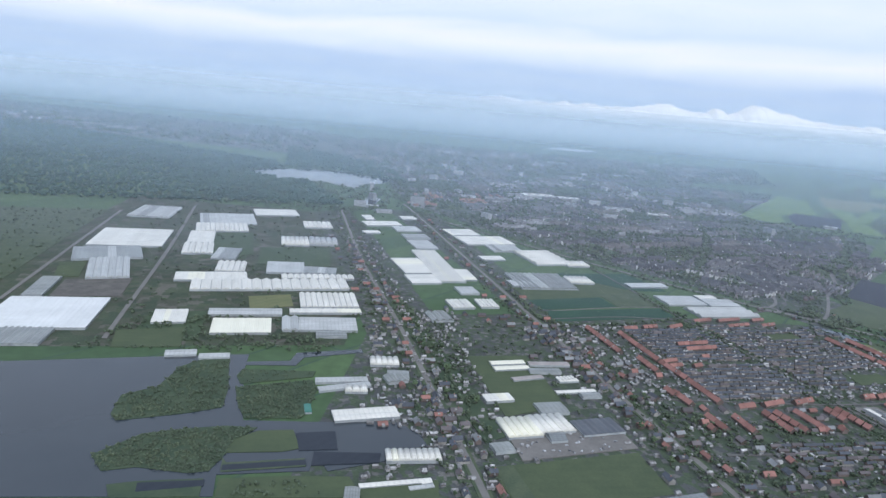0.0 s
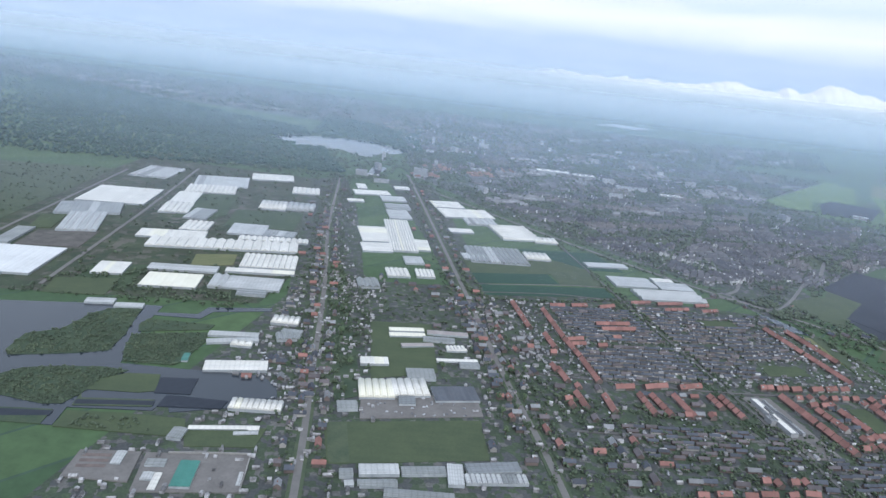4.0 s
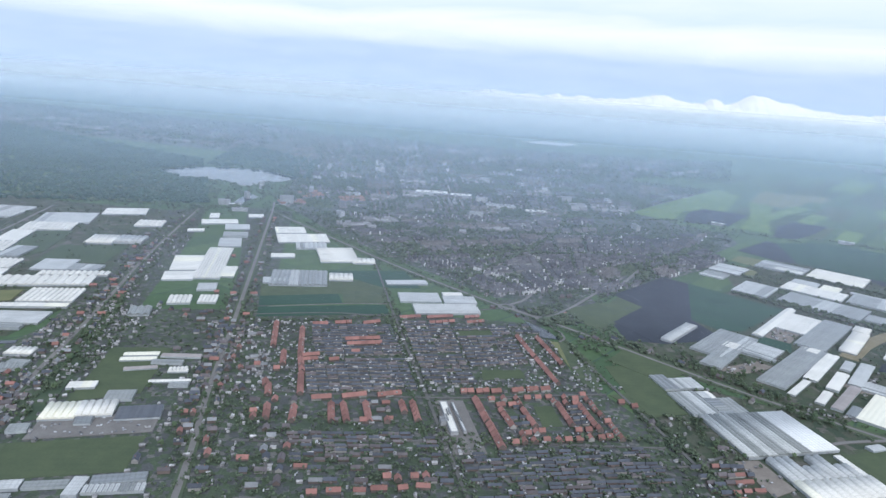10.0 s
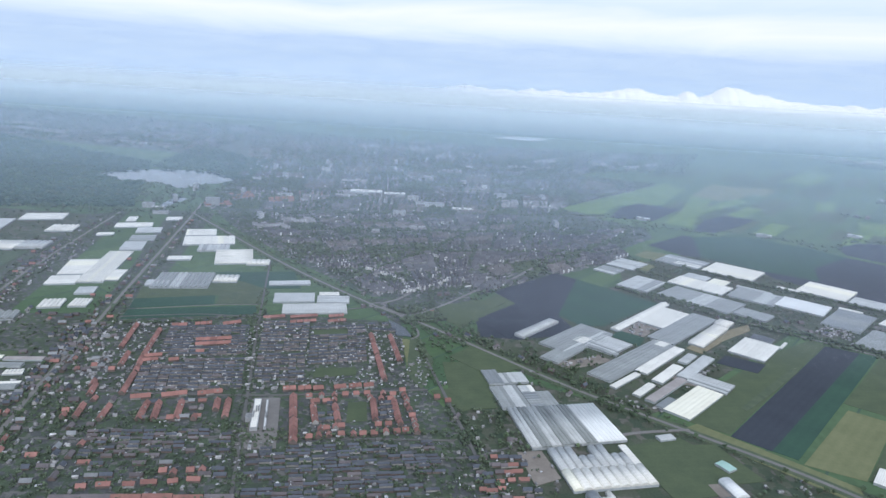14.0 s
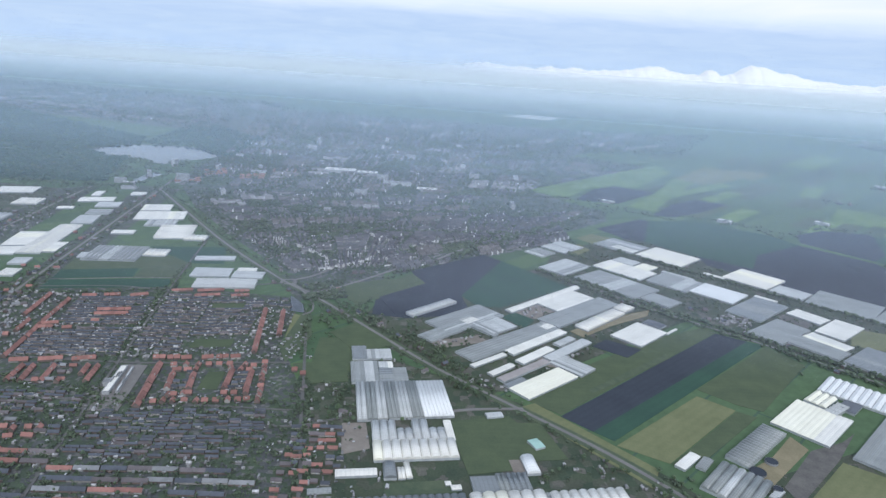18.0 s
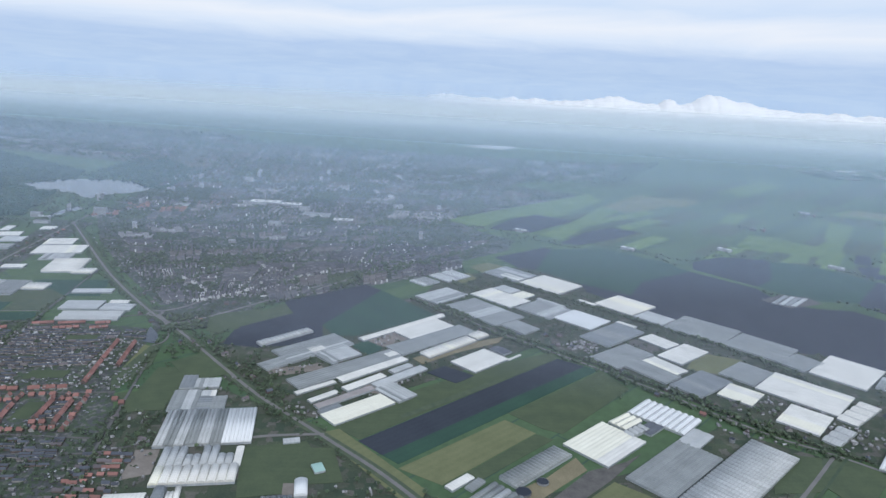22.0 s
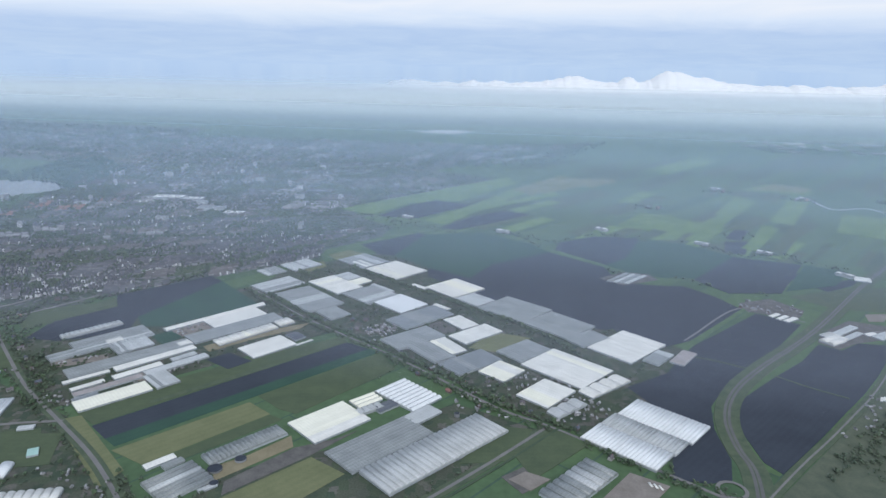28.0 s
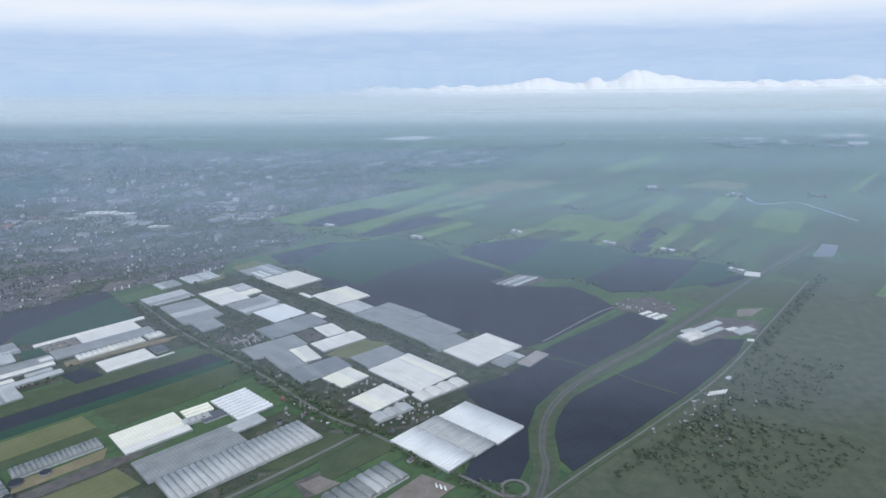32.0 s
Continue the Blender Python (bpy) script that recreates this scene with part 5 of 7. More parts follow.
glasshouse(532.1, 498.8, 109.9, 20.8, 50.8, "grey", "flat", 5, 0)
glasshouse(563.1, 537.7, 12.1, 13.5, 54.5, "white", "flat", 1, 0)
glasshouse(517.8, 455.7, 37.6, 5.6, 50.5, "white", "flat", 1, 0)
glasshouse(554.9, 502.5, 74.2, 10.4, 53.2, "white", "flat", 2, 0)
glasshouse(529.2, 441.7, 26.9, 6.5, 53.4, "white", "flat", 1, 0)
glasshouse(554.3, 474.9, 42.4, 9.0, 54.5, "white", "flat", 1, 0)
glasshouse(578.4, 509.7, 23.4, 7.8, 54.5, "pale", "flat", 1, 0)
glasshouse(546.3, 445, 54.9, 7.8, 51.7, "pink", "flat", 1, 0)
glasshouse(581.1, 493.4, 57.9, 10.3, 54.5, "pale", "flat", 1, 0)
glasshouse(540.8, 423, 19.9, 6.4, 51.7, "slate", "flat", 1, 0)
glasshouse(562, 428.5, 57.5, 19.8, 51.1, "cream", "flat", 4, 0)
glasshouse(583.9, 463.5, 20.2, 30.4, 54.5, "pale", "flat", 3, 1)
glasshouse(560.1, 611, 114.2, 9.2, 53.9, "white", "saw", 1, 0)
glasshouse(581.1, 611.5, 61.1, 27.8, 52.4, "white", "flat", 3, 0)
glasshouse(594.5, 585.5, 99.7, 25.0, 51.9, "grey", "flat", 4, 0)
glasshouse(613.3, 569.4, 65.9, 14.1, 54.4, "white", "barrel", 13, 1)
glasshouse(638.6, 607.4, 17.7, 13.8, 54.5, "white", "barrel", 3, 1)
glasshouse(645.7, 545.8, 47.3, 30.6, 54.1, "white", "flat", 4, 0)
glasshouse(663.2, 575.1, 12.6, 18.6, 54.5, "coal", "flat", 1, 0)
glasshouse(676.9, 562.4, 19.9, 2.9, 54.5, "white", "flat", 1, 0)
glasshouse(582.8, 726.5, 54.9, 36.2, 54.5, "pale", "flat", 5, 0)
glasshouse(637.9, 684.4, 47.1, 79.3, 50.5, "grey", "flat", 6, 0)
glasshouse(680.1, 645.2, 25.8, 33.0, 50.7, "grey", "flat", 3, 0)
glasshouse(652.6, 740.4, 38.9, 63.3, 53.1, "white", "flat", 4, 0)
glasshouse(658.4, 775.4, 21.4, 28.1, 54.5, "pale", "flat", 2, 0)
glasshouse(679.1, 757.7, 25.8, 19.7, 54.5, "cream", "flat", 2, 0)
glasshouse(705.7, 712.3, 46.2, 48.7, 54.5, "grey", "flat", 5, 0)
glasshouse(713.6, 739, 6.5, 38.5, 54.5, "pale", "flat", 1, 1)
glasshouse(747.6, 689.1, 41.9, 48.2, 54.2, "frost", "flat", 6, 0)
glasshouse(777.6, 651.8, 68.8, 35.3, 51.2, "slate", "flat", 14, 1)
glasshouse(796.2, 687.2, 6.4, 22.9, 54.5, "white", "flat", 1, 1)
glasshouse(581, 812.1, 43.8, 36.9, 54.5, "pale", "flat", 6, 1)
glasshouse(552.9, 777.7, 28.4, 27.9, 54.5, "grey", "flat", 5, 1)
glasshouse(557.7, 769.2, 16.6, 4.8, 54.5, "white", "flat", 1, 0)
glasshouse(660, 848.7, 48.0, 56.0, 54.5, "grey", "flat", 6, 1)
glasshouse(663, 833.5, 15.3, 32.6, 53.8, "white", "flat", 2, 1)
glasshouse(714.8, 814.9, 55.4, 61.6, 54.5, "white", "saw", 11, 1)
glasshouse(757.7, 753, 6.8, 24.3, 54.5, "white", "flat", 1, 1)
glasshouse(-83, 815, 46.4, 26.4, 24.0, "white", "flat", 1, 0)
glasshouse(-54, 870, 20.5, 21.2, 21.1, "white", "flat", 1, 0)
glasshouse(-105, 848, 12.6, 31.3, 20.7, "white", "flat", 1, 0)
glasshouse(-50, 794, 30.8, 28.3, 21.9, "pale", "flat", 1, 0)
glasshouse(-36, 754, 29.4, 26.0, 20.1, "grey", "flat", 2, 0)
glasshouse(-26, 714, 25.4, 40.3, 20.4, "pale", "flat", 2, 0)
glasshouse(-89, 758, 19.9, 12.8, 23.4, "white", "flat", 1, 0)
glasshouse(50, 679, 25.9, 16.0, 19.4, "white", "flat", 1, 0)
glasshouse(76, 589, 29.6, 18.3, 18.8, "pale", "flat", 1, 0)
glasshouse(73, 397, 27.4, 6.0, 11.5, "pink", "flat", 1, 0)
glasshouse(69, 385, 20.6, 6.6, 10.6, "grey", "flat", 1, 0)
glasshouse(1336, 900, 19.7, 20.6, -17.6, "white", "flat", 1, 0)
glasshouse(1172, 734, 16.5, 5.9, 42.6, "white", "flat", 1, 0)
glasshouse(1179, 728, 18.9, 5.8, 43.1, "white", "flat", 1, 0)
glasshouse(1186, 723, 20.3, 6.6, 41.6, "white", "flat", 1, 0)
glasshouse(1256, 694, 14.0, 6.5, 31.6, "white", "flat", 1, 0)
glasshouse(1267, 665, 6.3, 6.0, -5.5, "white", "flat", 1, 0)
glasshouse(781, 594, 59.1, 32.5, 48.0, "grey", "flat", 17, 1)
glasshouse(824, 644, 22.8, 33.6, 45.7, "white", "flat", 6, 1)
glasshouse(843, 616, 52.8, 26.6, 49.4, "white", "flat", 15, 1)
glasshouse(805, 564, 25.5, 44.1, 46.7, "grey", "flat", 7, 1)
glasshouse(819, 580, 19.1, 38.0, 43.5, "white", "flat", 5, 1)
glasshouse(845, 548, 54.0, 30.6, 47.8, "slate", "flat", 16, 1)
glasshouse(894, 583, 44.5, 33.1, 49.9, "grey", "flat", 13, 1)
glasshouse(875, 534, 31.8, 29.6, 55.8, "cream", "flat", 9, 1)
glasshouse(934, 552, 51.8, 66.9, 53.5, "white", "flat", 12, 1)
glasshouse(915, 499, 42.1, 32.3, 55.3, "white", "flat", 10, 1)
glasshouse(966, 521, 52.8, 16.0, 47.2, "white", "saw", 4, 1)
glasshouse(932, 476, 35.9, 12.9, 48.1, "pale", "saw", 3, 1)
glasshouse(803, 756, 52.4, 51.9, 51.2, "white", "saw", 10, 1)
glasshouse(832, 719, 30.3, 35.3, 51.7, "pale", "flat", 9, 1)
glasshouse(880, 697, 54.9, 64.5, 55.4, "grey", "flat", 16, 1)
glasshouse(929, 658, 50.9, 57.9, 52.0, "grey", "flat", 15, 1)
glasshouse(957, 625, 40.4, 27.1, 44.3, "grey", "flat", 12, 1)
glasshouse(995, 613, 65.4, 49.0, 52.0, "white", "flat", 14, 1)
glasshouse(1022, 591, 33.1, 16.4, 54.9, "grey", "flat", 9, 1)
glasshouse(1046, 595, 35.3, 14.0, 58.9, "pink", "flat", 10, 1)
glasshouse(973, 427, 28.1, 60.6, 55.6, "frost", "barrel", 20, 0)
glasshouse(988, 447, 22.6, 61.4, 55.3, "pale", "barrel", 20, 0)
glasshouse(1006, 469, 33.4, 61.9, 55.3, "frost", "barrel", 20, 0)
glasshouse(749, 422, 51.2, 38.2, 52.4, "cream", "flat", 6, 0)
glasshouse(800, 475, 33.2, 47.4, 54.9, "frost", "saw", 9, 0)
glasshouse(768, 459, 23.4, 15.6, 49.5, "cream", "saw", 3, 0)
glasshouse(775, 446, 22.5, 8.5, 45.7, "pale", "saw", 4, 1)
glasshouse(795, 400, 75.2, 33.7, 52.5, "grey", "flat", 3, 0)
glasshouse(818, 445, 28.0, 15.9, 54.1, "pale", "flat", 2, 0)
glasshouse(838, 397, 115.4, 33.7, 51.9, "pale", "barrel", 24, 1)
glasshouse(700, 380, 60.1, 15.7, 52.4, "grey", "barrel", 18, 1)
glasshouse(651, 350, 21.4, 7.0, 53.8, "white", "flat", 1, 0)
glasshouse(661, 350, 14.7, 6.2, 58.6, "grey", "flat", 1, 0)
glasshouse(675, 331, 35.4, 30.1, 56.8, "grey", "barrel", 6, 0)
glasshouse(679, 318, 16.7, 5.2, 52.6, "white", "flat", 1, 0)
glasshouse(697, 329, 12.4, 4.4, 50.1, "pale", "flat", 1, 0)
glasshouse(937, 375, 56.5, 24.8, 53.3, "grey", "barrel", 8, 1)
glasshouse(1010, 844, 50.8, 5.5, 55.0, "grey", "flat", 1, 0)
glasshouse(1018, 842, 50.7, 5.5, 54.6, "pale", "flat", 1, 0)
glasshouse(1025, 841, 50.7, 5.4, 54.3, "grey", "flat", 1, 0)
glasshouse(1032, 839, 50.7, 5.4, 54.0, "pale", "flat", 1, 0)
glasshouse(1213, 677, 17.0, 21.2, 34.0, "white", "barrel", 5, 1)
glasshouse(1208, 667, 22.8, 15.9, 38.2, "white", "barrel", 2, 0)
glasshouse(1232, 699, 43.9, 9.2, 43.2, "pale", "flat", 1, 0)
glasshouse(1234, 685, 34.6, 6.7, 42.5, "pale", "flat", 1, 0)
glasshouse(1267, 691, 25.7, 12.1, 37.4, "pale", "flat", 2, 0)

glasshouse(788, 455, 26.0, 12.0, 52.0, "coal", "flat", 2, 0)
glasshouse(386.5, 664.5, 14.0, 3.0, 38.0, "white", "flat", 1, 0)
for i in range(6):
    glasshouse(1198 + 2.9 * i, 541 + 1.2 * i, 2.0, 9.0, -28, "white", "flat", 1, 1)
glasshouse(1222, 574, 7.0, 4.0, 55, "pale", "flat", 1, 0)


def tank(x, y, radius, high=1.6):
    """A round water tank with a rim and a dark netted top."""
    k = 28
    ring_ = [(radius * math.cos(2 * math.pi * i / k), radius * math.sin(2 * math.pi * i / k)) for i in range(k)]
    verts = [(u, v, z) for z in (-0.1, high) for u, v in ring_]
    ob = new("water_tank", mesh_of("water_tank", verts, [(i, (i + 1) % k, (i + 1) % k + k, i + k) for i in range(k)], "tin"))
    ob.matrix_basis = pose(x, y, 0.1)
    tagged(ob, "round dark water tank beside the glasshouse", "tank", "water tanks")
    part("cover", mesh_of("cover", [(u * 0.97, v * 0.97, high - 0.12) for u, v in ring_], [tuple(range(k))], "soil"), ob)


tank(692, 349, 5.0)
tank(704, 363, 4.0)
tank(699, 334, 3.0)
tank(845, 449, 2.2, 3.0)
for x, y in ((984, 383), (987.3, 381.8), (990.5, 380.6)):
    glasshouse(x, y, 1.6, 5.0, 22, "white", "barrel", 1, 1)

# ---- houses ----
DULL = ("dark", "dark", "dark", "dark", "dark", "dark", "brown")
MIXED = ("dark", "brown", "red", "brown", "dark", "dark", "tin")
terrace(113.4, 477.3, 127.6, 428.8, "red", 3.4, 5.5)
terrace(138.1, 422.4, 144.8, 399.9, "red", 3.4, 5.5)
terrace(145.6, 369.4, 151, 353.7, "red", 3.4, 5.5)
terrace(137, 471.2, 151.3, 420, "red", 3.6, 5.5)
terrace(151.8, 418, 161.1, 391.9, "red", 3.6, 5.5)
terrace(161.2, 390, 169.8, 360.1, "red", 3.6, 5.5)
terrace(153, 418.3, 164.3, 424.1, "red", 3.4, 5.5)
terrace(155.5, 411.5, 165.5, 415.8, "red", 3.2, 5.5)
terrace(173.4, 415.6, 180.1, 419.2, "red", 3.2, 5.5)
terrace(142.3, 481.8, 153.7, 486, "red", 3.6, 5.5)
terrace(159, 488.7, 171.9, 494.7, "red", 3.6, 5.5)
terrace(181.5, 494.4, 193.9, 503.1, "red", 3.6, 5.5)
terrace(175.4, 456.5, 201.1, 466.4, "red", 3.6, 5.5)
terrace(179, 447.8, 204.3, 457.4, "red", 3.6, 5.5)
terrace(185.5, 434.5, 191.6, 437, "red", 3.2, 5.5)
terrace(178.1, 356.1, 189.9, 361, "red", 3.8, 5.5)
terrace(196.2, 362.4, 210.8, 369.6, "red", 3.8, 5.5)
terrace(217.9, 369.4, 232.3, 376.7, "red", 3.8, 5.5)
terrace(192, 352.6, 198.1, 330.1, "red", 3.4, 5.5)
terrace(199.2, 354.1, 207, 331.8, "red", 3.4, 5.5)
terrace(212.8, 357.7, 220.1, 334.5, "red", 3.4, 5.5)
terrace(234.4, 364.6, 238.8, 350.7, "red", 3.4, 5.5)
terrace(241.2, 366.1, 248.4, 342.3, "red", 3.4, 5.5)
terrace(171.3, 343.7, 175.4, 325.5, "red", 3.4, 5.5)
terrace(209, 517.1, 226, 525.9, "red", 3.2, 5.5)
terrace(231.6, 524.3, 253.4, 534.4, "red", 3.4, 5.5)
terrace(234.9, 512, 256.3, 521.8, "red", 3.4, 5.5)
terrace(263.9, 534.1, 276.6, 540.4, "red", 3.4, 5.5)
terrace(266.6, 521.4, 281.3, 529.5, "red", 3.4, 5.5)
terrace(310, 501.7, 323.5, 459.7, "red", 3.6, 5.5)
terrace(324.2, 457.6, 337.6, 416.3, "red", 3.6, 5.5)
terrace(326.4, 503.1, 343.6, 451, "red", 3.6, 5.5)
terrace(270.5, 388.2, 279.4, 391, "red", 4.0, 5.5)
terrace(280.7, 390.4, 289.4, 394, "red", 4.0, 5.5)
terrace(290.6, 392.5, 297.8, 395.8, "red", 4.0, 5.5)
terrace(304.7, 397.3, 312.5, 400.8, "red", 4.0, 5.5)
terrace(314.5, 401.2, 322.8, 404.8, "red", 4.0, 5.5)
terrace(324.1, 404.1, 331.3, 407.5, "red", 4.0, 5.5)
terrace(280.9, 380.1, 290.2, 350.7, "red", 4.2, 5.5)
terrace(290.9, 349.4, 299.4, 321.9, "red", 4.2, 5.5)
terrace(297.6, 369.7, 305.8, 347.3, "red", 3.6, 5.5)
terrace(311.8, 372.6, 319.2, 352.1, "red", 3.6, 5.5)
terrace(335, 385.6, 342.2, 358.2, "red", 3.6, 5.5)
terrace(349.1, 387.7, 357.3, 359.7, "red", 3.6, 5.5)
terrace(294.4, 373.9, 300.3, 376.7, "red", 3.6, 5.5)
terrace(302.3, 376.3, 307.3, 378.2, "red", 3.6, 5.5)
cottage(291.5, 381.5, 15, "red")
cottage(299.5, 384, 15, "red")
cottage(308.1, 385.9, 15, "red")
cottage(315, 389, 15, "red")
cottage(322.1, 391.3, 15, "red")
cottage(329.2, 393.7, 15, "red")
cottage(340.4, 395.2, 15, "red")
cottage(347.1, 395.8, 15, "red")
cottage(309.9, 378.7, 15, "red")
cottage(332.8, 387.6, 15, "red")
cottage(340.5, 387.6, 15, "red")
cottage(346.6, 388.9, 15, "red")
cottage(311.1, 340.6, 15, "red")
cottage(314.2, 342.6, 15, "red")
cottage(319.4, 345.1, 15, "red")
cottage(322.6, 347.1, 15, "red")
cottage(345, 353, 15, "red")
cottage(351.3, 354.9, 15, "red")
cottage(358.5, 357.8, 15, "red")
cottage(306.6, 330.4, 15, "red")
cottage(312, 332.7, 15, "red")
cottage(317.9, 334.5, 15, "red")
cottage(319.8, 335.6, 15, "red")
cottage(325, 337.3, 15, "red")
cottage(332.5, 338.1, 15, "red")
cottage(337.8, 340.4, 15, "red")
cottage(344.5, 342.4, 15, "red")
cottage(351.5, 345.2, 15, "red")
cottage(358, 347.1, 15, "red")
cottage(363.1, 349.5, 15, "red")
cottage(352.7, 403.1, 15, "red")
cottage(355.3, 395.8, 15, "red")
cottage(357.8, 389.5, 15, "red")
cottage(359.1, 382.4, 15, "red")
cottage(361.8, 376.6, 15, "red")
cottage(364.6, 368.6, 15, "red")
cottage(366.9, 362.4, 15, "red")
cottage(368.8, 355.5, 15, "red")
cottage(370.5, 349.6, 15, "red")
terrace(142, 374, 148, 357, "red")
terrace(155, 342, 160, 325, "red")
terrace(204, 261, 209, 262, "red")
terrace(213, 264, 220, 266, "red")
terrace(226, 267, 232, 268, "red")
terrace(234, 270, 242, 272, "red")
terrace(247, 273, 252, 275, "red")
terrace(256, 277, 263, 278, "red")
cottage(254, 285, 15, "red")
cottage(260, 286, 15, "red")
cottage(246, 281, 15, "red")
cottage(240, 282, 15, "red")
cottage(150, 332, 15, "red")
cottage(152, 326, 15, "red")
cottage(216, 336, 15, "red")
cottage(230, 339, 15, "red")
cottage(105, 420, 15, "red")
cottage(128, 396, 15, "red")
cottage(143, 393, 15, "red")
cottage(378, 398, 15, "red")
cottage(386, 394, 15, "red")
quarter([(141, 481), (204, 499), (224, 439), (162, 422)], 11, 9, DULL, 2.0, 0.9, 0.1)
quarter([(155, 414), (226, 433), (243, 383), (173, 366)], 9, 10, DULL, 2.0, 0.92, 0.1)
quarter([(212, 511), (251, 522), (267, 455), (231, 447)], 10, 6, DULL, 2.0, 0.9, 0.1)
quarter([(256, 508), (300, 523), (318, 447), (275, 431)], 12, 6, DULL, 2.0, 0.9, 0.1)
quarter([(232, 443), (267, 451), (282, 403), (247, 394)], 8, 6, DULL, 2.0, 0.9, 0.1)
quarter([(299, 530), (317, 537), (333, 510), (312, 508)], 2, 3, DULL, 2.7, 0.9, 0.2)
quarter([(301, 378), (309, 380), (316, 352), (306, 349)], 4, 2, DULL, 2.4, 0.8, 0.3)
quarter([(340, 384), (348, 388), (354, 362), (344, 359)], 4, 2, DULL, 2.4, 0.8, 0.3)
quarter([(176, 315), (258, 332), (268, 302), (188, 285)], 7, 13, ("dark", "brown", "dark", "dark", "dark", "brown"), 1.9, 0.55, 0.2)
quarter([(189, 284), (269, 300), (275, 282), (196, 267)], 3, 11, MIXED, 2.8, 0.45, 0.3)
quarter([(275, 313), (380, 341), (391, 314), (283, 286)], 8, 15, DULL, 1.9, 0.6, 0.2)
quarter([(284, 285), (392, 312), (400, 289), (290, 264)], 6, 14, ("dark", "dark", "brown", "dark", "dark"), 1.9, 0.58, 0.2)
quarter([(186, 358), (224, 369), (236, 338), (198, 327)], 3, 9, MIXED, 2.8, 0.5, 0.6)
quarter([(70, 459), (101, 474), (153, 364), (128, 350)], 8, 6, MIXED, 3.0, 0.45, 0.8)
quarter([(195, 255), (285, 272), (300, 215), (205, 200)], 6, 6, ("red", "dark", "brown"), 3.4, 0.85, 0.2)
quarter([(290, 258), (402, 282), (418, 225), (305, 205)], 6, 8, MIXED, 3.4, 0.85, 0.3)
quarter([(60, 470), (82, 475), (124, 345), (104, 340)], 13, 3, MIXED, 3.6, 0.75, 0.8)
quarter([(140, 352), (170, 358), (195, 262), (165, 255)], 9, 3, MIXED, 3.6, 0.75, 0.8)
quarter([(405, 330), (436, 338), (474, 205), (425, 200)], 17, 6, ("red", "brown", "red", "brown", "dark"), 2.8, 0.9, 0.5)
quarter([(352, 540), (384, 560), (425, 470), (385, 440)], 5, 4, MIXED, 3.2, 0.4, 0.9)
quarter([(382, 425), (425, 400), (440, 345), (392, 350)], 4, 4, ("red", "dark", "brown"), 3.2, 0.45, 0.9)
quarter([(400, 640), (450, 690), (470, 660), (410, 600)], 3, 4, MIXED, 3.4, 0.4, 0.9)
quarter([(339, 579), (390, 622), (396, 576), (347, 545)], 3, 5, MIXED, 3.2, 0.5, 0.9)
row_mesh = mesh_of("row_houses", ROW_VERTS, ROW_FACES, "row_wall", "row_dark", "row_brown", "row_tin", "row_red", "gable_white")
row_mesh.polygons.foreach_set("material_index", ROW_SLOTS)
tagged(new("row_houses", row_mesh), "close-set rows of small dark-roofed houses with back extensions", "houses", "", "stuff")
along_road(LANE_A, 60, 760, 9, 6.5, MIXED)
along_road([(x - 13, y) for x, y in LANE_A], 150, 720, 14, 8, MIXED, 0.4)
along_road(LANE_B, 120, 800, 9.5, 6.5, MIXED)
along_road([(x - 16, y) for x, y in LANE_B], 300, 760, 13, 8, MIXED, 0.4)
along_road(ROAD_C, 420, 740, 26, 9, MIXED, 0.35)
along_road(ROAD_F, 110, 520, 34, 8, MIXED, 0.45)
along_road([(470, 205), (540, 222), (620, 250), (690, 262)], 0, 300, 12, 4, MIXED, 0.2)
quarter([(-40, 345), (0, 352), (22, 285), (-18, 272)], 7, 5, MIXED, 3.4, 0.65, 0.9)
quarter([(20, 400), (75, 415), (85, 375), (38, 360)], 4, 6, MIXED, 3.4, 0.5, 0.8)
quarter([(0, 500), (50, 510), (62, 470), (15, 460)], 3, 5, MIXED, 3.4, 0.6, 0.8)
quarter([(690, 640), (740, 650), (760, 600), (720, 590)], 2, 3, ("dark", "tin", "brown"), 4.5, 0.7, 0.9)
quarter([(880, 500), (935, 500), (940, 470), (890, 470)], 2, 4, ("tin", "brown", "dark"), 4.5, 0.7, 0.9)
villas(744, 524, 776, 512, "brown", 6)
villas(742, 506, 768, 503, "dark", 7)
villas(361, 590, 373, 600, "dark", 6)
villas(353, 624, 368, 630, "brown", 6)
villas(1100, 1010, 1260, 950, "red", 26)
for x, y in ((1455, 1490), (1120, 1330), (1300, 1560), (1640, 1500), (980, 1560), (1240, 1120), (1050, 1020), (1180, 985)):
    house(x, y, 57, 16, 8, "tin", 3.0, 0.5, "farms in the fields", "farm_barn")
    house(x + 16, y - 9, 57, 8, 6, "red", 3.0, 0.8, "farms in the fields", "farmhouse")
villas(1135, 760, 1175, 740, "tin", 12)


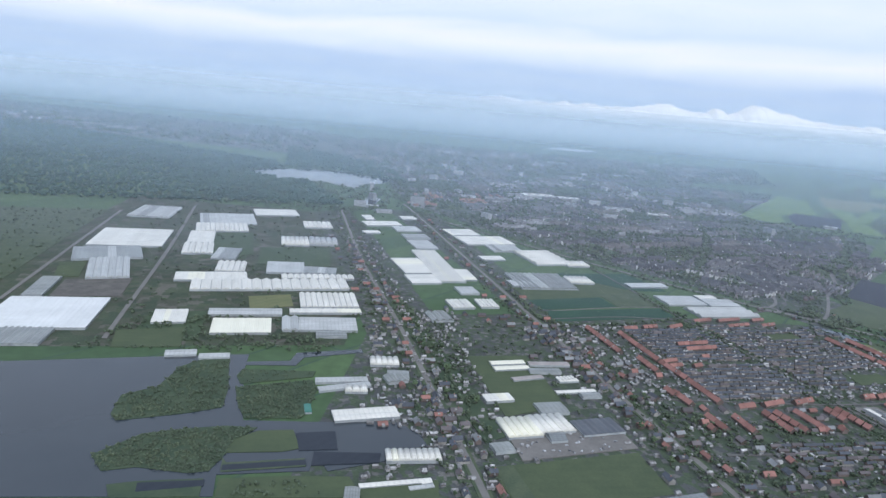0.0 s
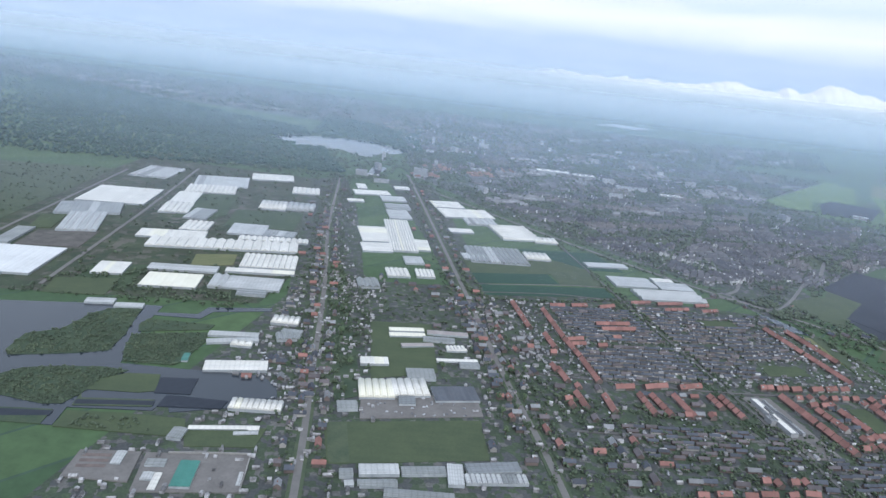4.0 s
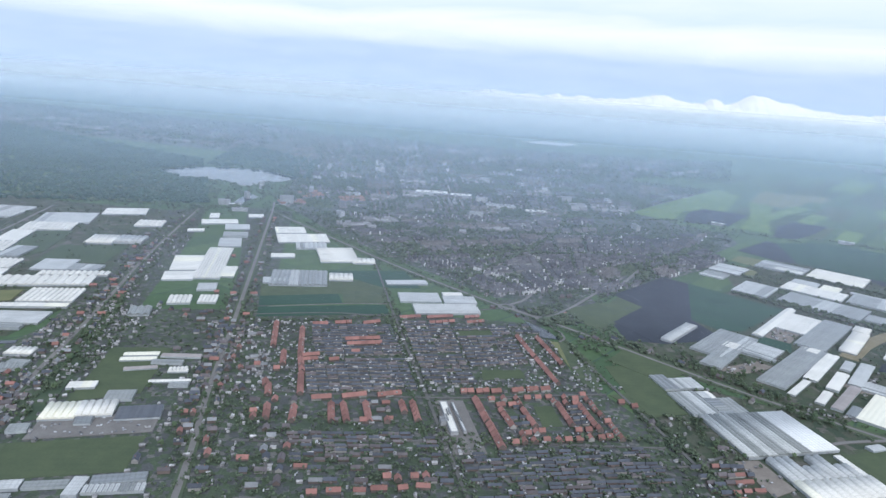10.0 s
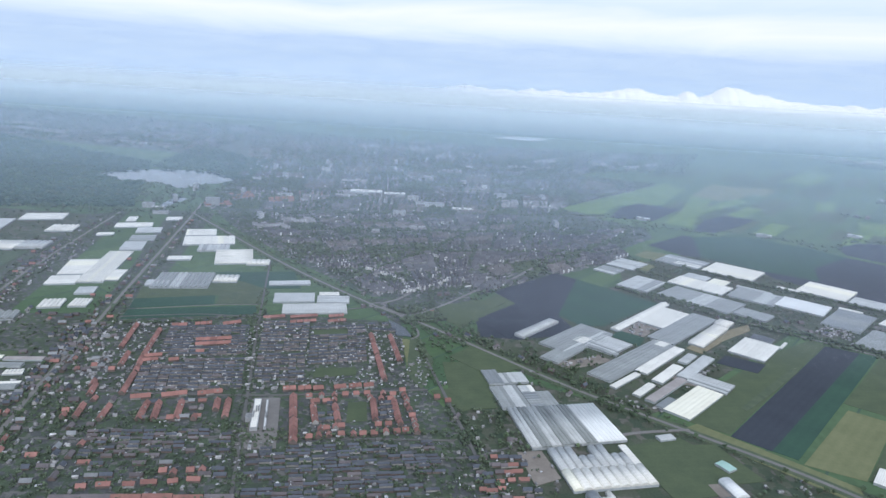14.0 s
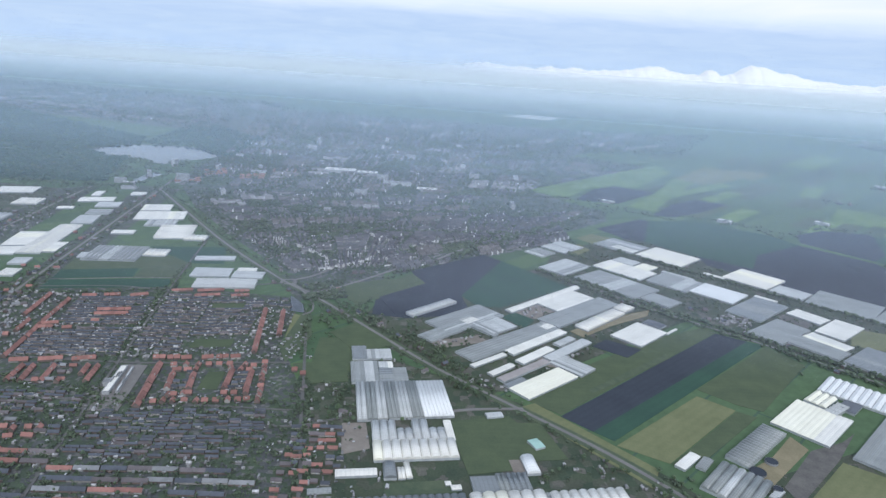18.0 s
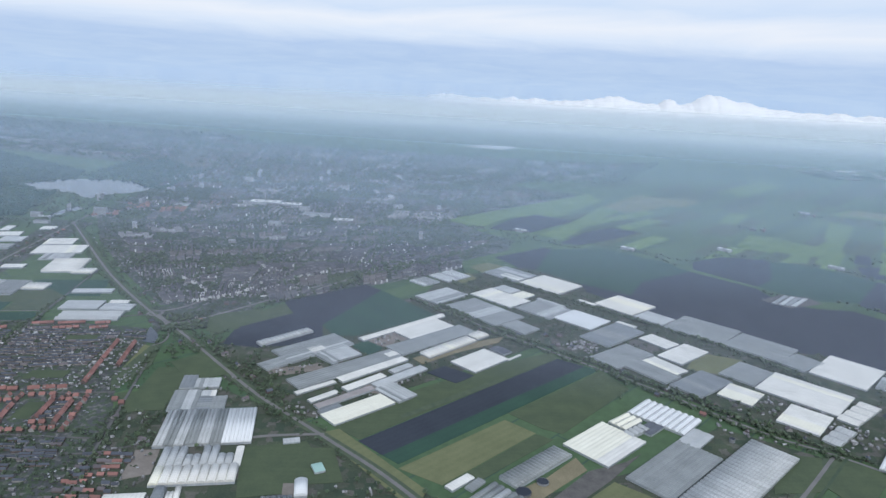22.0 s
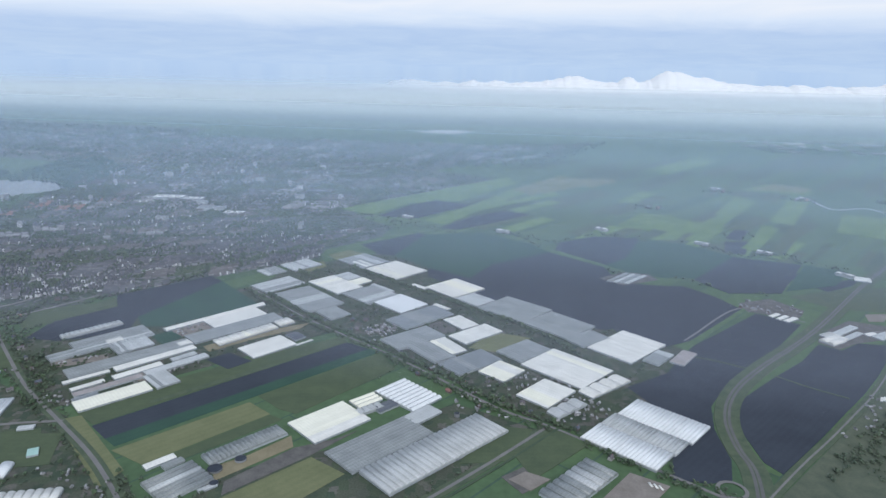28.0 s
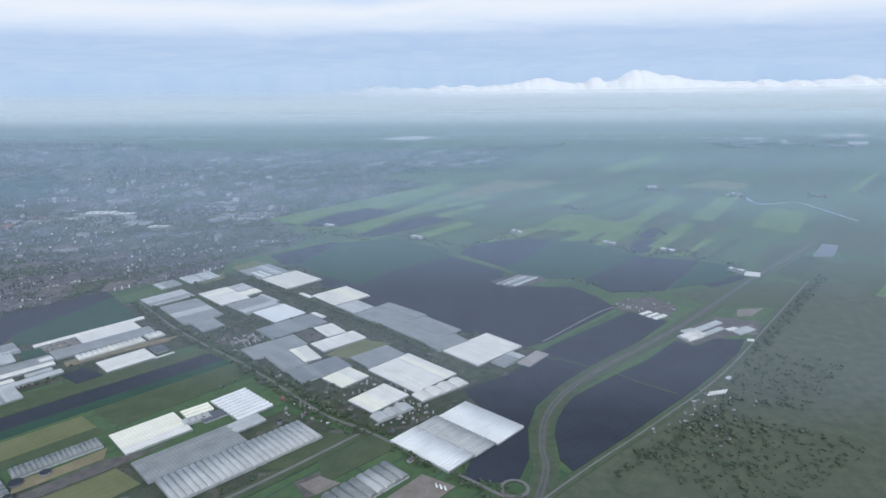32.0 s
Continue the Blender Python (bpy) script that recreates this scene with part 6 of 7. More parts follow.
def hall(x, y, w, d, h, turn, material, label, name="hall"):
    """A flat-roofed hall with a parapet and roof boxes."""
    ob = new(name, block("walls", w, d, h, "tower_wall"))
    ob.matrix_basis = pose(x, y, 0, 0, 0, turn)
    tagged(ob, label, "building")
    deck = part("roof", block("roof", w - 0.8, d - 0.8, 0.25, material), ob, pose(0, 0, h - 0.1))
    for sx, sy, bw, bd in ((0, -1, w, 0.4), (0, 1, w, 0.4), (-1, 0, 0.4, d - 0.8), (1, 0, 0.4, d - 0.8)):
        part("parapet", block("parapet", bw, bd, 0.5, "tower_wall"), ob, pose(sx * (w / 2 - 0.2), sy * (d / 2 - 0.2), h + 0.004))
    for i in range(3):
        part("roof_box", block("roof_box", w * 0.14, d * 0.2, 0.8, "tin"), deck, pose((i - 1) * w * 0.28, rng.uniform(-0.15, 0.15) * d, 0.246))
    return ob


hall(266, 350, 4.6, 38, 2.6, 16, "white", "long white flat-roofed school building")
hall(263, 345, 3.4, 6, 3.0, 16, "tin", "grey flat-roofed school entrance")
hall(272, 352, 1.6, 36, 2.2, 17, "frost", "narrow light blue-roofed corridor building")
hall(160, 1195, 60, 26, 6, 10, "white", "large white flat-roofed shopping hall in town")
hall(215, 1190, 40, 22, 6, 10, "white", "white flat-roofed hall in town")
hall(30, 1110, 26, 14, 5, 12, "tin", "grey industrial hall at the edge of town")
hall(290, 1120, 50, 20, 5, 8, "tin", "pale grey hall in town")
hall(350, 1090, 36, 18, 5, 8, "white", "white hall in town")
for x, y in ((665, 1134), (1010, 1114), (1161, 1048), (1245, 1012), (1309, 1588), (1476, 1503), (843, 1061), (1319, 913)):
    hall(x, y, 9, 22, 4, rng.uniform(40, 70), "white", "white farm building among the pastures", "farm_hall")
hall(-110, 930, 18, 8, 4, 15, "white", "white farm hall by the lane")
hall(-90, 900, 22, 9, 4, 15, "tin", "grey farm hall by the lane")
for i in range(24):
    x, y = rng.uniform(-150, 560), rng.uniform(900, 1750)
    hall(x, y, rng.uniform(5, 8), rng.uniform(12, 24), rng.uniform(7, 13), rng.choice((10, 100, 35)), "tin", "tall pale apartment block above the roofs", "apartment_block")

STREETS = ([(60, 840), (260, 900), (480, 960), (640, 1000)], [(160, 720), (330, 800), (560, 860)], [(250, 640), (330, 820), (380, 960), (400, 1100), (420, 1300)], [(430, 700), (480, 800), (560, 900), (640, 1060)],
           [(60, 950), (220, 1010), (420, 1080), (600, 1140)], [(-100, 1100), (200, 1260), (520, 1330)], [(100, 960), (150, 1150), (160, 1400), (120, 1700)], [(-150, 1400), (150, 1480), (520, 1560)], [(-40, 960), (-60, 1150), (-140, 1420)])
for i, points in enumerate(STREETS):
    ribbon("street", "lane", "grey town street", points, 4.0, 0.30 + 0.005 * i)
PAVED = np.array([q[:] for points in STREETS for q in smooth(points, 30)])

# the rest of the town, too many to count: neighbourhoods of short rows, parks and larger buildings between
def town(regions):
    wv, wf, rv, rf = gable(1, 1, 1, 1.7, 0.03)
    wv, rv = np.array(wv), np.array(rv)
    verts, faces, slots = [], [], []
    for corners, nu, nv, base, long, deep, apart, roofs, ends in regions:
        for iu in range(nu):
            for iv in range(nv):
                kind = rng.random()
                cell = [between(corners, (iu + a) / nu, (iv + c) / nv) for a, c in ((0.07, 0.07), (0.93, 0.07), (0.93, 0.93), (0.07, 0.93))]
                side = math.dist(cell[0], cell[1])
                up = math.dist(cell[1], cell[2])
                if kind < 0.13:
                    wood(cell, int(side * up / 34), 2.2)
                    continue
                if kind < 0.21 and cell[0][1] < 1700:
                    # playing fields and parks
                    patch("park", "lawn", "green park between the houses", cell, 0.10 + 0.0005 * iu * iv, "park")
                    wood(cell, int(side * up / 160), 1.8)
                    continue
                roof = rng.choice(roofs)
                flip = rng.random() < 0.5
                along, across = (up, side) if flip else (side, up)
                rows, pieces = max(1, int(across / apart)), max(1, int(along / long))
                turn = math.atan2(cell[1][1] - cell[0][1], cell[1][0] - cell[0][0]) + (math.pi / 2 if flip else 0)
                for j in range(rows):
                    if rng.random() < 0.12:
                        continue
                    whole = rng.random() < ends * 2.2
                    for i in range(pieces):
                        if rng.random() < 0.14:
                            continue
                        u, v = (i + 0.5) / pieces, (j + 0.5 + rng.uniform(-0.12, 0.12)) / rows
                        x, y = between(cell, v, u) if flip else between(cell, u, v)
                        if (y < 1600 and np.abs(PAVED - (x, y)).sum(axis=1).min() < 9.0) or (500 < x < 1000 and y < 1650 and any(inside(x, y, q) for q in BARE)):
                            continue
                        t = turn + radians(rng.uniform(-3, 3)) + base
                        s = np.array([along / pieces * rng.uniform(0.6, 0.95), deep * rng.uniform(0.85, 1.2), rng.uniform(2.2, 3.0)])
                        spin = np.array([[math.cos(t), -math.sin(t), 0], [math.sin(t), math.cos(t), 0], [0, 0, 1]])
                        for pts, fs, slot in ((wv, wf, 0), (rv, rf, roof)):
                            o = len(verts)
                            verts += [tuple(q) for q in (pts * s) @ spin.T + np.array([x, y, 0])]
                            faces += [tuple(q + o for q in f) for f in fs]
                            slots += [slot] * len(fs)
                        if whole or rng.random() < ends:
                            # a white gable end or porch at the end of the row
                            o = len(verts)
                            box = np.array([(sx * 0.9, sy * 2.1, z) for z in (0, 3.9) for sx, sy in ((-1, -1), (1, -1), (1, 1), (-1, 1))]) + np.array([s[0] / 2, 0, 0])
                            verts += [tuple(q) for q in box @ spin.T + np.array([x, y, 0])]
                            faces += [tuple(q + o for q in f) for f in ((0, 1, 5, 4), (1, 2, 6, 5), (2, 3, 7, 6), (3, 0, 4, 7), (4, 5, 6, 7))]
                            slots += [6] * 5
                wood(cell, int(side * up / 170), 1.4)
    me = mesh_of("town_houses", verts, faces, "town_wall", "town_roof", "town_roof_brown", "town_roof_violet", "town_roof_pale", "town_roof_red", "gable_white")
    me.polygons.foreach_set("material_index", slots)
    tagged(new("town_houses", me), "close-set rows of dark-roofed houses of the town", "houses", "", "stuff")


VIOLET, COMMON = (3, 3, 3, 1, 2), (1, 1, 2, 2, 3, 4)
town((
    ([(195, 700), (430, 835), (400, 668), (292, 608)], 5, 4, 0.0, 8, 2.3, 5.6, VIOLET, 0.055),
    ([(120, 800), (460, 965), (440, 845), (190, 705)], 7, 4, 0.0, 9, 2.4, 6.0, VIOLET, 0.03),
    ([(470, 960), (640, 1040), (560, 880), (450, 830)], 4, 4, 0.1, 9, 2.4, 6.2, VIOLET, 0.03),
    ([(413, 859), (563, 967), (550, 830), (427, 722)], 4, 3, 0.1, 9, 2.4, 6.2, VIOLET, 0.08),
    ([(351, 723), (579, 987), (593, 851), (399, 638)], 7, 3, 0.0, 9, 2.4, 6.2, VIOLET, 0.03),
    ([(-5, 930), (450, 1080), (440, 970), (110, 815)], 8, 4, 0.0, 11, 2.7, 7.2, COMMON, 0.04),
    ([(-20, 1130), (90, 1170), (110, 1080), (30, 1020)], 2, 2, 0.0, 11, 3.0, 7.4, (5, 2), 0.02),
    ([(-102, 1053), (-35, 1118), (28, 1016), (-54, 960)], 2, 2, 0.0, 10, 4.0, 8.0, (5,), 0.0),
    ([(-190, 1465), (540, 1700), (500, 1090), (-20, 970)], 10, 8, 0.1, 13, 3.4, 9.5, COMMON, 0.04),
    ([(540, 1600), (760, 1530), (600, 1330), (500, 1120)], 3, 5, 0.2, 13, 3.4, 10.0, COMMON, 0.04),
    ([(-500, 2300), (640, 2350), (540, 1750), (-190, 1465)], 12, 7, 0.0, 18, 5.0, 17.0, COMMON, 0.05),
    ([(640, 2300), (1100, 2500), (900, 1950), (600, 1750)], 6, 5, 0.3, 20, 5.5, 21.0, COMMON, 0.05),
    ([(-2200, 2500), (-500, 2400), (-350, 1650), (-2000, 1950)], 16, 8, 0.0, 22, 6.5, 25.0, COMMON, 0.05),
    ([(1600, 2800), (2350, 2900), (2150, 2420), (1680, 2400)], 7, 5, 0.0, 60, 16.0, 44.0, (4, 6, 4), 0.0),
))

def gable_rows(lines):
    """White-painted end houses standing in lines between the dark roofs."""
    wv, wf, rv, rf = gable(2.8, 3.2, 3.6, 5.0, 0.05)
    verts, faces, slots = [], [], []
    for x1, y1, x2, y2 in lines:
        long = math.dist((x1, y1), (x2, y2))
        turn = math.atan2(y2 - y1, x2 - x1)
        for i in range(int(long / 4.5)):
            f, t = (i + rng.uniform(0.2, 0.8)) / int(long / 4.5), turn + rng.choice((0, math.pi / 2))
            x, y, c, s = x1 + (x2 - x1) * f, y1 + (y2 - y1) * f + rng.uniform(-2, 2), math.cos(t), math.sin(t)
            for pts, fs, slot in ((wv, wf, 0), (rv, rf, 1)):
                o = len(verts)
                verts += [(x + u * c - w * s, y + u * s + w * c, z) for u, w, z in pts]
                faces += [tuple(q + o for q in f) for f in fs]
                slots += [slot] * len(fs)
    me = mesh_of("white_end_houses", verts, faces, "gable_white", "town_roof_violet")
    me.polygons.foreach_set("material_index", slots)
    tagged(new("white_end_houses", me), "white-painted end houses between dark-roofed rows", "houses", "", "stuff")


gable_rows(((264, 700, 300, 674), (329, 781, 368, 757), (317, 621, 334, 637), (334, 637, 359, 673), (361, 705, 393, 739), (393, 739, 422, 780), (301, 670, 315, 661), (368, 672, 387, 699)))

# ---- trees ----
tree_line(ROAD_C, 4.0, 2.5, 1.5, 8)
tree_line(ROAD_C, 4.4, 2.5, 1.5, -8)
tree_line(ROAD_F, 1.9, 3.5, 2.0, 6)
tree_line(ROAD_F, 2.1, 3.0, 1.9, -6)
tree_line([(560, 800), (690, 720), (860, 610), (985, 530)], 1.9, 4.0, 2.0)
tree_line([(985, 530), (1010, 600), (960, 680), (860, 760)], 7, 2.0, 1.6)
tree_line([(996, 458), (1010, 405), (985, 400)], 3.5, 1.0, 1.3)
tree_line(LANE_A, 3.2, 6.0, 1.35, 10)
tree_line(LANE_A, 3.2, 6.0, 1.35, -10)
tree_line(LANE_B, 3.4, 6.0, 1.35, 10)
tree_line(LANE_B, 3.4, 6.0, 1.35, -10)
tree_line([(388, 390), (409, 329), (427, 281), (446, 221)], 3.2, 1.5, 1.5, 3.5)
tree_line([(388, 390), (409, 329), (427, 281), (446, 221)], 3.2, 1.5, 1.5, -3.5)
tree_line(CANAL_M, 1.1, 1.2, 1.0)
tree_line(ROAD_M, 4.0, 1.5, 1.2, 3.0)
tree_line(ROAD_M, 4.0, 1.5, 1.2, -3.0)
tree_line(ROAD_G, 6, 3.0, 1.5, -7)
tree_line([(270, 322), (395, 350), (415, 300)], 3.0, 2.0, 1.8)
tree_line([(375, 420), (350, 500), (335, 555)], 4.0, 3.0, 1.7)
tree_line([(545, 300), (600, 330), (640, 320), (690, 262)], 3.6, 5.0, 1.5)
tree_line([(384, 565), (396, 520), (420, 500)], 3.5, 5.0, 1.9)
tree_line([(60, 575), (90, 482), (200, 522), (195, 540)], 3.0, 1.5, 1.5)
tree_line([(930, 1015), (993, 1072), (1069, 1078), (1146, 1050), (1262, 925)], 6, 4.0, 2.0)
tree_line([(-420, 870), (-130, 900), (-100, 960)], 3.0, 10.0, 2.6)
wood([(-42, 498), (-28, 501), (40, 300), (28, 290)], 130, 1.5)
wood([(-7, 480), (14, 440), (32, 330), (12, 330)], 70, 1.4)
wood([(-200, 425), (-60, 440), (-70, 385), (-215, 355)], 420, 1.5)
for points, count, size in ((ISLES[0][1], 620, 0.9), (ISLES[1][1], 620, 0.85), (ISLES[3][1], 420, 0.9), (ISLES[2][1], 70, 0.7)):
    xs, ys = [p[0] for p in points], [p[1] for p in points]
    for _ in range(count * 2):
        x, y = rng.uniform(min(xs), max(xs)), rng.uniform(min(ys), max(ys))
        if inside(x, y, points):
            TREES.append((x, y, size * rng.uniform(0.6, 1.3)))
wood([(-78, 240), (-50, 245), (-42, 236), (-76, 230)], 40, 1.0)
wood([(-330, 620), (-60, 620), (-40, 420), (-220, 420)], 220, 1.4)
wood([(-350, 860), (-90, 900), (-60, 640), (-320, 640)], 260, 1.6)
wood([(110, 360), (150, 350), (200, 200), (150, 190)], 300, 1.3)
wood([(-20, 460), (60, 470), (90, 330), (30, 330)], 160, 1.4)
wood([(440, 900), (700, 1090), (640, 1180), (420, 1000)], 260, 2.0)
wood([(520, 1120), (590, 1320), (560, 1500), (500, 1100)], 260, 2.6)
wood([(90, 470), (330, 540), (400, 420), (130, 350)], 1100, 0.75)
wood([(150, 340), (400, 340), (420, 200), (180, 190)], 2400, 1.15)
wood([(400, 480), (480, 440), (470, 330), (400, 330)], 140, 1.6)
wood([(400, 330), (450, 330), (470, 200), (400, 220)], 90, 1.0)
wood([(560, 340), (640, 330), (690, 250), (560, 210)], 90, 1.3)
wood([(620, 330), (700, 340), (740, 250), (680, 200)], 120, 1.6)
wood([(440, 560), (520, 520), (560, 440), (430, 470)], 120, 1.5)
wood([(690, 650), (880, 520), (980, 470), (860, 470)], 120, 1.6)
wood([(200, 700), (470, 830), (405, 665), (290, 605)], 900, 1.2)
tree_line([(60, 840), (260, 900), (480, 960), (640, 1000)], 2.6, 4.0, 2.0)
tree_line([(160, 720), (330, 800), (560, 860)], 2.6, 3.0, 2.0)
tree_line([(250, 640), (330, 820), (380, 960), (400, 1100)], 2.8, 3.0, 2.0)
tree_line([(430, 660), (480, 780), (560, 900), (640, 1060)], 2.6, 4.0, 2.1)
tree_line([(60, 950), (220, 1010), (420, 1080), (600, 1140)], 3.0, 5.0, 2.3)
tree_line([(-100, 1100), (200, 1260), (520, 1330)], 3.2, 8.0, 2.6)
tree_line([(100, 960), (150, 1150), (160, 1400)], 3.4, 6.0, 2.4)
wood([(-60, 950), (690, 1080), (560, 850), (180, 690)], 2800, 1.6)
wood([(-190, 1465), (560, 1750), (540, 1090), (-60, 960)], 3600, 2.1)
wood([(-500, 2400), (700, 2300), (560, 1700), (-190, 1465)], 3200, 3.2)
wood([(560, 1700), (800, 1620), (600, 1320), (500, 1120)], 900, 2.4)
wood([(640, 2350), (1150, 2550), (930, 1900), (560, 1700)], 1100, 3.2)
wood([(-2200, 2700), (-500, 2500), (-350, 1600), (-2000, 1900)], 2600, 4.0)
wood([(-420, 1250), (-100, 1150), (-90, 970), (-330, 950)], 500, 2.4)
wood([(-560, 700), (-400, 755), (-330, 462), (-480, 400)], 500, 1.1)
wood([(350, 545), (390, 565), (440, 480), (380, 420)], 170, 1.3)
wood([(380, 425), (430, 400), (450, 340), (390, 345)], 120, 1.3)
wood([(384, 590), (440, 700), (470, 740), (400, 660)], 90, 1.5)
wood([(700, 650), (880, 780), (1000, 640), (860, 540)], 800, 1.2)
wood([(570, 720), (690, 880), (860, 760), (700, 620)], 700, 1.2)
wood([(440, 560), (560, 700), (690, 600), (545, 430)], 420, 1.1)
wood([(430, 500), (470, 480), (530, 400), (500, 400)], 160, 1.4)
tree_line([(650, 820), (760, 740), (900, 640), (960, 560)], 1.8, 4.0, 1.8)
wood([(590, 860), (640, 830), (620, 780), (570, 800)], 60, 1.4)
for x, y in ((1455, 1490), (1120, 1330), (1300, 1560), (1640, 1500), (980, 1560), (1240, 1120), (1050, 1020), (1180, 985)):
    wood([(x - 30, y - 18), (x + 34, y - 16), (x + 30, y + 20), (x - 28, y + 16)], 26, 2.4)
wood([(310, 575), (352, 600), (372, 552), (335, 535)], 330, 1.4)
wood([(330, 625), (400, 690), (420, 660), (352, 600)], 160, 1.3)
wood([(1120, 440), (1190, 520), (1300, 470), (1180, 360)], 500, 1.3)
wood([(1194, 530), (1262, 640), (1340, 620), (1270, 520)], 260, 1.3)
tree_line([(1262, 640), (1290, 690), (1345, 780), (1420, 900)], 2.6, 6.0, 1.8, -6)
tree_line([(1100, 415), (1150, 470), (1215, 545)], 3.0, 3.0, 1.5, -9)
tree_line([(682, 1077), (777, 1036), (867, 1040), (915, 952), (972, 905), (1015, 858)], 3.2, 3.0, 1.9)
tree_line([(715, 1073), (833, 1066), (944, 994), (1022, 911), (1127, 830), (1188, 805)], 4.5, 4, 2.0)
tree_line([(985, 1100), (1062, 1041), (1164, 1028), (1234, 1010), (1335, 943)], 6, 5, 2.2)
tree_line([(1221, 991), (1275, 1012), (1283, 966)], 4, 5, 2.4)
wood([(738, 530), (782, 536), (772, 500), (738, 498)], 70, 1.5)
ordinary = len(TREES)
wood([(-1500, 2000), (-380, 1400), (-150, 930), (-560, 780)], 9500, 2.6)
wood([(-2600, 2100), (-1500, 2000), (-560, 780), (-900, 760)], 4500, 2.9)
wood([(-450, 1800), (-150, 1520), (-90, 1240), (-340, 1330)], 1300, 2.8)
forest = set(TREES[ordinary:])

OPEN = np.array([q[:] for points in (TOWN_EDGE, TOWN_GATE) for q in smooth(points, 30)] + [(301 + 7 * math.cos(a), 578 + 7 * math.sin(a)) for a in range(12)])
TREES = [t for t in TREES if not (270 < t[0] < 450 and 540 < t[1] < 740 and np.abs(OPEN - t[:2]).sum(axis=1).min() < 4.0)]
TREES = [t for t in TREES if not built_over(t[0], t[1], 1.0 + t[2] * 0.5) and not any(inside(t[0], t[1], p) for p in BARE)]
crowns = [tree_kind(s) for s in (1, 2, 3)]
near = [t for t in TREES if (420 < t[0] < 1000 and t[1] < 560 and t[1] > 200) or (-30 < t[0] < 130 and t[1] < 420)]
rng.shuffle(near)
near = near[:280]
chosen = set(near)
for x, y, s in near:
    crown, trunk = rng.choice(crowns)
    ob = new("tree", trunk)
    ob.matrix_basis = pose(x, y, 0.05, 0, 0, rng.uniform(0, 360)) @ Matrix.Diagonal((s, s, s * rng.uniform(0.85, 1.2), 1))
    tagged(ob, "leafy dark green tree with a rounded crown", "tree", "trees along lanes and gardens")
    part("crown", crown, ob)
def thicket(name, trees, material, label, count=3, small=0.45, large=0.85):
    """Trees too many to count, each of a few leaf clumps, as one mesh."""
    rest = np.array(trees)
    centres, radii = [], []
    for k in range(count):
        off = draw.normal(0, 0.38 if count < 4 else 0.5, (len(rest), 2)) * rest[:, 2:3]
        high = rest[:, 2:3] * draw.uniform(0.45 if count > 3 else 0.7, 1.45, (len(rest), 1))
        centres.append(np.hstack([rest[:, :2] + off, high]))
        radii.append(rest[:, 2] * draw.uniform(small, large, len(rest)))
    v, f = clumps(np.vstack(centres), np.concatenate(radii), 0.9)
    tagged(new(name, big_mesh(name, v, f, material)), label, "trees", "", "stuff")


others = [t for t in TREES if t not in chosen and t not in forest]
thicket("trees", [t for t in others if t[1] < 470], "leaf", "broadleaf trees and bushes along lanes and gardens", 4, 0.28, 0.58)
thicket("trees", [t for t in others if 470 <= t[1] < 820], "leaf", "mixed broadleaf trees and bushes, dark green")
thicket("trees", [t for t in others if 820 <= t[1] < 1400], "leaf", "trees between the houses of the town", 2, 0.5, 0.9)
thicket("trees", [t for t in others if t[1] >= 1400], "leaf", "far trees between the houses of the town", 1, 0.7, 1.1)
thicket("forest", [t for t in TREES if t in forest], "forest_leaf", "dense dark green forest beside the lake", 2, 0.55, 0.95)

# ---- parked cars ----
def cars(spots):
    body = [(-0.9, -0.38, 0.1), (0.9, -0.38, 0.1), (0.9, 0.38, 0.1), (-0.9, 0.38, 0.1), (-0.9, -0.38, 0.36), (0.9, -0.38, 0.34), (0.9, 0.38, 0.34), (-0.9, 0.38, 0.36), (-0.6, -0.32, 0.64), (0.35, -0.32, 0.64), (0.35, 0.32, 0.64), (-0.6, 0.32, 0.64)]
    faces = [(0, 1, 5, 4), (2, 3, 7, 6), (1, 2, 6, 5), (3, 0, 4, 7), (4, 5, 9, 8), (6, 7, 11, 10), (5, 6, 10, 9), (7, 4, 8, 11), (8, 9, 10, 11)]
    verts, fs = [], []
    for x, y, turn in spots:
        o, c, s = len(verts), math.cos(radians(turn)), math.sin(radians(turn))
        verts += [(x + u * c - w * s, y + u * s + w * c, z + 0.5) for u, w, z in body]
        fs += [tuple(i + o for i in f) for f in faces]
    tagged(new("parked_cars", mesh_of("parked_cars", verts, fs, "paint")), "parked cars in white, silver and dark colours", "cars", "", "stuff")


spots = []
for corners, count in (([(100, 480), (330, 530), (380, 420), (140, 350)], 800), ([(150, 340), (400, 340), (420, 200), (180, 190)], 300), ([(200, 690), (440, 820), (400, 665), (290, 605)], 120),
                       ([(45, 300), (98, 314), (100, 296), (48, 282)], 24), ([(-30, 330), (5, 335), (20, 285), (-15, 275)], 110), ([(41, 296), (99, 317), (103, 300), (45, 280)], 12), ([(400, 340), (450, 340), (480, 210), (420, 200)], 60), ([(300, 400), (372, 405), (372, 345), (300, 335)], 90)):
    spots += [(*between(corners, rng.random(), rng.random()), rng.choice((15, 105, 60))) for _ in range(count)]
spots = [s for s in spots if not built_over(s[0], s[1], 1.0) and not any(inside(s[0], s[1], q) for q in BARE + [points for label, points in WATERS])]
cars(spots)

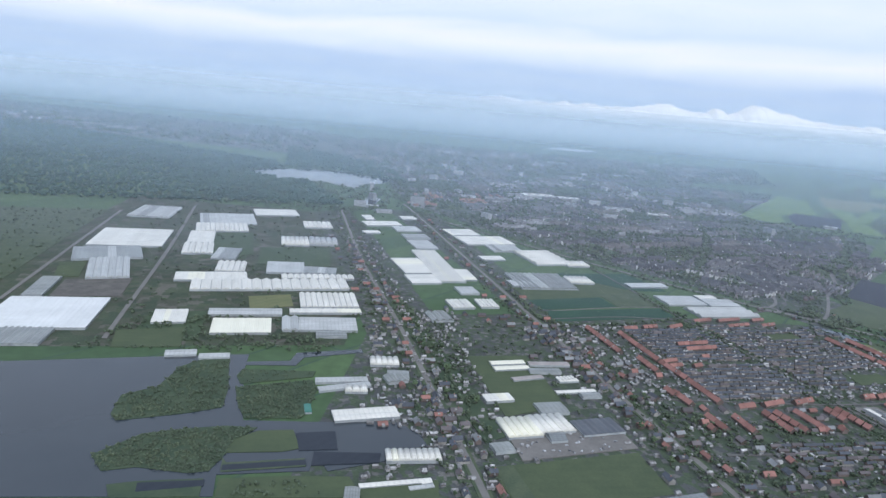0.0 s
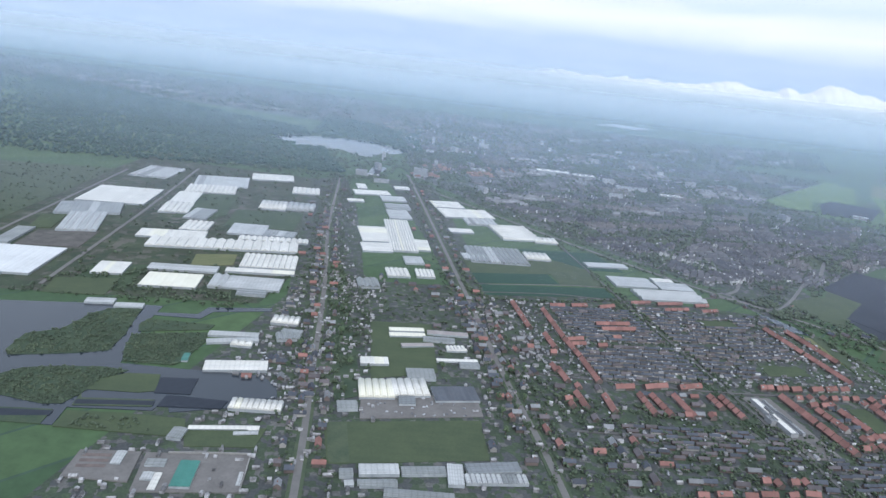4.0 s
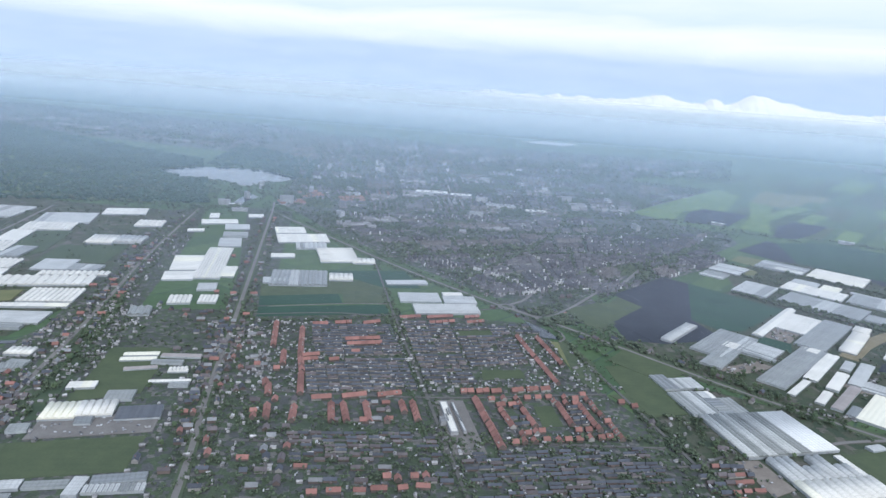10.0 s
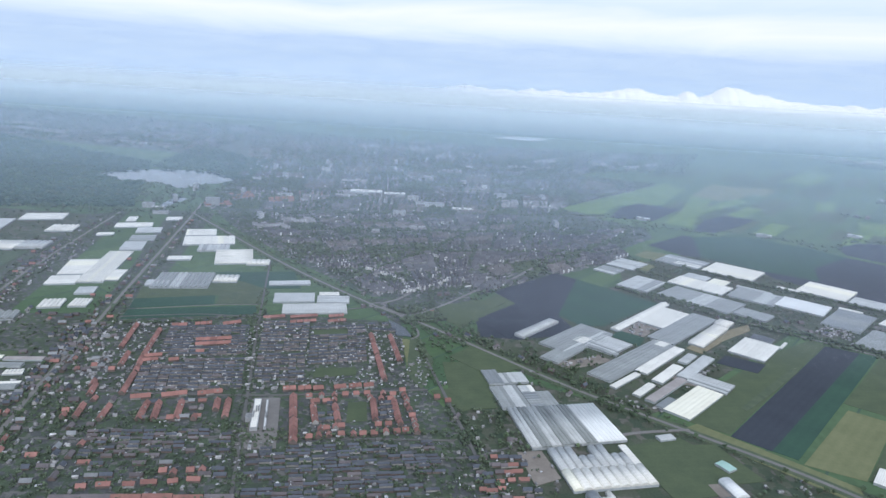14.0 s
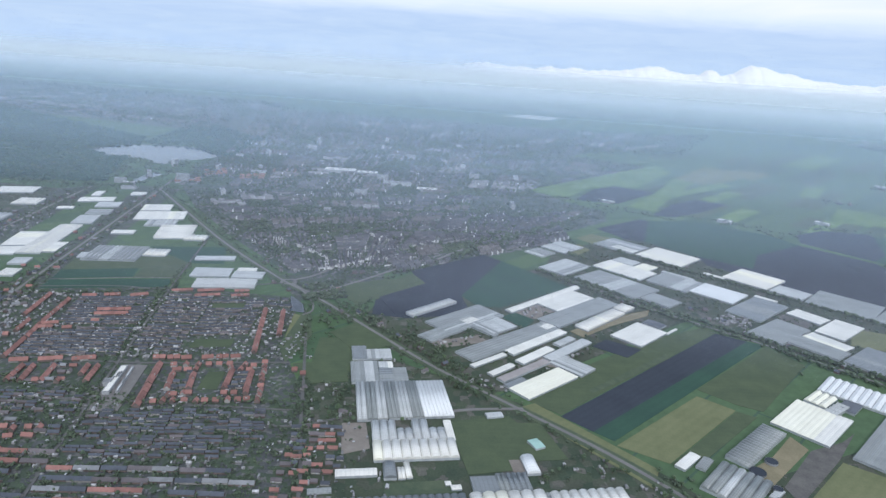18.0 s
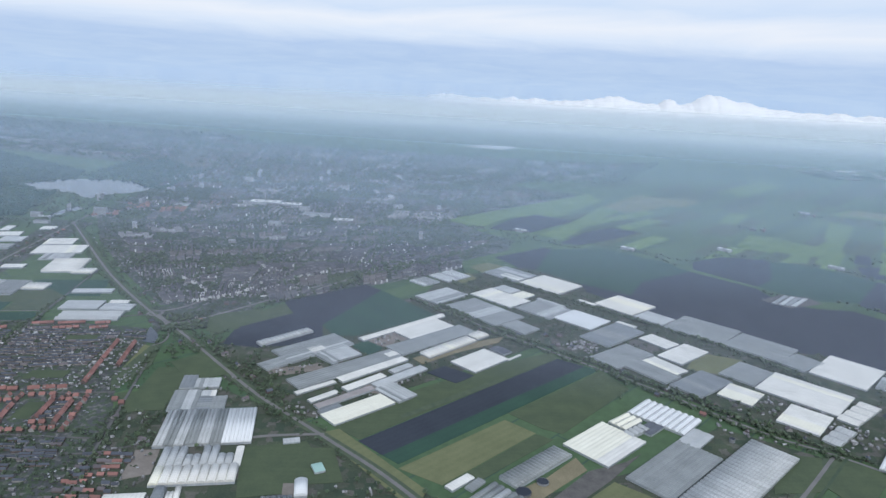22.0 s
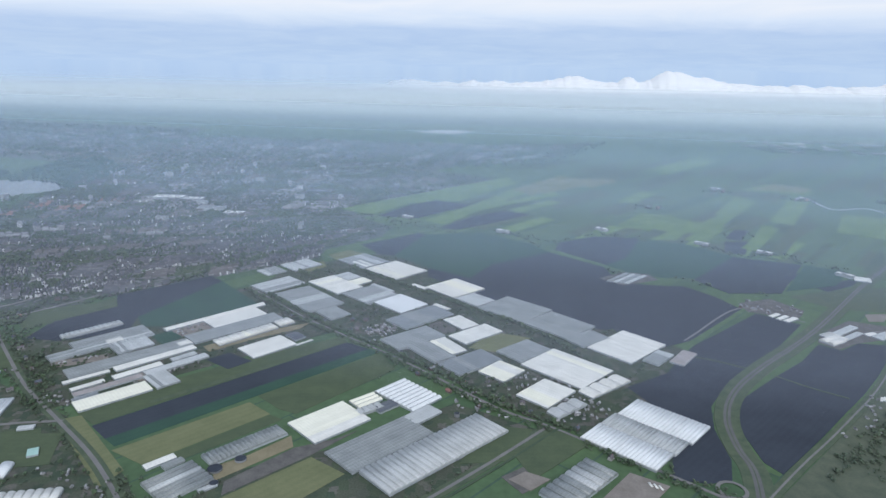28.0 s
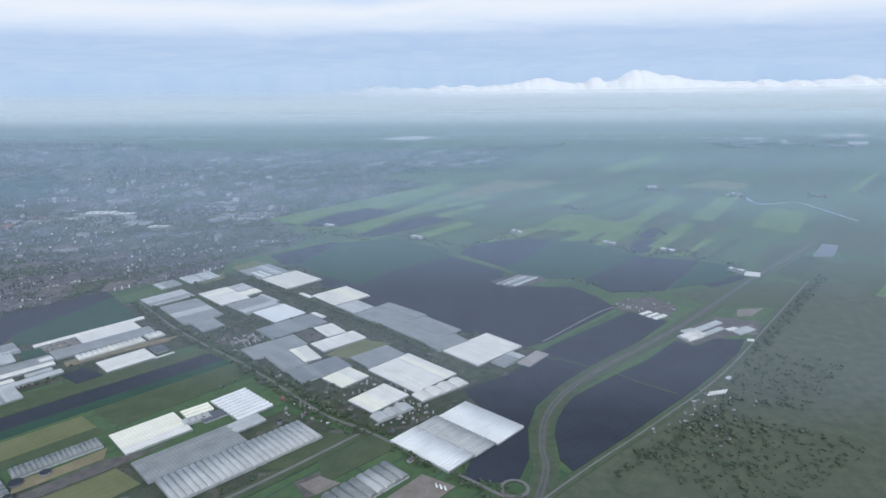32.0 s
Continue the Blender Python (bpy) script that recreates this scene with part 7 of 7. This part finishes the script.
# ---- sheds, glazed porches and caravans in the gardens ----
def sheds(regions):
    wv, wf, rv, rf = gable(1, 1, 1, 1.35, 0.02)
    verts, faces = [], []
    for corners, count in regions:
        for _ in range(count):
            x, y = between(corners, rng.random(), rng.random())
            if built_over(x, y, 1.5) or any(inside(x, y, q) for q in BARE):
                continue
            t = radians(rng.choice((15, 105)) + rng.uniform(-5, 5))
            c, s = math.cos(t), math.sin(t)
            w, d, h = rng.uniform(1.2, 3.6), rng.uniform(1.0, 2.0), rng.uniform(0.9, 1.3)
            for pts, fs in ((wv, wf), (rv, rf)):
                o = len(verts)
                verts += [(x + u * w * c - q * d * s, y + u * w * s + q * d * c, z * h) for u, q, z in pts]
                faces += [tuple(i + o for i in f) for f in fs]
    tagged(new("garden_sheds", mesh_of("garden_sheds", verts, faces, "shed")), "small white and grey sheds in gardens", "sheds", "", "stuff")


sheds((([(100, 485), (330, 535), (385, 420), (140, 350)], 420), ([(150, 340), (400, 345), (420, 200), (180, 190)], 260), ([(-50, 480), (10, 490), (60, 240), (-30, 235)], 480), ([(-60, 230), (60, 240), (70, 180), (-50, 170)], 120), ([(1130, 470), (1200, 555), (1250, 540), (1180, 440)], 40), ([(60, 480), (110, 480), (170, 240), (110, 230)], 200),
       ([(-110, 720), (-80, 730), (-20, 500), (-50, 490)], 60), ([(400, 480), (450, 470), (490, 200), (410, 200)], 130), ([(200, 690), (440, 820), (400, 665), (290, 605)], 220), ([(-30, 905), (660, 1070), (550, 850), (190, 695)], 260),
       ([(520, 340), (620, 340), (690, 250), (540, 210)], 60), ([(873, 539), (933, 568), (951, 514), (898, 484)], 50), ([(912, 497), (960, 516), (970, 465), (925, 453)], 50), ([(832, 482), (873, 500), (886, 454), (855, 444)], 24), ([(730, 623), (755, 638), (759, 605), (732, 592)], 30), ([(1145, 793), (1213, 769), (1202, 718), (1150, 738)], 30), ([(690, 650), (860, 540), (900, 480), (780, 560)], 60), ([(721, 608), (743, 629), (755, 609), (733, 596)], 40), ([(533, 566), (552, 597), (570, 581), (551, 555)], 16), ([(548, 455), (590, 510), (600, 500), (566, 455)], 50), ([(500, 430), (560, 440), (545, 410), (515, 405)], 24), ([(465, 478), (504, 503), (514, 493), (478, 469)], 14)))

# ---- far cloud bank and haze sheets ----
def cloud_bank():
    """One long billowing wall of cloud, rounded off at the top."""
    def billow(x, z, seed):
        return sum(abs(noise.noise(Vector((x / size, z / size, seed)))) * size * 0.42 for size in (120.0, 48.0, 20.0, 9.0))

    xs, rows = np.arange(-300, 4300, 5.0), 26
    verts = []
    for x in xs:
        top = 112 + 42 / (1 + math.exp(-(x + 1300) / 300.0)) + 40 / (1 + math.exp(-(x - 430) / 260.0)) - 10 / (1 + math.exp(-(x - 1900) / 200.0))
        for place, wide, high in ((250, 110, 22), (1000, 95, 26), (1250, 34, 22), (1440, 80, 52), (1575, 50, 26), (1700, 90, 10), (2330, 70, 18)):
            top += high * math.exp(-((x - place) / wide) ** 2)
        top += 11 + 0.5 * billow(x, 0.0, 3.0)
        for r in range(rows):
            v = r / (rows - 1)
            z = 120 + (top - 120) * (1 - (1 - v) ** 1.6)
            verts.append((700 + (x - 700) * 1.1, 3390 - 0.3 * billow(x, z, 8.0) + 40 * v ** 5 - 150 * (1 - v), 205 + (z - 205) * 1.1))
    faces = [(i * rows + r, (i + 1) * rows + r, (i + 1) * rows + r + 1, i * rows + r + 1) for i in range(len(xs) - 1) for r in range(rows - 1)]
    me = big_mesh("cloud_bank", np.array(verts), np.array(faces), "cumulus")
    for p in me.polygons:
        p.use_smooth = True
    tagged(new("cloud_bank", me), "long bank of white cumulus cloud on the horizon", "cloud", "", "backdrop")


cloud_bank()
# added upright sheets imitate distance haze, paler and denser further off
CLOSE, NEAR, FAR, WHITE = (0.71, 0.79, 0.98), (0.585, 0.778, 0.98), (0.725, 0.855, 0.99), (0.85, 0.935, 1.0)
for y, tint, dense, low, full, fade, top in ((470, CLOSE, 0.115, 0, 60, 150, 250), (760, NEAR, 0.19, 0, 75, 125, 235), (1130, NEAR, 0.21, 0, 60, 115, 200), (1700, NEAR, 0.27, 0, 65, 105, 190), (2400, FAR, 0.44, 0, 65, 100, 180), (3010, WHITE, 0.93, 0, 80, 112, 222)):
    # the last sheet leans back to catch more sky and look brighter
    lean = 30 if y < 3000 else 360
    MATS["mist"] = haze_sheet_material("mist", tint, dense, low, full, fade, top)
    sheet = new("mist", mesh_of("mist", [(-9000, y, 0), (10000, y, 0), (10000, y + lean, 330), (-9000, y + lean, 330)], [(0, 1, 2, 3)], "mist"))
    tagged(sheet, "tinted see-through sheet standing in for distance haze", "mist", "", "backdrop")
